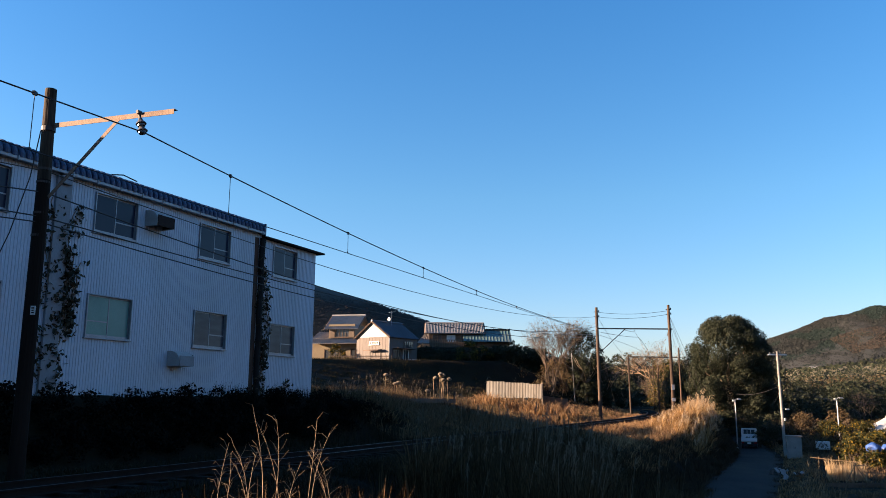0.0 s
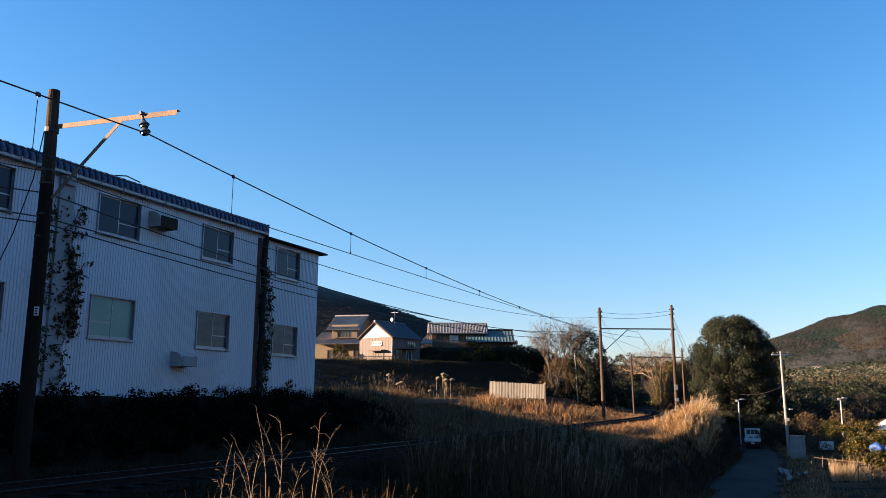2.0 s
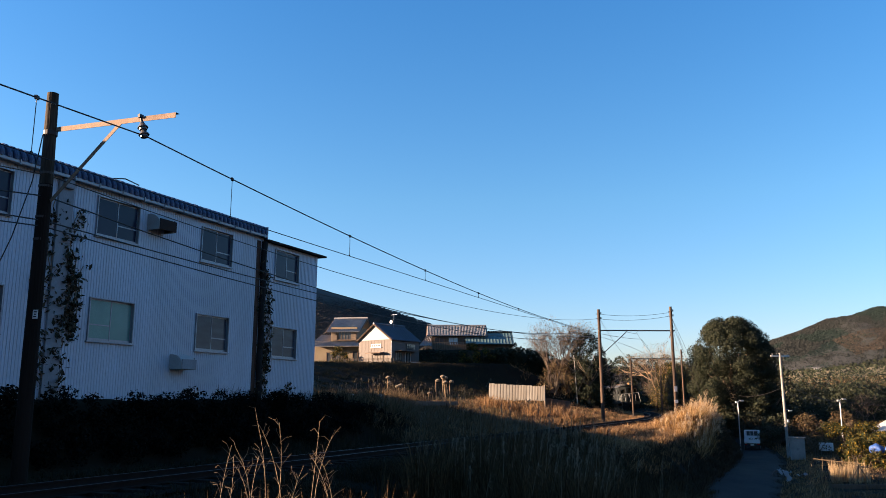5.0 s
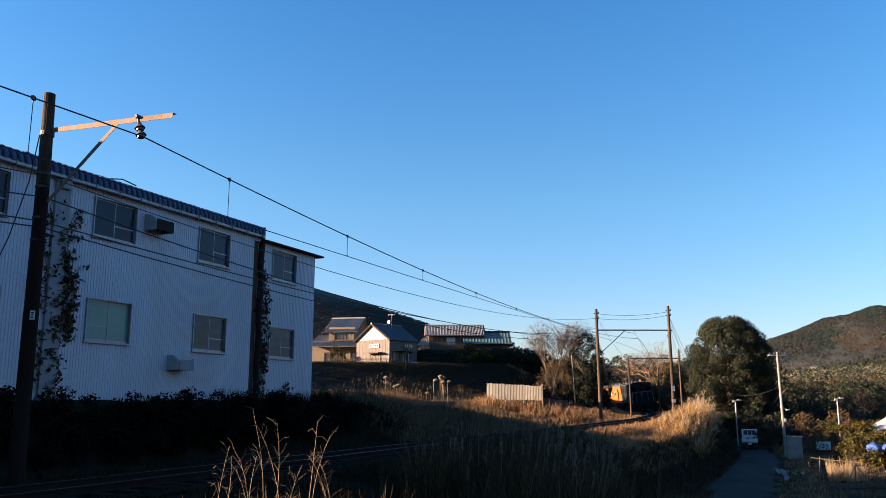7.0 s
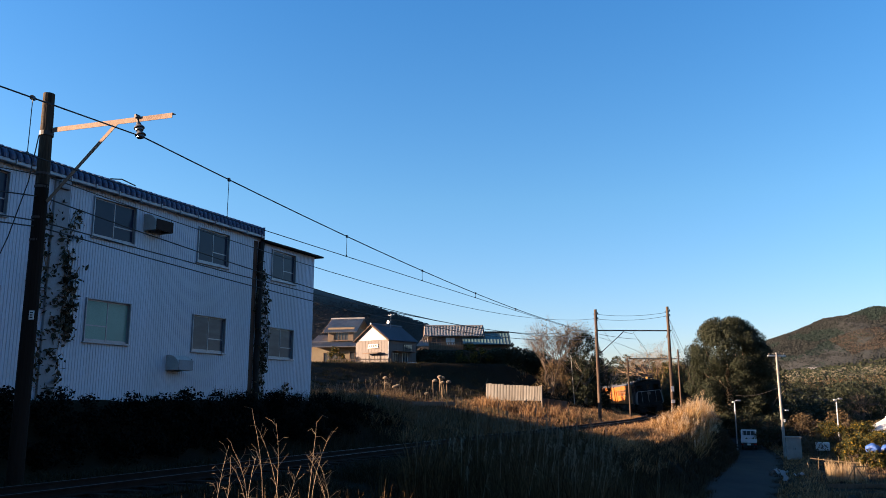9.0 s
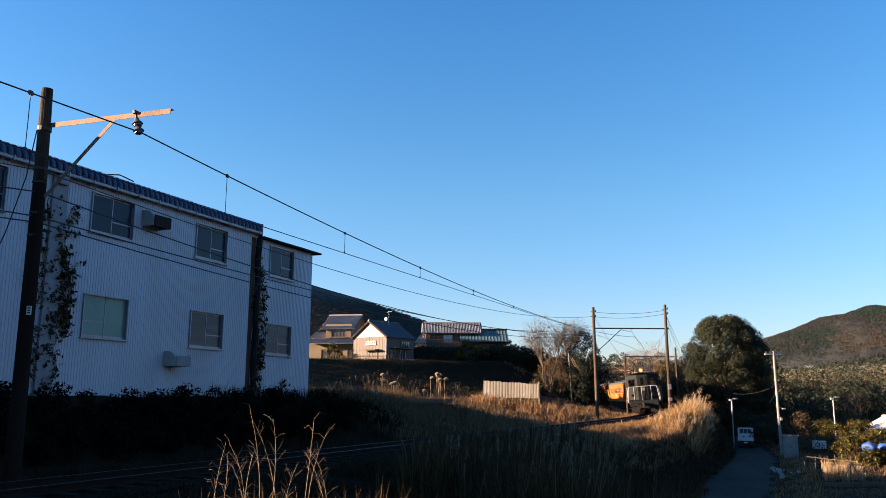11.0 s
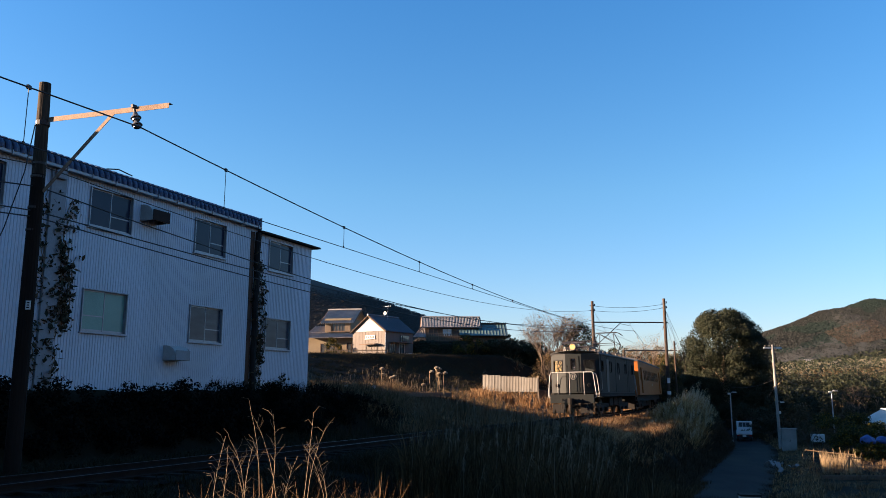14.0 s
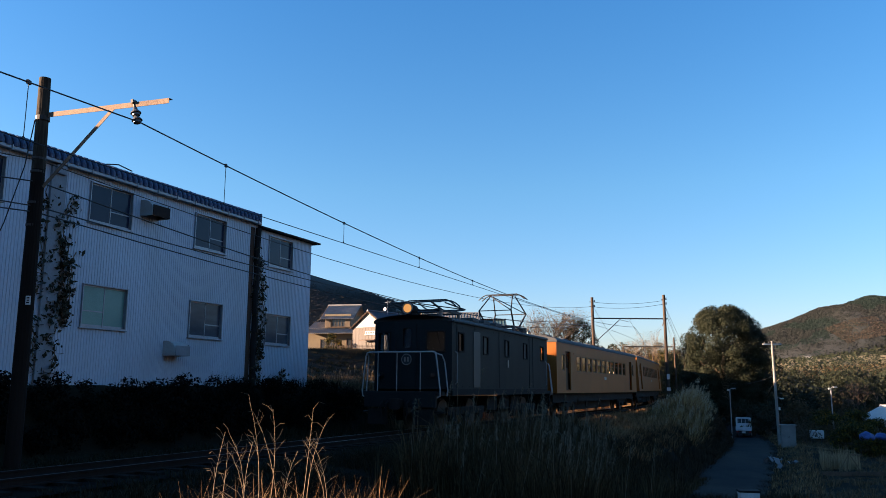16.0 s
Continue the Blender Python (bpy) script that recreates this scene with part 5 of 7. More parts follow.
def build_trees():
    evergreen(31.6, 90, -1.2, 9.5, 12.0, 4, 150000, 0.085, "large dense dark evergreen tree with rounded crown")
    bare_tree(12.4, 93, 9.6, 21, "bare tree overgrown with dry brown vines", 0.55, 5, 3, 6, (900, 0.3, 0.05, M_BUSH), 0.05, M_TWIG, 0.06)
    bare_tree(14.4, 94, 9.8, 22, "bare tree overgrown with dry brown vines", 0.5, 5, 3, 5, (2600, 0.35, 0.06, M_THICKET), 0.1, M_TWIG, 0.1)
    bush(13.0, 92.5, 5.0, 4.2, 61, 3200, 0.07, "tangled brown vines round bare trunks", M_THICKET)
    evergreen(18.4, 95, -0.3, 2.6, 7.0, 19, 5000, 0.1, "ivy-covered dark tree on the bank", M_EVERGREEN)
    evergreen(16.3, 93, 0.8, 4.4, 8.6, 8, 11000, 0.1, "dark ivy-clad tree behind the bank", M_EVERGREEN)
    bare_tree(32.4, 123, 11.4, 31, "wide bare tree with pale orange twigs in the sun", 0.95, 5, 3, 3, (3200, 0.4, 0.06, M_THICKET), 0.0, M_PALETWIG)
    # brown thicket round the curve and beyond
    r = random.Random(77)
    for i in range(18):
        x, y = r.uniform(25.5, 37), r.uniform(108, 128)
        s, u = line_coords(np.array([x]), np.array([y]))
        if u[0] < 3.6:
            x += 5 - float(u[0])
        bush(x, y, r.uniform(4, 6), r.uniform(5.6, 8.4), i, 2600, 0.1, "brown leafless thicket beyond the curve", r.choice([M_THICKET, M_THICKET, M_THICKET, M_CITRUS, M_EVERGREEN]))
    for i in range(9):
        x, y = track_at(r.uniform(70, 100), r.uniform(-12, -6.0))[:2]
        x = min(x, 0.185 * y - 1.0)
        bush(x, y, r.uniform(3.4, 4.6), r.uniform(4.2, 6.2), 400 + i, 2000, 0.1, "dark brown thicket on the bank beside the curve", r.choice([M_BUSH, M_THICKET, M_EVERGREEN]))
    for i in range(6):
        x, y = track_at(r.uniform(60, 100), r.uniform(-10.5, -6.5))[:2]
        bush(x, y, r.uniform(1.6, 2.8), r.uniform(1.0, 2.2), 50 + i, 900, 0.08, "dry brown shrub on the bank", M_THICKET)
    for i in range(11):
        x, y = 33.0 + i * 1.5, 180 + r.uniform(-5, 5)
        g = ground_h(x, y) - 0.5
        evergreen(x, y, g, r.uniform(4.6, 6.0), 11.6 - g + r.uniform(-1.4, 0.6), 500 + i, 2600, 0.17, "dark evergreen tree at the head of the cutting", M_EVERGREEN)
    for i in range(20):
        x, y = r.uniform(24, 42), r.uniform(140, 168)
        evergreen(x, y, ground_h(x, y) - 1, r.uniform(4, 7), r.uniform(4, 7.0), 80 + i, 2000, 0.2, "dark evergreen tree on the far slope", M_EVERGREEN)
    # unseen trees added west of the field, heights set so their shade covers it
    for i in range(14):
        y = 53.5 + i * 2.75
        tip = 0.05 * y
        top = 1.4 + (ground_h(tip, y) + (tip + 45) * math.tan(radians(SUN_EL)) - 1.4) * 1.06
        evergreen(-45 + r.uniform(-1, 1), y, 1.4, r.uniform(4.6, 5.4), (top - 1.4) * r.uniform(0.97, 1.0), 120 + i, 2000, 0.3, "unseen evergreen tree added to shade the field", M_EVERGREEN)
    # two more unseen trees, added to shade the line past the factory
    for y in (35.4, 37.6):
        evergreen(-45, y, 1.4, 5.0, 12.2, 140 + int(y), 2000, 0.3, "unseen evergreen tree added to shade the line", M_EVERGREEN)
    # dark belt of trees east of the lane
    for i in range(30):
        x, y = r.uniform(34, 78), r.uniform(98, 124)
        evergreen(x, y, -2.2, r.uniform(3.5, 6.5), r.uniform(3.4, 5.6), 160 + i, 1800, 0.16, "dark evergreen tree in the valley", M_EVERGREEN)
    for i in range(16):
        x, y = r.uniform(30.5, 48), r.uniform(78, 92)
        bush(x, y, r.uniform(2.4, 4.0), r.uniform(1.6, 3.0), 200 + i, 1000, 0.1, "dark brown thicket beside the lane", r.choice([M_BUSH, M_EVERGREEN]), -2.2)
    for x, y, h, sd2 in ((50.5, 98, 6.5, 41), (55, 96, 7.0, 42), (47, 92, 4.5, 43)):
        bare_tree(x, y, h, sd2, "bare winter tree with fine brown twigs", 0.8, 5, 3, 2)
    # row added behind the big tree, hidden, to throw shade on the valley
    for i in range(10):
        x, y = r.uniform(35.5, 42), 98 + i * 3.1
        evergreen(x, y, -2.4, r.uniform(5, 7), r.uniform(9.0, 10.5), 260 + i, 2600, 0.18, "tall evergreen added behind the big tree to shade the valley", M_EVERGREEN)
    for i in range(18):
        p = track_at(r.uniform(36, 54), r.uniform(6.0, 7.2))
        bush(p.x, p.y, r.uniform(1.2, 2.0), r.uniform(0.7, 1.3), 280 + i, 700, 0.06, "brown bramble on the slope above the lane", M_SHADEBROWN)
    for i in range(9):
        p = track_at(r.uniform(60, 84), r.uniform(4.0, 7.0))
        bush(p.x, p.y, r.uniform(1.8, 3.0), r.uniform(1.2, 2.2), 230 + i, 900, 0.09, "brown bramble bush under the big tree", M_BUSH)


build_trees()


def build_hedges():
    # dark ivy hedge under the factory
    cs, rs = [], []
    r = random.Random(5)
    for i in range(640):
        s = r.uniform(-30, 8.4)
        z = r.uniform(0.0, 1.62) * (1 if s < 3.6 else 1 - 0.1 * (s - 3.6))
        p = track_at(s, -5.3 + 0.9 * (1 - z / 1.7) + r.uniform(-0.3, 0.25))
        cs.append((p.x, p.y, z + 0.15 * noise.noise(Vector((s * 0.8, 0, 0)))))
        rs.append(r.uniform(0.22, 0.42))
    tagged(leaves("ivy_hedge", cs, rs, 90000, 0.05, M_HEDGE, None, 0.8, 0.3), "ivy-covered hedge below the factory wall, shade in its dark colour", "hedge", kind="stuff")
    # clipped hedge on the bank below the far houses
    cs, rs = [], []
    for i in range(420):
        x = r.uniform(-3.4, 13.2)
        y = 96.6 + r.uniform(-0.6, 0.6) + 2.0 * r.uniform(0, 1.0)
        g = ground_h(x, y) - 0.4
        top = max(g + 0.5, 7.3 - 0.12 * max(0.0, x - 10)) if x > 4 else g + 0.5
        cs.append((x, y, r.uniform(g, top) + 0.3 * noise.noise(Vector((x * 0.5, 0, 2)))))
        rs.append(r.uniform(0.4, 0.75))
    tagged(leaves("bank_hedge", cs, rs, 26000, 0.11, M_EVERGREEN, None, 0.8, 0.4), "dark clipped hedge on the bank below the houses", "hedge", kind="stuff")
    bush(3.6, 96.2, 4.2, 2.6, 3, 2600, 0.1, "sunlit yellow-green citrus shrub", M_CITRUS)
    bush(-0.6, 96.4, 1.8, 1.6, 7, 1200, 0.1, "dark shrub in front of the hedge", M_EVERGREEN)
    bush(-12.6, 97, 2.6, 2.2, 6, 1600, 0.1, "sunlit yellow-green citrus tree", M_CITRUS)
    for x, w in ((9.2, 2.0), (10.6, 2.4), (12.0, 2.0)):
        bush(x, 108, w, 1.6, int(x * 7), 900, 0.1, "low dark shrub beside the house", M_EVERGREEN)


build_hedges()


def build_valley_woods():
    r = random.Random(91)
    cs, rs = [], []
    for i in range(420):
        x, y = r.uniform(46, 170), r.uniform(122, 250)
        w = r.uniform(1.6, 3.2)
        cap = 1.48 + 0.0285 * y - w
        cs.append((x, y, min(cap, max(ground_h(x, y), cap - 4.0) + r.uniform(0, 4.0))))
        rs.append(w)
    tagged(leaves("valley_woods", cs, rs, 120000, 0.26, M_EVERGREEN, None, 0.9, 0.5), "dark evergreen woods on the valley floor", "woods", kind="stuff")


build_valley_woods()


def build_weeds():
    """Single tall dry stalks close to the camera."""
    r = random.Random(15)
    bases = [(-2.25, 8.2, 1.15), (-2.1, 7.9, 1.28), (-1.86, 8.1, 1.25), (-1.72, 8.3, 1.5), (-1.66, 7.7, 1.58), (-1.55, 8.2, 1.42), (-1.38, 8.0, 1.52), (-1.3, 8.4, 1.35), (-1.05, 8.1, 1.15), (-0.98, 7.8, 1.2), (-2.0, 8.5, 1.0), (-1.5, 7.8, 1.1), (-1.75, 7.6, 1.2)]
    for i, (x, y, top) in enumerate(bases):
        z = ground_h(x, y)
        t = thing("dry_weed", pose(x, y, z), "tall dry branching straw-coloured weed stalk", "weed", group="dry weeds by the lane")
        bm = B()
        h = top - z - 0.14
        lean, curl = r.uniform(-0.08, 0.34), r.choice((-1, 1)) * r.uniform(0.05, 0.26)
        pts = [Vector((lean * (k / 8) + curl * (k / 8) ** 3, 0.03 * math.sin(k * 0.9 + i), h * (k / 8) * (1 - 0.06 * (k / 8) ** 3))) for k in range(9)]
        tube(bm, pts, 0.0055, 5, 0.0018)
        part("stalk", bm, M_STRAW, t)
        for k in range(r.randint(6, 11)):
            j = r.uniform(5.0, 7.99)
            a = pts[int(j)].lerp(pts[int(j) + 1], j % 1)
            sgn = r.choice((-1, 1))
            m = a + Vector((sgn * r.uniform(0.02, 0.06), r.uniform(-0.05, 0.05), r.uniform(0.04, 0.11)))
            e = m + Vector((sgn * r.uniform(0.0, 0.07), r.uniform(-0.03, 0.03), r.uniform(-0.03, 0.07)))
            bm = B()
            tube(bm, [a, m, e], 0.0026, 4, 0.0012)
            part("twig", bm, M_STRAW, t)
        if r.random() < 0.6:
            j = r.uniform(2.5, 5.0)
            a = pts[int(j)]
            sgn = r.choice((-1, 1))
            part("side_stem", tube(B(), [a, a + Vector((sgn * 0.07, 0, 0.1)), a + Vector((sgn * 0.2, 0.02, 0.17)), a + Vector((sgn * 0.32, 0.02, 0.12))], 0.003, 4, 0.0014), M_STRAW, t)
    p = np.column_stack([RNG.uniform(-2.6, -0.4, 700), RNG.uniform(7.2, 9.0, 700)])
    blades("straw_tuft", p, RNG.uniform(0.4, 1.15, 700), 0.005, M_DRY, "dry straw tuft round the weed stalks", 1.0)


M_STRAW = mat("straw", (0.22, 0.15, 0.08), (0.15, 0.10, 0.05), 12, 0.8)
build_weeds()


# ---------- village houses ----------
M_TILE = mat("grey_roof_tiles", (0.21, 0.20, 0.19), (0.29, 0.275, 0.26), 1.5, 0.75, spec=0.1, bump=0.2, dirt=0.4, dirt_col=(0.10, 0.095, 0.09))
M_TILEDARK = mat("dark_slate_roof", (0.05, 0.055, 0.07), (0.075, 0.08, 0.095), 1.5, 0.55, dirt=0.3)
M_GREENROOF = mat("blue_green_tin_roof", (0.085, 0.14, 0.135), (0.105, 0.165, 0.155), 1, 0.5, 0.2, dirt=0.4, dirt_col=(0.08, 0.07, 0.055))
M_BOARD = mat("weathered_boards", (0.16, 0.115, 0.078), (0.12, 0.084, 0.055), 2, 0.85, bump=0.3, stretch=(6, 6, 0.3), dirt=0.4, dirt_col=(0.08, 0.058, 0.04))
M_PALEBOARD = mat("pale_boards", (0.135, 0.115, 0.102), (0.105, 0.088, 0.078), 2, 0.85, bump=0.3, stretch=(6, 6, 0.3), dirt=0.35, dirt_col=(0.10, 0.078, 0.062))
M_PLASTER = mat("cream_plaster", (0.22, 0.17, 0.105), (0.17, 0.13, 0.082), 1, 0.9, bump=0.1, dirt=0.3, dirt_col=(0.15, 0.11, 0.07))
M_PEDIMENT = mat("white_plaster", (0.36, 0.345, 0.335), (0.31, 0.295, 0.285), 2, 0.9, dirt=0.3, dirt_col=(0.2, 0.18, 0.16))
M_DARKWOOD = mat("dark_timber", (0.08, 0.05, 0.032), (0.13, 0.08, 0.05), 3, 0.85)
M_HOUSEGLASS = mat("house_glass", (0.03, 0.035, 0.04), (0.06, 0.065, 0.07), 1, 0.08, spec=0.7)


def tiled_slope(bm, p0, p1, p2, p3, pitch=0.3, depth=0.085, thick=0.06):
    """A roof slope of ribs running from the eave p0-p1 up to the ridge p3-p2."""
    p0, p1, p2, p3 = map(Vector, (p0, p1, p2, p3))
    nrm = (p1 - p0).cross(p3 - p0).normalized()
    n = max(2, int((p1 - p0).length / pitch)) * 4
    prev = None
    for i in range(n + 1):
        k = i / n
        o = nrm * depth * max(0.0, math.sin(i * math.pi / 2))
        a, b = p0.lerp(p1, k) + o, p3.lerp(p2, k) + o
        row = [bm.verts.new(a), bm.verts.new(b), bm.verts.new(a - nrm * thick)]
        if prev:
            bm.faces.new((prev[0], row[0], row[1], prev[1]))
            bm.faces.new((prev[2], row[2], row[0], prev[0]))
        prev = row
    return bm


def gable_roof(parent, x0, x1, y0, y1, ze, zr, over, material, ridge="y", pitch=0.3, label=""):
    """Two slopes over a rectangle, ridge cap and verge boards."""
    if ridge == "y":
        mx = (x0 + x1) / 2
        drop = (zr - ze) / ((x1 - x0) / 2) * over
        a, b = y0 - over, y1 + over
        s1 = tiled_slope(B(), (x0 - over, b, ze - drop), (x0 - over, a, ze - drop), (mx, a, zr), (mx, b, zr), pitch)
        s2 = tiled_slope(B(), (x1 + over, a, ze - drop), (x1 + over, b, ze - drop), (mx, b, zr), (mx, a, zr), pitch)
        cap = rod(B(), (mx, a - 0.05, zr + 0.05), (mx, b + 0.05, zr + 0.05), 0.12, 0.12, 8)
        vb = [((x0 - over, a, ze - drop - 0.06), (mx, a, zr - 0.06)), ((x1 + over, a, ze - drop - 0.06), (mx, a, zr - 0.06))]
    else:
        my = (y0 + y1) / 2
        drop = (zr - ze) / ((y1 - y0) / 2) * over
        a, b = x0 - over, x1 + over
        s1 = tiled_slope(B(), (a, y0 - over, ze - drop), (b, y0 - over, ze - drop), (b, my, zr), (a, my, zr), pitch)
        s2 = tiled_slope(B(), (b, y1 + over, ze - drop), (a, y1 + over, ze - drop), (a, my, zr), (b, my, zr), pitch)
        cap = rod(B(), (a - 0.05, my, zr + 0.05), (b + 0.05, my, zr + 0.05), 0.13, 0.13, 8)
        vb = [((b, y0 - over, ze - drop - 0.06), (b, my, zr - 0.06)), ((a, y0 - over, ze - drop - 0.06), (a, my, zr - 0.06))]
    r = part("roof", s1, material, parent, label)
    part("roof_slope", s2, material, r)
    part("ridge_cap", cap, material, r)
    for p, q in vb:
        part("verge_board", rod(B(), p, q, 0.09, 0.09, 4), M_DARKWOOD, r)
    return r


def gable_wall(bm, x0, x1, y, z0, ze, zr, t=0.15):
    v = [(x0, z0), (x1, z0), (x1, ze), ((x0 + x1) / 2, zr), (x0, ze)]
    f = [bm.verts.new((x, y, z)) for x, z in v]
    b = [bm.verts.new((x, y + t, z)) for x, z in v]
    bm.faces.new(f)
    bm.faces.new(b[::-1])
    for i in range(5):
        bm.faces.new((f[i], b[i], b[(i + 1) % 5], f[(i + 1) % 5]))
    return bm


def house_window(parent, m, w, h, bars=2, frame_mat=None, glass=None):
    """A framed window on the plane y=0 of m, facing -y."""
    win = part("window", box(B(), 0, -0.02, 0, w, 0.04, h, m), glass or M_HOUSEGLASS, parent)
    bm = B()
    t = 0.07
    for cx, cz, sx, sz in ((-w / 2, 0, t, h + t), (w / 2, 0, t, h + t), (0, h / 2, w, t), (0, -h / 2, w, t)):
        box(bm, cx, -0.04, cz, sx, 0.09, sz, m)
    for k in range(1, bars):
        box(bm, -w / 2 + w * k / bars, -0.04, 0, 0.05, 0.07, h, m)
    part("frame", bm, frame_mat or M_DARKWOOD, win)
    part("sill", box(B(), 0, -0.08, -h / 2 - 0.06, w + 0.15, 0.16, 0.06, m), frame_mat or M_DARKWOOD, win)
    return win


def build_house_gable():
    """Small boarded house with a white pediment; local -y is the gable front."""
    h = thing("house", pose(-8.15, 94.8, 5.5, 0, 0, -40), "small boarded house with white gable and dark roof", "house", group="village houses")
    W, L, ZE, ZR = 5.4, 4.7, 2.95, 4.75
    x0, x1 = -W / 2, W / 2
    for y, t in ((0, 0.15), (L - 0.15, 0.15)):
        part("wall", box(B(), 0, y + 0.075, ZE / 2 - 0.3, W, 0.15, ZE + 0.4), M_PALEBOARD, h)
        bm = B()
        v = [(x0, ZE), (x1, ZE), (0, ZR)]
        f = [bm.verts.new((x, y - 0.02, z - 0.08)) for x, z in v]
        b = [bm.verts.new((x, y + 0.14, z - 0.08)) for x, z in v]
        bm.faces.new(f), bm.faces.new(b[::-1])
        for i in range(3):
            bm.faces.new((f[i], b[i], b[(i + 1) % 3], f[(i + 1) % 3]))
        part("pediment", bm, M_PEDIMENT, h, "white plastered gable")
    for x in (x0 + 0.075, x1 - 0.075):
        part("wall", box(B(), x, L / 2, ZE / 2 - 0.3, 0.15, L - 0.3, ZE + 0.4), M_PALEBOARD, h)
    gable_roof(h, x0, x1, 0, L, ZE, ZR, 0.25, M_TILEDARK, "y", 0.35, "dark slate-grey gable roof")
    for k in range(10):
        part("board", box(B(), x0 + 0.3 + k * 0.53, -0.012, ZE / 2 - 0.1, 0.5, 0.025, ZE - 0.1), M_PALEBOARD, h)
    house_window(h, pose(0.3, -0.02, 2.2), 1.5, 0.32, 5, M_WHITE)
    w = house_window(h, pose(0.5, -0.02, 0.8), 1.7, 0.75, 4, M_PALEBOARD, M_PALEBOARD)
    part("canopy", box(B(), 0.5, -0.35, 1.42, 2.5, 0.7, 0.07, pose(0, 0, 0, 8, 0, 0)), M_DARKWOOD, h, "dark window canopy")
    for cy, cz, sw, sh, bars in ((1.1, 0.75, 1.1, 1.3, 3), (3.2, 2.05, 1.5, 0.8, 4), (2.7, 0.6, 0.9, 1.7, 2)):
        house_window(h, pose(x1 + 0.02, cy, cz, 0, 0, 90), sw, sh, bars, M_WHITE if bars == 2 else M_PALEBOARD)
    part("porch_roof", box(B(), x1 + 0.45, 2.2, 1.55, 0.95, 3.2, 0.06, pose(0, 0, 0, 0, 0, 0)), M_DARKWOOD, h, "dark porch roof")
    for yy in (2.4, 3.2, 4.0):
        part("washing_rack", box(B(), x1 + 0.9, yy, -0.1, 0.05, 0.7, 0.9), M_WHITE, h, "pale rack beside the door")
    part("foundation", box(B(), 0, L / 2, -0.7, W - 0.1, L - 0.1, 0.6), M_CONCRETE, h)
    part("downpipe", rod(B(), (x1 + 0.06, -0.1, -0.3), (x1 + 0.06, -0.1, ZE), 0.04, n=6), M_WHITE, h)
    ae = part("aerial", rod(B(), (0.6, 2.5, ZR - 0.4), (0.6, 2.5, ZR + 1.4), 0.025, n=5), M_ALU, h)
    bm = B()
    box(bm, 0.6, 2.5, ZR + 1.25, 1.0, 0.03, 0.03)
    for k in range(6):
        box(bm, 0.15 + k * 0.18, 2.5, ZR + 1.25, 0.02, 0.5, 0.02)
    part("aerial_rods", bm, M_ALU, ae)
    part("dish", disc(B(), (0.35, 2.3, ZR + 0.4), 0.22, 0.05, "Y", 14), M_WHITE, ae)
    return h


def build_house_tiled():
    """Two-storey tiled house with a skirt roof round the ground floor."""
    h = thing("house", pose(-12.3, 100.5, 5.4, 0, 0, -12), "two-storey cream house with grey tiled roofs", "house", group="village houses")
    part("ground_floor", box(B(), -0.6, 3.0, 1.35, 7.2, 6.0, 3.2), M_PLASTER, h)
    part("upper_floor", box(B(), -0.45, 3.2, 3.9, 3.4, 5.0, 2.3), M_PLASTER, h)
    gable_roof(h, -2.15, 1.25, 0.7, 5.7, 4.75, 6.35, 0.5, M_TILE, "x", 0.25, "grey tiled gable roof")
    r = part("skirt_roof", tiled_slope(B(), (-4.9, -1.0, 2.55), (3.6, -1.0, 2.55), (3.2, 0.75, 3.25), (-4.4, 0.75, 3.25), 0.25), M_TILE, h, "grey tiled skirt roof")
    part("skirt_roof", tiled_slope(B(), (-4.4, 0.7, 3.3), (-2.1, 0.7, 3.3), (-2.1, 3.2, 4.3), (-4.4, 3.2, 4.3), 0.3), M_TILE, h)
    house_window(h, pose(-0.35, 0.68, 3.95), 1.7, 1.0, 4, M_DARKWOOD)
    part("shutter_box", box(B(), 0.85, 0.62, 3.95, 0.7, 0.14, 1.15), M_BOARD, h)
    part("shutter_box", box(B(), -1.7, 0.62, 3.95, 0.7, 0.14, 1.15), M_BOARD, h)
    house_window(h, pose(-1.4, -0.02, 1.0), 2.0, 1.7, 2, M_DARKWOOD)
    house_window(h, pose(1.6, -0.02, 1.0), 1.2, 1.9, 2, M_DARKWOOD)
    part("post", box(B(), 2.9, -0.7, 1.1, 0.14, 0.14, 2.9), M_DARKWOOD, h)
    part("post", box(B(), -0.2, -0.7, 1.1, 0.14, 0.14, 2.9), M_DARKWOOD, h)
    return h


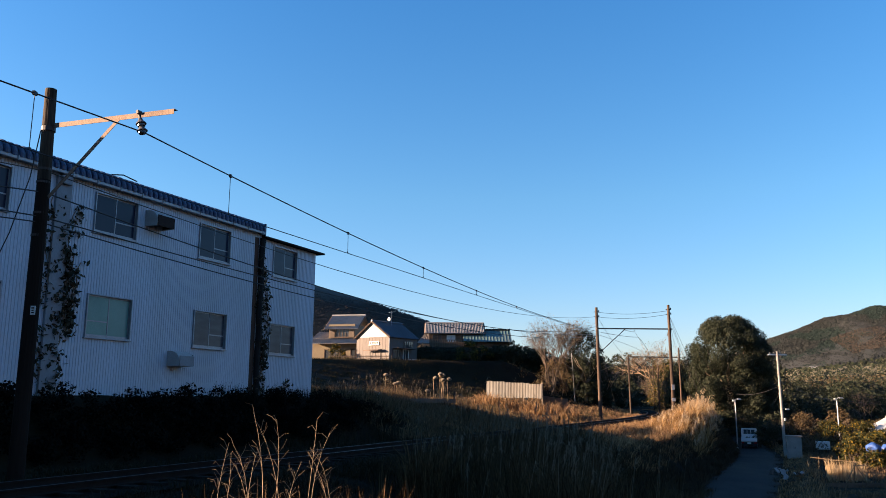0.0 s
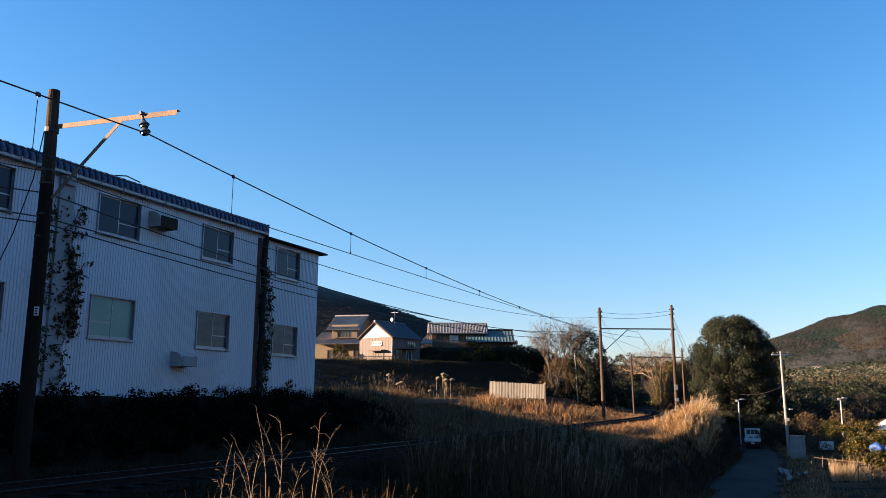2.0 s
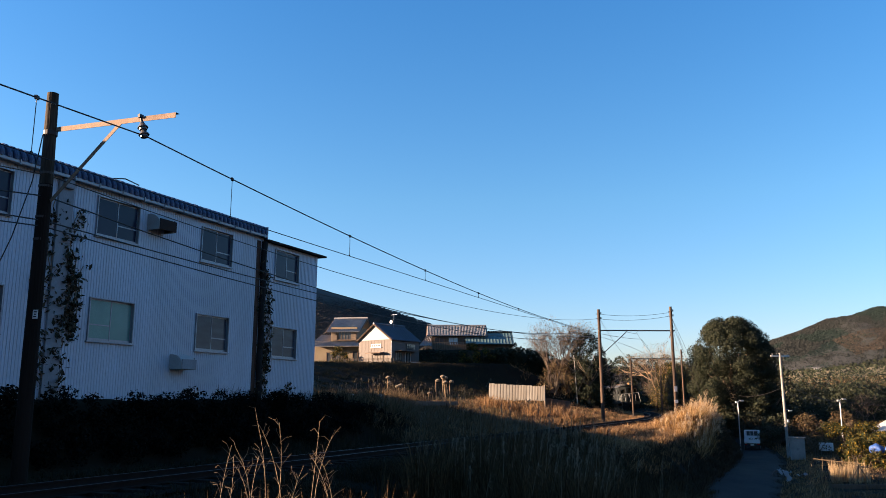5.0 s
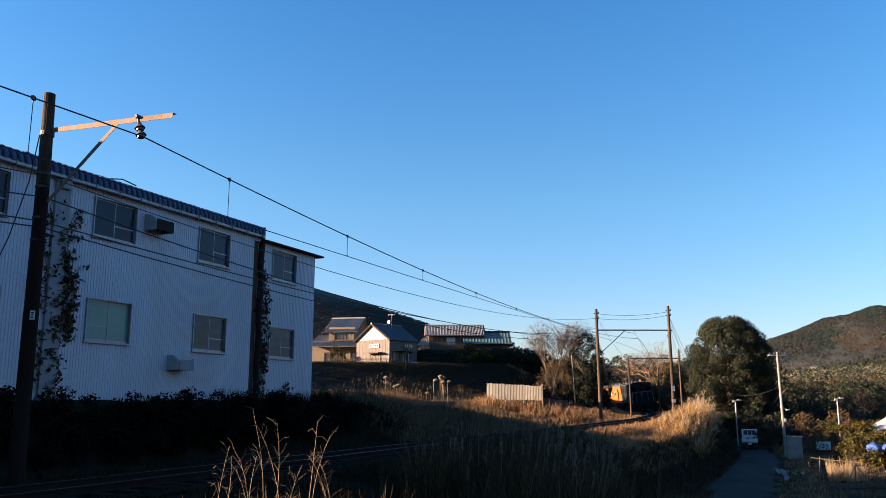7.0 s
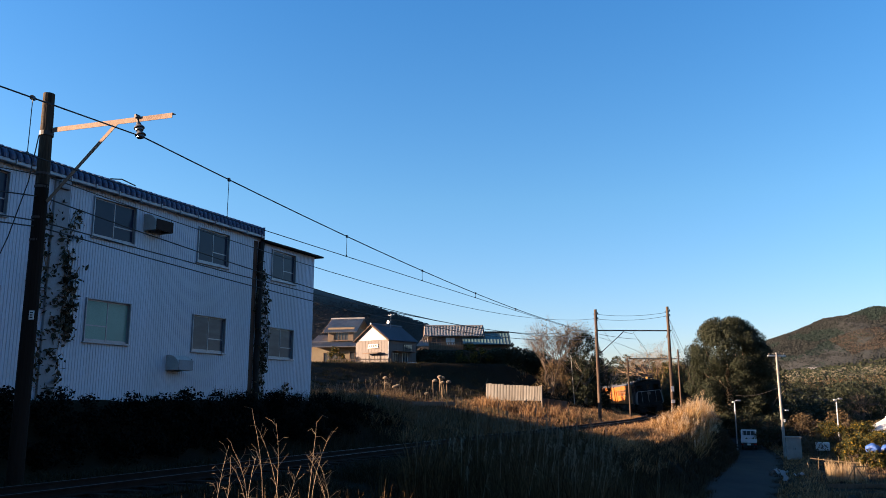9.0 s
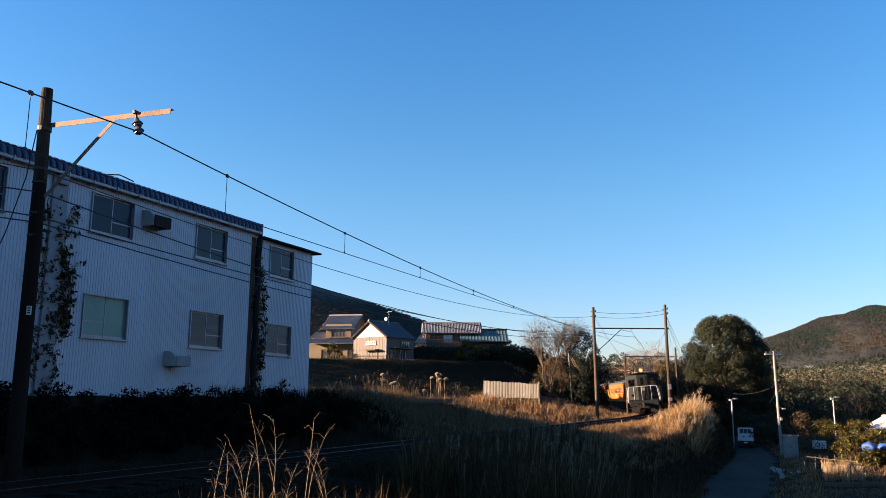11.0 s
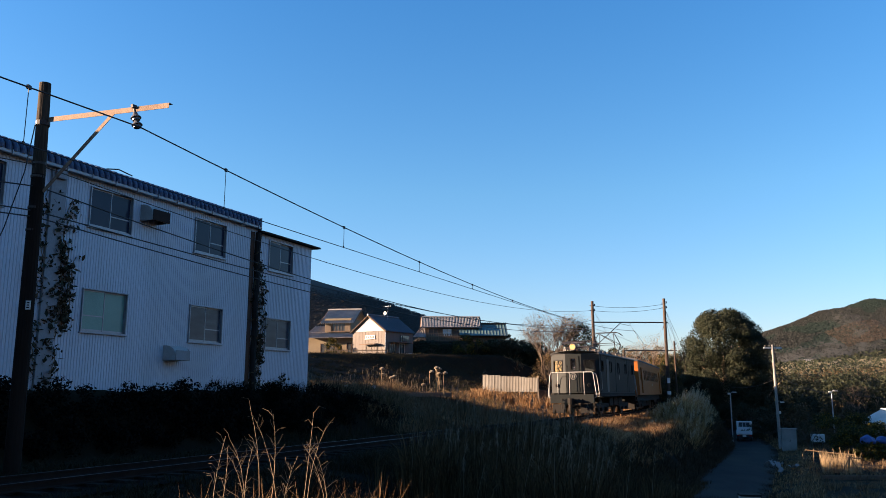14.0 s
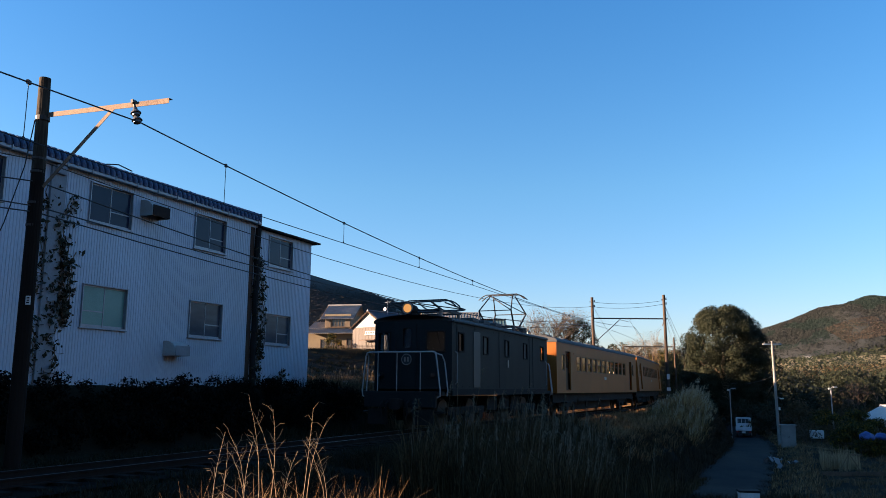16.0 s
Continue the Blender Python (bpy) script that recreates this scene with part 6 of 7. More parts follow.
def build_house_long():
    """Long tiled house on the bank with a tin-roofed annex."""
    h = thing("house", pose(-2.0, 105, 8.1), "long dark timber house with grey tiles on the bank", "house", group="village houses")
    part("wall", box(B(), 3.6, 3.2, 0.75, 6.6, 5.4, 1.9), M_DARKWOOD, h)
    gable_roof(h, 0.2, 7.0, 0.5, 5.9, 1.85, 3.15, 0.5, M_TILE, "x", 0.2, "grey tiled gable roof")
    for x in (1.3, 3.1, 5.0):
        house_window(h, pose(x, 0.48, 0.95), 1.2, 0.95, 2, M_BOARD, M_WHITE if x == 3.1 else None)
    part("lean_roof", tiled_slope(B(), (-1.3, -0.4, 0.3), (0.3, -0.4, 0.3), (0.3, 3.0, 2.0), (-0.2, 3.0, 2.0), 0.3), M_TILE, h)
    bal = part("balcony_rail", box(B(), 3.2, -0.35, 0.72, 5.6, 0.06, 0.06), M_BOARD, h, "pale wooden balcony rail")
    for k in range(19):
        part("baluster", box(B(), 0.45 + k * 0.305, -0.35, 0.25, 0.16, 0.03, 0.9), M_BOARD, bal)
    a = thing("annex", pose(2.9, 104.2, 8.45), "lean-to annex with blue-green tin roof", "outbuilding")
    part("wall", box(B(), 2.9, 2.6, -0.1, 5.6, 4.6, 1.0), M_DARKWOOD, a)
    roof = part("tin_roof", tiled_slope(B(), (-0.2, -0.5, 0.12), (6.0, -0.5, 0.12), (6.0, 2.5, 1.75), (-0.2, 2.5, 1.75), 0.4, 0.03), M_GREENROOF, a, "blue-green ribbed tin roof")
    part("back_slope", tiled_slope(B(), (6.0, 5.0, 0.4), (1.5, 5.0, 0.4), (1.5, 2.5, 2.0), (6.0, 2.5, 2.0), 0.3), M_TILE, a)
    part("gable_end", gable_wall(B(), 0.2, 4.9, -0.1, -0.2, 0.35, 1.7), M_DARKWOOD, a).matrix_basis = pose(5.8, 0, 0, 0, 0, 90)
    return h


build_house_gable()
build_house_tiled()
build_house_long()


def build_yard_fence():
    m = pose(-12.5, 93.4, 5.35, 0, 0, -8)
    f = thing("yard_fence", m, "low pale wooden yard fence on a stone edge", "fence")
    part("stone_edge", box(B(), 3.4, 0.3, -0.5, 7.0, 0.5, 1.1, bevel=0.03), M_CONCRETE, f)
    part("rail", box(B(), 3.4, 0, 0.72, 6.9, 0.05, 0.07), M_BOARD, f)
    part("rail", box(B(), 3.4, 0, 0.3, 6.9, 0.05, 0.07), M_BOARD, f)
    for k in range(24):
        part("picket", box(B(), 0.05 + k * 0.293, -0.04, 0.4, 0.06, 0.03, 0.85), M_BOARD, f)


build_yard_fence()


def build_sheet_fence():
    """White corrugated screen beside the line."""
    f = thing("sheet_fence", pose(3.66, 67.6, 0, 0, 0, -38) @ Matrix.Diagonal((1.62, 1.0, 1.0, 1)), "weathered white corrugated sheet fence in dry grass", "fence")
    for k in range(9):
        v, fc = [], []
        z0, z1 = 1.48 + random.uniform(-0.02, 0.02), 2.86 - 0.035 * k + random.uniform(-0.02, 0.02)
        corrugated(v, fc, k * 0.365, k * 0.365 + 0.36, z0, z1, -0.01 * (k % 2), 0.09, 0.02)
        from_arrays("sheet", v, fc, M_FENCE, f)
    for k in range(4):
        part("post", box(B(), 0.05 + k * 1.07, 0.06, 1.55, 0.07, 0.07, 2.3), M_BOARD, f)
    part("rail", box(B(), 1.63, 0.03, 2.4, 3.25, 0.04, 0.06), M_BOARD, f)
    g = thing("sheet_fence", pose(8.1, 66, 0, 0, 0, -16), "low dark board fence half hidden in grass", "fence")
    for k in range(4):
        v, fc = [], []
        corrugated(v, fc, k * 0.5, k * 0.5 + 0.48, 0.6, 1.65 - 0.06 * k, 0, 0.09, 0.02)
        from_arrays("sheet", v, fc, M_DARKWOOD, g)


M_FENCE = mat("white_tin", (0.12, 0.112, 0.10), (0.085, 0.078, 0.067), 2, 0.75, dirt=0.7, dirt_col=(0.065, 0.05, 0.035), stretch=(2, 2, 0.4), jitter=0.35)
build_sheet_fence()


def build_low_wall():
    w = thing("retaining_kerb", pose(-4.6, 36.5, 0, 0, 0, 66), "low dark timber kerb along the field edge", "kerb")
    part("kerb", box(B(), 6.5, 0, 1.3, 13, 0.25, 0.24, bevel=0.02), M_DARKWOOD, w)
    for x in (0.9, 3.6):
        part("marker_stone", box(B(), x, 0, 1.57, 0.16, 0.16, 0.34, bevel=0.02), M_WHITE, w)


build_low_wall()


# ---------- lane and garden ----------
def wood_pole(x, y, h, label, r=0.13, lean=(0, 0), material=M_POLELIGHT, name="utility_pole"):
    z = ground_h(x, y) - 0.3
    t = thing(name, pose(x, y, z), label, "utility pole", group="poles along the line")
    part("pole", rod(B(), (0, 0, 0), (lean[0], lean[1], h + 0.3), r, r * 0.72, 12), material, t)
    return t


def build_poles():
    t = wood_pole(27.3, 66, 8.3, "concrete utility pole with a steel crossarm", 0.125, (-0.12, 0), M_CONCRETE)
    part("crossarm", box(B(), -0.12, 0, 8.35, 1.5, 0.08, 0.11), M_WHITE, t)
    for k in (-0.6, -0.25, 0.3, 0.62):
        part("insulator", disc(B(), (k - 0.12, 0, 8.47), 0.05, 0.16, n=8), M_PORCELAIN, t)
    lamp = part("pole_lamp", box(B(), 0.35, -0.1, 4.0, 0.3, 0.14, 0.1, bevel=0.03), M_WHITE, t, "small white street lamp")
    part("lamp_arm", tube(B(), [(0, 0, 4.0), (0.1, -0.05, 4.12), (0.25, -0.1, 4.06)], 0.02, 5), M_ALU, lamp)
    part("meter_box", box(B(), 0.1, -0.15, 3.2, 0.12, 0.1, 0.22), M_WHITE, t)
    for x, y, h in ((34.6, 72, 4.7), (27.1, 76, 4.75)):
        z = ground_h(x, y) - 0.2
        t = thing("street_lamp", pose(x, y, z), "slim grey steel street lamp with white head", "street lamp", group="street lamps")
        part("pole", rod(B(), (0, 0, 0), (0, 0, h), 0.06, 0.045, 10), M_ALU, t)
        part("arm", tube(B(), [(0, 0, h - 0.05), (0.12, 0, h + 0.08), (0.3, 0, h + 0.12)], 0.025, 6), M_ALU, t)
        hd = part("head", box(B(), 0.36, 0, h + 0.1, 0.34, 0.16, 0.09, bevel=0.03), M_ALU, t)
        part("diffuser", box(B(), 0.42, 0, h + 0.04, 0.32, 0.14, 0.03), M_WHITE, hd)
        part("control_box", box(B(), -0.14, 0, h - 0.05, 0.2, 0.12, 0.16, bevel=0.02), M_WHITE, t)
    # slim poles round the portals
    wood_pole(31.0, 120, 7.0, "slim wooden pole in the thicket", 0.1)
    wood_pole(30.6, 100, 6.3, "slim leaning wooden pole in the thicket", 0.11, (-0.45, 0))
    wood_pole(14.9, 92.0, 5.4, "pale leaning pole on the bank", 0.065, (-0.3, 0), M_CONCRETE)
    wood_pole(25.9, 98, 5.9, "slim wooden pole beside the curve", 0.09)
    wood_pole(20.2, 118, 3.2, "short pale pole on the far bank", 0.09)
    for a, b in (((18.8, 67, 8.4), (23.8, 71, -0.6)), ((18.8, 67, 7.9), (22.6, 69.5, -0.4)), ((12.75, 67, 6.0), (9.9, 64.5, 1.0)), ((12.75, 67, 7.0), (15.2, 71.5, 0.3))):
        cable(along(a, b, 0.02, 4), 0.012, "guy_wire", "taut steel guy wire of a railway pole")
    cable(along((27.2, 66, 2.6), (27.3, 76, 2.0), 0.3), 0.012)
    cable(along((27.3, 66, 2.9), (34.8, 72, 1.4), 0.25), 0.012)
    cable(along((27.7, 66, 2.0), (58, 78, 0.4), 0.4), 0.012)
    cable(along((18.8, 67, 8.5), (30.2, 100, 6.2), 0.5), 0.014)
    cable(along((18.8, 67, 8.0), (24.85, 86, 6.4), 0.3), 0.014)
    cable(along((12.75, 67, 8.4), (19.45, 86, 5.7), 0.3), 0.014)


build_poles()

M_TRUCK = mat("truck_white", (0.62, 0.63, 0.64), (0.56, 0.57, 0.58), 2, 0.35, dirt=0.2, dirt_col=(0.4, 0.37, 0.33))
M_RUBBER = mat("tyre_rubber", (0.018, 0.018, 0.018), None, 4, 0.85)
M_REDLAMP = mat("tail_lamp_red", (0.35, 0.02, 0.015), None, 4, 0.25)


def build_truck():
    """Small white pickup seen from behind; local -y is its tail."""
    p = track_at(58.0, 9.0)
    z = ground_h(p.x, p.y) + 0.06
    t = thing("kei_truck", pose(p.x, p.y, z, 0, 0, -21), "small white pickup truck parked on the lane", "truck")
    part("cab", box(B(), 0, 2.55, 1.12, 1.42, 1.15, 1.3, bevel=0.09), M_TRUCK, t)
    rw = part("rear_window", box(B(), 0, 1.965, 1.47, 1.1, 0.02, 0.42), M_HOUSEGLASS, t)
    bm = B()
    for k in range(4):
        box(bm, -0.5 + k * 0.333, 1.93, 1.47, 0.035, 0.03, 0.5)
    box(bm, 0, 1.93, 1.73, 1.2, 0.04, 0.04)
    part("guard_bars", bm, M_TRUCK, t, "white guard frame behind the cab")
    part("bed", box(B(), 0, 0.9, 0.66, 1.4, 1.95, 0.08), M_TRUCK, t)
    part("tailgate", box(B(), 0, -0.1, 0.82, 1.4, 0.05, 0.32, bevel=0.012), M_TRUCK, t)
    for sx in (-1, 1):
        part("side_board", box(B(), sx * 0.69, 0.9, 0.82, 0.04, 1.95, 0.32, bevel=0.01), M_TRUCK, t)
        part("tail_lamp", box(B(), sx * 0.55, -0.15, 0.52, 0.22, 0.05, 0.1, bevel=0.01), M_REDLAMP, t, "red tail lamp")
        part("mirror", box(B(), sx * 0.78, 2.9, 1.25, 0.1, 0.08, 0.2, bevel=0.02), M_RUBBER, t)
        for yy in (0.4, 2.4):
            w = part("wheel", disc(B(), (sx * 0.6, yy, 0.27), 0.27, 0.15, "X", 20), M_RUBBER, t)
            part("rim", disc(B(), (sx * 0.68, yy, 0.27), 0.16, 0.02, "X", 16), M_ALU, w)
    part("bumper", box(B(), 0, -0.12, 0.38, 1.3, 0.08, 0.1, bevel=0.015), M_RUBBER, t)
    part("licence_plate", box(B(), 0, -0.17, 0.5, 0.33, 0.02, 0.16), M_WHITE, t, "pale plate with plain bars")
    part("chassis", box(B(), 0, 1.3, 0.42, 1.1, 2.8, 0.2), M_RUBBER, t)
    return t


build_truck()


def build_garden():
    # store cupboard beside the lane
    s = thing("garden_cupboard", pose(26.0, 61.2, ground_h(26.0, 61.2) - 0.05, 0, 0, -18), "tall grey metal cupboard beside the lane", "cupboard")
    part("carcass", box(B(), 0, 0, 0.85, 0.98, 0.7, 1.6, bevel=0.015), M_CONCRETE, s)
    for k in (-1, 1):
        d = part("door", box(B(), k * 0.24, -0.36, 0.85, 0.46, 0.03, 1.5, bevel=0.008), M_CONCRETE, s)
        part("handle", box(B(), k * 0.05, -0.39, 0.85, 0.02, 0.03, 0.14), M_STEEL, d)
    part("top", box(B(), 0, 0, 1.69, 1.12, 0.84, 0.06, bevel=0.01), M_CONCRETE, s)
    b = thing("white_box", pose(29.5, 64.2, ground_h(29.5, 64.2), 0, 0, -15), "white metal box among the shrubs", "box")
    part("case", box(B(), 0, 0, 0.75, 0.95, 0.5, 0.6, bevel=0.02), M_WHITE, b)
    for k in (-0.35, 0.35):
        part("leg", box(B(), k, 0, 0.23, 0.08, 0.4, 0.46), M_STEEL, b)
    # citrus shrubs and reeds
    r = random.Random(9)
    for x, y, w, h in ((30.6, 60.5, 2.8, 2.2), (32.6, 62, 2.8, 2.3), (28.9, 57.8, 2.4, 2.0), (26.6, 53.6, 2.4, 1.9), (28.2, 55, 2.6, 2.1), (29.8, 56.4, 2.6, 2.2), (25.6, 51.6, 1.8, 1.4)):
        bush(x, y, w, h, int(x * 10), 2600, 0.07, "citrus shrub with yellow fruit in low sun", M_CITRUS)
    for x, y, w, h in ((34.3, 71, 2.8, 2.6), (36.0, 72, 3.0, 2.9), (37.8, 73.4, 2.8, 2.7), (35.2, 75, 3.0, 2.9), (33.0, 70, 2.2, 2.0)):
        bush(x, y, w, h, int(x * 10), 2400, 0.08, "yellow-leaved shrub in low sun", M_CITRUS)
    for x, y, w, h in ((28.4, 63.4, 1.8, 2.3), (29.3, 65.4, 2.0, 1.8), (31.2, 66, 2.2, 1.6)):
        bush(x, y, w, h, int(x * 10), 700, 0.06, "leafless tangled brown shrub", M_BUSH)
    for i in range(12):
        x, y = 30.5 + i * 1.5, 80 + r.uniform(-1, 1) + i * 0.3
        bush(x, y, 2.2, r.uniform(1.4, 2.3), 300 + i, 900, 0.09, "dark clipped hedge shrub across the lane", M_EVERGREEN if i % 3 else M_BUSH)
    # bamboo frame
    f = thing("bamboo_rail", pose(20.5, 44.6, ground_h(20.5, 44.6)), "rough bamboo rail with leaning canes", "garden frame")
    part("rail", tube(B(), [(-0.6, 0.3, 1.0), (0.5, 0, 0.88), (1.7, -0.4, 0.8)], 0.028, 6), M_STRAW, f)
    for k in range(7):
        x = -0.6 + k * 0.36
        part("cane", rod(B(), (x, 0.3 - 0.2 * k * 0.44, -0.1), (x + r.uniform(-0.2, 0.2), 0.3 - 0.2 * k * 0.44, r.uniform(0.6, 1.25)), 0.014, n=6), M_STRAW, f)
    t = thing("cane_tripod", pose(19.9, 40.2, ground_h(19.9, 40.2)), "tripod of pale garden canes", "garden frame")
    for a, b in (((-0.55, 0, -0.05), (0.1, 0, 1.05)), ((0.65, -0.1, -0.05), (0.0, 0, 1.1)), ((0.1, 0.4, -0.05), (0.05, 0, 1.0)), ((-0.05, 0, 0.95), (0.65, 0.1, 0.92))):
        part("cane", rod(B(), a, b, 0.025, n=6), M_STRAW, t)
    # boards that hold the bed, tarpaulins, litter
    e = thing("bed_edging", pose(18.2, 39.4, ground_h(20.5, 39.4) - 0.1, 0, 0, 2), "old brown boards edging a garden bed", "edging")
    for k in range(4):
        part("board", box(B(), 0.9 + k * 1.85, 0, 0.12, 1.82, 0.05, 0.36, bevel=0.008), M_DARKWOOD, e)
    for x, y, w, sd2 in ((26.1, 50.2, 0.85, 1), (27.3, 50.8, 0.7, 2)):
        bm = B()
        bmesh.ops.create_icosphere(bm, subdivisions=3, radius=w / 2)
        for v in bm.verts:
            v.co *= 1 + 0.25 * noise.noise(v.co * 3.5 + Vector((sd2, 0, 0)))
            v.co.z = max(-0.2, v.co.z * 0.75)
        ob = tagged(part("tarpaulin", bm, M_TARP), "crumpled blue tarpaulin over a heap", "tarpaulin", group="tarpaulins")
        ob.matrix_basis = pose(x, y, ground_h(x, y) + 1.2)
        bush(x, y, 1.7, 1.3, 600 + sd2, 1500, 0.07, "dark citrus shrub under a tarpaulin", M_CITRUS)
    for i in range(7):
        x, y = 18.7 + r.uniform(-0.7, 0.7) + i * 0.25, 45.0 + i * 0.9 + r.uniform(-0.4, 0.4)
        bm = B()
        bmesh.ops.create_grid(bm, x_segments=6, y_segments=6, size=r.uniform(0.12, 0.28))
        for v in bm.verts:
            v.co.z = 0.12 + 0.3 * noise.noise(v.co * 4 + Vector((i * 3, 0, 0)))
        bmesh.ops.solidify(bm, geom=bm.faces[:], thickness=0.01)
        ob = tagged(part("plastic_sheet", bm, M_LITTER), "crumpled white plastic sheet on the verge", "litter", group="litter")
        ob.matrix_basis = pose(x, y, ground_h(x, y) + 0.02, 0, 0, r.uniform(0, 90))
    # white post box by the lane, low in view
    c = thing("roadside_cabinet", pose(7.6, 20.4, ground_h(7.6, 20.4), 0, 0, -10), "white roadside cabinet with dark cap", "cabinet")
    hh = -0.97 - ground_h(7.6, 20.4)
    part("case", box(B(), 0, 0, hh / 2 - 0.02, 0.46, 0.35, hh, bevel=0.02), M_WHITE, c)
    part("cap", box(B(), 0, 0, hh + 0.0, 0.5, 0.39, 0.05, bevel=0.01), M_BLACK, c)
    # white house at the edge of the garden
    h = thing("house", pose(39.2, 70.6, -3.3, 0, 0, 10), "small white garden house with pale roof", "house")
    part("wall", box(B(), 2.2, 2.0, 1.1, 4.4, 4.0, 2.4), M_WHITE, h)
    gable_roof(h, 0, 4.4, 0, 4.0, 2.3, 3.3, 0.3, M_WHITE, "y", 0.3, "pale tin roof")
    part("door", box(B(), 1.0, -0.03, 0.95, 0.8, 0.05, 1.9), M_HOUSEGLASS, h)
    # far white houses on the slope
    for x, y, z in ((132, 290, 11.3),):
        h = thing("house", pose(x, y, z), "distant pale house on the sunny slope", "house", group="distant houses")
        part("wall", box(B(), 0, 0, 0.4, 2.6, 3.0, 1.9), M_WHITE, h)
        gable_roof(h, -1.3, 1.3, -1.5, 1.5, 1.3, 1.9, 0.2, M_TILE, "x", 0.6)


M_LITTER = mat("dull_plastic", (0.22, 0.225, 0.23), (0.15, 0.15, 0.15), 4, 0.6, bump=0.3, dirt=0.5)
M_TARP = mat("blue_tarpaulin", (0.02, 0.075, 0.26), (0.015, 0.05, 0.19), 3, 0.6, bump=0.3)
build_garden()


# ---------- details of the factory ----------
def hood(parent, x, z, w, h, d, label):
    bm = B()
    n = 8
    prev = None
    for k in range(n + 1):
        a = k / n * math.pi / 2
        y, zz = -d * math.sin(a) ** 0.8, z + h * (0.35 + 0.65 * math.cos(a))
        row = [bm.verts.new((x, y, zz)), bm.verts.new((x + w, y, zz))]
        if prev:
            bm.faces.new((prev[0], prev[1], row[1], row[0]))
        prev = row
    low = [bm.verts.new((x, -d, z)), bm.verts.new((x + w, -d, z))]
    bm.faces.new((prev[0], prev[1], low[1], low[0]))
    for sx in (0, w):
        vs = [v for v in bm.verts if abs(v.co.x - x - sx) < 1e-5]
        vs = sorted(vs, key=lambda v: -v.co.z) + [bm.verts.new((x + sx, 0, z))]
        bm.faces.new(vs)
    ob = part("vent_hood", bm, M_HOOD, parent, label)
    # flat dark panel painted as the shade inside the open mouth
    part("vent_opening", box(B(), x + w + 0.004, -d * 0.48, z + h * 0.42, 0.02, d * 0.8, h * 0.7, bevel=0.008), M_DARKSLOT, ob, "dark panel standing for the shaded open mouth")
    part("front_grille", box(B(), x + w / 2 + 0.01, -d - 0.012, z + h * 0.34, w * 0.98, 0.025, h * 0.66, bevel=0.01), M_HOODMOUTH if z > 5 else M_CHASE, ob, "dark brown front panel" if z > 5 else "")
    return ob


M_CHASE = mat("grey_cover", (0.26, 0.27, 0.29), (0.20, 0.21, 0.225), 2, 0.6, dirt=0.5, dirt_col=(0.12, 0.11, 0.10), stretch=(1, 1, 0.3))
M_HOODMOUTH = mat("dark_brown_mouth", (0.022, 0.014, 0.012), (0.035, 0.02, 0.015), 4, 0.8, spec=0.2)
M_HOOD = mat("beige_vent", (0.42, 0.42, 0.40), (0.34, 0.34, 0.32), 3, 0.5, dirt=0.3)


def vine(parent, x0, x1, z0, z1, seed, n, spread):
    r = random.Random(seed)
    bm = B()
    cs, rs = [], []
    for k in range(5):
        x = r.uniform(x0, x1)
        pts, z = [], z0
        while z < z1 - r.uniform(0, 0.8):
            pts.append((x, -0.04 - 0.05 * r.random(), z))
            if r.random() < 0.8:
                cs.append((x + r.uniform(-spread, spread), -0.08, z)), rs.append(r.uniform(0.1, 0.22))
            x = min(max(x + r.uniform(-0.12, 0.12), x0 - 0.2), x1 + 0.2)
            z += 0.22
        if len(pts) > 1:
            tube(bm, pts, 0.014, 5)
    v = part("vine_stem", bm, M_BARK, parent, "dead climbing vine stems")
    tagged(leaves("vine_leaf", cs, rs, n, 0.08, M_IVY, v, 1.1, 0.1), kind="stuff")


def factory_details():
    hood(FAC, 1.95, 6.7, 0.75, 0.52, 0.5, "beige vent hood")
    hood(FAC, 3.32, 2.42, 0.68, 0.48, 0.5, "beige vent hood")
    part("pipe_chase", box(B(), -1.2, -0.055, 4.4, 0.5, 0.09, 6.2, bevel=0.01), M_CHASE, FAC, "flat grey cover over the rain pipe")
    part("pipe_head", box(B(), -1.2, -0.1, 7.38, 0.34, 0.2, 0.26, bevel=0.04), M_CHASE, FAC)
    part("rust_strip", box(B(), 7.66, -0.005, 4.45, 0.22, 0.03, 5.9), M_RUST, FAC, "rust-stained dark metal strip")
    bm = B()
    pts = [(7.9 + 0.03 * math.sin(k * 1.7), -0.08, 1.4 + k * 0.5) for k in range(13)]
    tube(bm, pts, 0.12, 9)
    part("corner_duct", bm, M_BLACK, FAC, "black rotten duct")
    vine(FAC, 8.0, 8.3, 1.5, 7.2, 4, 800, 0.1)
    vine(FAC, -1.6, -0.75, 1.4, 7.2, 5, 900, 0.26)
    vine(FAC, -0.75, -0.4, 3.2, 5.8, 9, 330, 0.2)
    vine(FAC, 9.6, 9.7, 1.5, 2.6, 6, 60, 0.1)
    bm = B()
    disc(bm, (-2.9, 1.3, 8.3), 0.2, 0.6, n=16)
    v = part("roof_vent", bm, M_WHITE, FAC, "white round roof ventilator")
    part("cap", disc(B(), (-2.9, 1.3, 8.68), 0.34, 0.24, n=16, r2=0.26), M_WHITE, v)
    bm = B()
    tube(bm, [(0.3, -0.2, 7.93), (0.8, -0.14, 8.05), (1.4, -0.1, 8.0)], 0.02, 5)
    part("roof_cable", bm, M_WIRE, FAC)


factory_details()


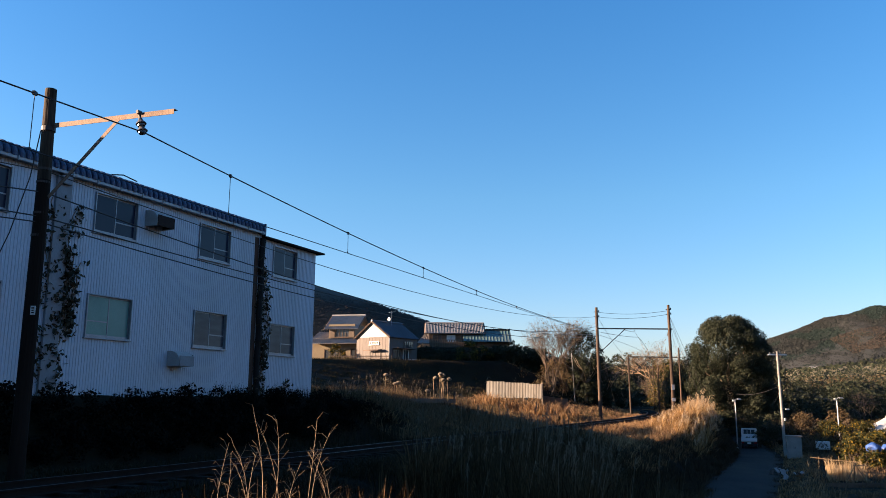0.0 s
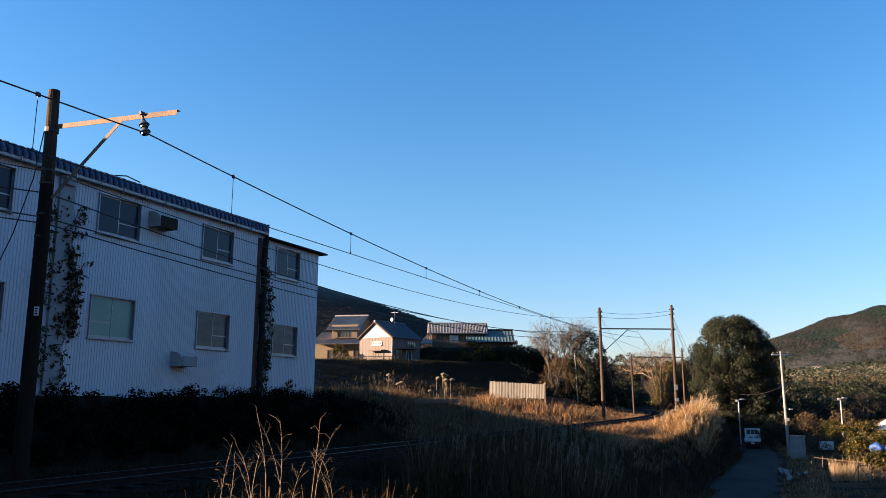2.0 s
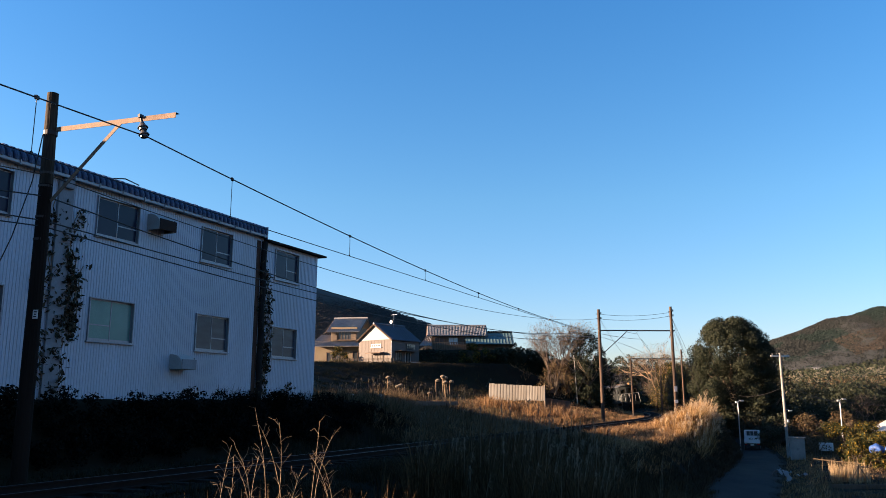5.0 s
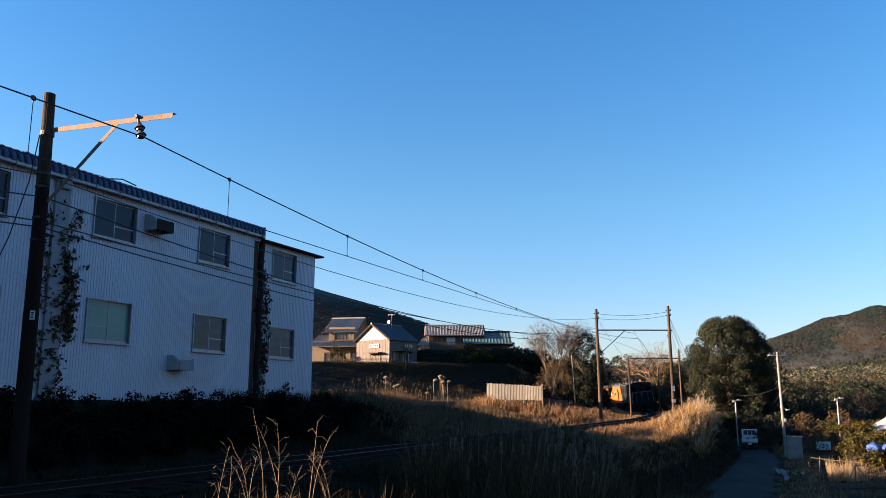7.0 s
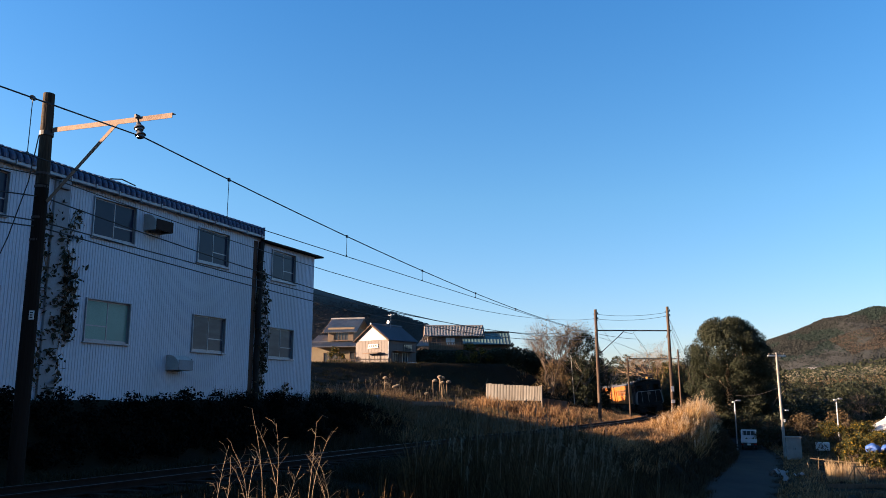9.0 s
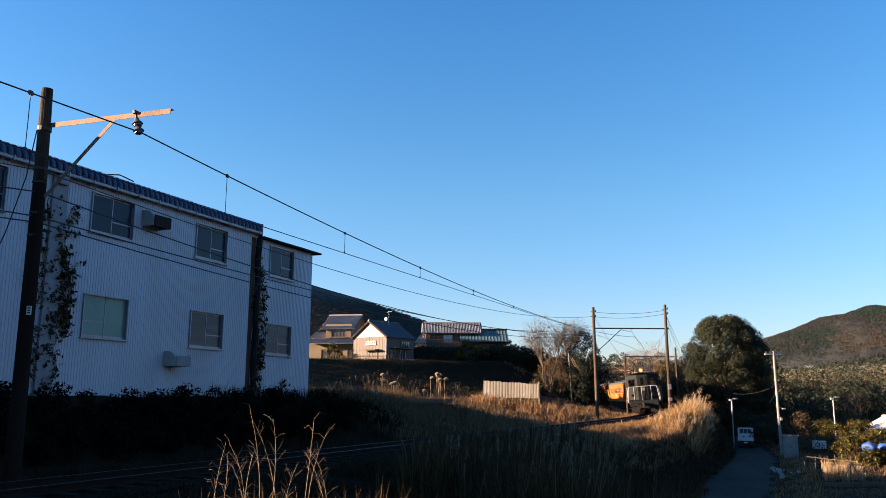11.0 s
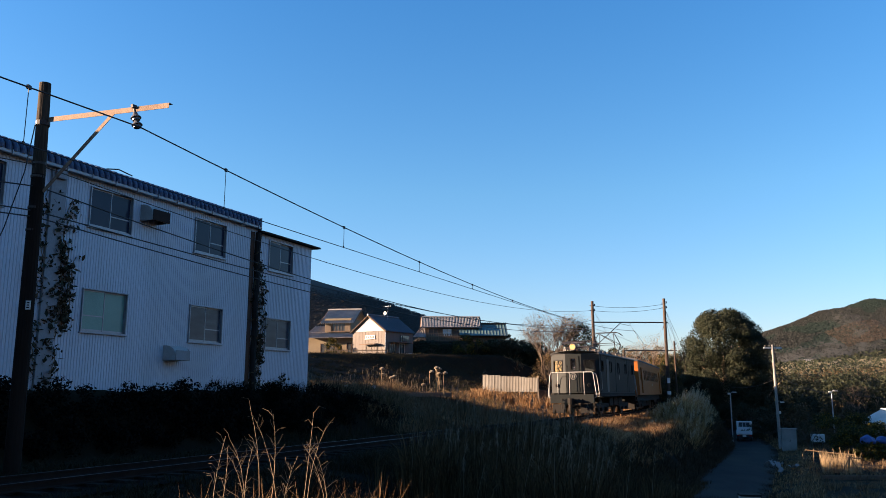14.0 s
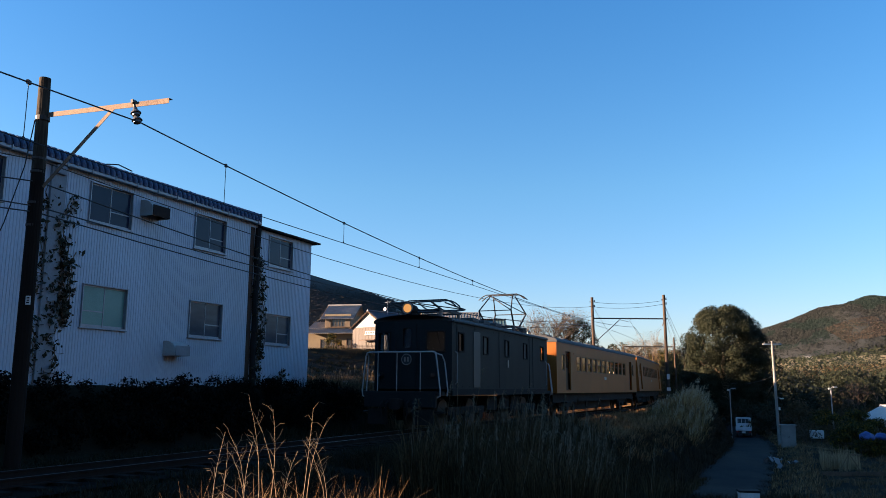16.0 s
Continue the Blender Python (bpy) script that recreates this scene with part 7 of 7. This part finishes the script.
def build_seed_heads():
    """Dead sunflower-like stalks with round pale heads at the field edge."""
    r = random.Random(33)
    for i in range(12):
        x, y = -0.3 + r.uniform(-0.5, 0.75) if i < 7 else r.uniform(-3.4, -0.6), 47 + r.uniform(-0.6, 0.6)
        h = r.uniform(1.4, 2.05) if i < 7 else r.uniform(0.8, 1.5)
        t = thing("dead_flower", pose(x, y, ground_h(x, y)), "dead tall flower stalk with pale round head", "plant", group="dead flowers at the field edge")
        part("stalk", rod(B(), (0, 0, -0.1), (r.uniform(-0.1, 0.1), 0, h), 0.03, 0.018, 6), M_STRAW, t)
        bm = B()
        bmesh.ops.create_icosphere(bm, subdivisions=2, radius=0.15)
        for v in bm.verts:
            v.co = Vector((v.co.x, v.co.y, v.co.z * 0.6)) * (1 + 0.3 * noise.noise(v.co * 20)) + Vector((0.03, 0, h))
        part("seed_head", bm, M_PLUMESOLID, t)


M_PLUMESOLID = mat("seed_head", (0.22, 0.175, 0.12), (0.15, 0.11, 0.07), 20, 0.9, bump=0.6)
build_seed_heads()

# ---------- far hills ----------
def hill(name, pts, y0, y1, base, label, material, seed, dome=6.0, cell=5.0):
    """A wooded ridge: skyline heights over x at the depth y0..y1, bulging with crowns."""
    rng = np.random.default_rng(seed)
    xs = np.arange(pts[0][0], pts[-1][0], cell * 0.5)
    ys = np.linspace(y0, y1, 46)
    top = np.interp(xs, [p[0] for p in pts], [p[1] for p in pts])
    v = []
    for j, y in enumerate(ys):
        k = j / (len(ys) - 1)
        prof = smooth(0, 0.8, np.array(k)) if k < 0.8 else 1 - 0.3 * (k - 0.8) / 0.2
        for i, x in enumerate(xs):
            n1 = noise.noise(Vector((x / 60, y / 60, seed)))
            n2 = noise.voronoi(Vector((x / cell, y / cell, seed)))[0][0]
            z = base + (top[i] - base) * float(prof) * (1 + 0.10 * n1) + dome * (0.5 - n2) * 0.55
            v.append((x, y, z))
    n = len(xs)
    idx = np.arange(n * len(ys)).reshape(len(ys), n)
    f = np.stack([idx[:-1, :-1], idx[:-1, 1:], idx[1:, 1:], idx[1:, :-1]], -1).reshape(-1, 4)
    ob = from_arrays(name, v, f, material, smooth=True)
    return tagged(ob, label, "hill", kind="structure")


def hill_cover(name, pts, y0, y1, base, n, size, material, label, seed, xr=None, zr=(0.0, 1.0), stand=0, rough=0.45, lean=(-0.3, -0.8, 0.6)):
    """Tree crowns strewn over a ridge as tilted leaf sprays."""
    r = np.random.default_rng(seed)
    x = r.uniform(*(xr or (pts[0][0], pts[-1][0])), n)
    k = r.uniform(*zr, n)
    y = y0 + (y1 - y0) * k
    top = np.interp(x, [p[0] for p in pts], [p[1] for p in pts])
    prof = np.where(k < 0.8, smooth(0, 0.8, k), 1 - 0.3 * (k - 0.8) / 0.2)
    z = base + (top - base) * prof + r.uniform(0.0, 1.0, n) ** 2 * size * 2.2
    c = np.column_stack([x, y, z])
    if stand:                      # only in the stands of one kind of tree
        f = np.array([noise.noise(Vector((a / 26, b / 34, 5.0))) + 0.5 * noise.noise(Vector((a / 9, b / 12, 2.0))) for a, b in zip(x, y)])
        c = c[f > 0.04] if stand > 0 else c[f <= 0.04]
        n = len(c)
    nr = r.normal(0, rough, (n, 3)) + np.array(lean)
    nr /= np.linalg.norm(nr, axis=1)[:, None]
    t = np.cross(nr, r.normal(0, 1, (n, 3)))
    t /= np.linalg.norm(t, axis=1)[:, None]
    b = np.cross(nr, t)
    s = size * r.uniform(0.5, 1.3, n)[:, None]
    v = np.stack([c - t * s, c - b * s * 0.7, c + t * s, c + b * s * 0.7], 1).reshape(-1, 3)
    ob = from_arrays(name, v, np.arange(n * 4).reshape(-1, 4), material)
    tagged(ob, label, "woods", kind="stuff")


# wooded_hill takes the same blue-grey haze tint as its crowns
M_WOODS = mat("wooded_hill", (0.016, 0.021, 0.019), (0.022, 0.024, 0.022), 0.035, 0.95, bump=0.0, fine=0.35, dirt=0.2, dirt_col=(0.028, 0.026, 0.022))
M_WOODSD = mat("dark_wooded_hill", (0.034, 0.038, 0.036), (0.044, 0.044, 0.04), 0.03, 0.95, fine=0.3, dirt=0.4, dirt_col=(0.05, 0.042, 0.033))
EAST = [(150, 20), (185, 34.5), (202, 40), (220, 47.5), (234, 49.5), (248, 54.5), (262, 53), (278, 57.5), (330, 74), (420, 84), (600, 60)]
hill("hill_east", EAST, 330, 500, 4, "wooded hill with autumn patches in low sun", M_WOODS, 5, 1.6)
WEST = [(-260, 60), (-160, 58), (-90, 56), (-64, 52), (-34, 45), (-7, 36), (10, 26), (30, 22), (80, 16), (150, 14)]
hill("hill_west", WEST, 300, 400, 6, "dark wooded ridge behind the village", M_WOODSD, 9, 0.5)



M_TERRACE = mat("terraced_fields", (0.14, 0.115, 0.05), (0.21, 0.16, 0.078), 0.06, 0.95, fine=0.4, dirt=0.5, dirt_col=(0.06, 0.06, 0.025))
hill("slope_terraces", [(70, 4), (95, 9), (125, 12), (160, 14), (240, 20)], 190, 320, -2, "sunlit terraced slope with tea fields", M_TERRACE, 12, 2.5, 4.0)

TERR = [(70, 4), (95, 9), (125, 12), (160, 14), (240, 20)]
hill_cover("slope_scrub", TERR, 190, 320, -2, 12000, 0.32, M_BUSH, "brown scrub and orchards on the sunny slope", 21, (85, 175), (0.0, 0.55))
hill_cover("slope_scrub", TERR, 190, 320, -2, 12000, 0.4, M_EVERGREEN, "dark trees between the terraces", 22, (85, 175), (0.3, 0.9))

# unseen wooded slopes added behind and beside the camera to block low skylight
hill("hill_south", [(-260, 30), (-120, 34), (0, 44), (120, 50), (300, 60)], -60, -190, -4, "unseen wooded slope closing the valley, added to block low skylight", M_WOODSD, 15, 6.0, 8.0)

# unseen ridge added west of the valley head, behind the factory, to shade the valley
hill("hill_northwest", [(-190, 30), (-140, 42), (-80, 44), (-60, 40), (-50, 22), (-44, 6)], 150, 250, 2, "unseen wooded ridge added to shade the valley", M_WOODSD, 17, 5.0, 7.0)


# second unseen slope, added on the right against the bright horizon
def hill_side():
    rng_y = np.arange(-200, 86, 5.0)
    xs = np.linspace(78, 190, 24)
    v = []
    for y in rng_y:
        for i, x in enumerate(xs):
            k = smooth(0, 0.9, np.array(i / 23.0))
            v.append((x + max(0.0, y - 20) * 0.7, y, -4 + 56 * float(k) + 5 * noise.noise(Vector((x / 14, y / 14, 3)))))
    n = len(xs)
    idx = np.arange(n * len(rng_y)).reshape(len(rng_y), n)
    f = np.stack([idx[:-1, :-1], idx[:-1, 1:], idx[1:, 1:], idx[1:, :-1]], -1).reshape(-1, 4)
    tagged(from_arrays("hill_southeast", v, f, M_WOODSD, smooth=True), "unseen wooded slope closing the valley, added to block low skylight", "hill", kind="structure")


hill_side()

# crown colours shifted towards blue-grey, distance haze put into the leaf tints
M_CROWNS = leafy("hazed_conifer_crowns", [(0.010, 0.018, 0.016), (0.014, 0.023, 0.020), (0.019, 0.027, 0.023)], 0.9, 0.0, 0.1)
M_BROADLEAF = leafy("hazed_broadleaf_crowns", [(0.020, 0.022, 0.021), (0.026, 0.027, 0.025), (0.016, 0.019, 0.018), (0.024, 0.026, 0.025)], 0.9, 0.0, 0.1)
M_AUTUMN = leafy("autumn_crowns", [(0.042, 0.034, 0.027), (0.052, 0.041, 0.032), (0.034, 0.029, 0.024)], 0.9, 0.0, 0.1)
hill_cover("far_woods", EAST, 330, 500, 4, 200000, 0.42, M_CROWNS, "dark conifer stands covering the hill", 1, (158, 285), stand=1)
hill_cover("far_woods", EAST, 330, 500, 4, 200000, 0.42, M_BROADLEAF, "bare woods covering the hill, greyed for haze", 4, (158, 285), stand=-1)
hill_cover("dark_woods", EAST, 330, 500, 4, 16000, 0.7, M_EVERGREEN, "dark cedar woods low on the hill", 7, (165, 285), (0.1, 0.36))
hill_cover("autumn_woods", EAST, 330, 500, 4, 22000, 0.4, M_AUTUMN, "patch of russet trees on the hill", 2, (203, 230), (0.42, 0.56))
M_WESTWOODS = leafy("grey_brown_crowns", [(0.036, 0.035, 0.034), (0.046, 0.042, 0.039), (0.030, 0.032, 0.031), (0.054, 0.047, 0.041)], 0.9, 0.0, 0.1)
hill_cover("far_woods", WEST, 300, 400, 6, 110000, 0.45, M_WESTWOODS, "mixed woods covering the ridge", 3, (-70, 130), rough=0.16, lean=(-0.12, -0.5, 0.85))

# ---------- what moves ----------
def lamp_s(t):
    """Where the headlight is along the line: the train gathers speed as it comes."""
    if t < 6.3:
        return 96.0 + 8.6 * (6.3 - t)
    k = t - 16.0
    return 0.685 - 12.06 * k - 0.231 * k * k


def on_line(s_mid, half):
    a, _ = track(s_mid - half)
    b, _ = track(s_mid + half)
    c = (a + b) / 2
    d = a - b                      # forward, towards smaller s
    cant = min(5.8, max(0.0, (s_mid - 24.0) * 0.125))
    return pose(c.x, c.y, 0, 0, cant, math.degrees(math.atan2(-d.x, d.y)))


def motions():
    ts = [i * 0.5 for i in range(33)]
    walk(LOCO, [(t, on_line(lamp_s(t) + 6.36, 3.4)) for t in ts])
    for k, coach in enumerate((COACH, COACH_B, COACH_C)):
        walk(coach, [(t, on_line(lamp_s(t) + 25.1 + k * 23.1, 7.4)) for t in ts])


motions()
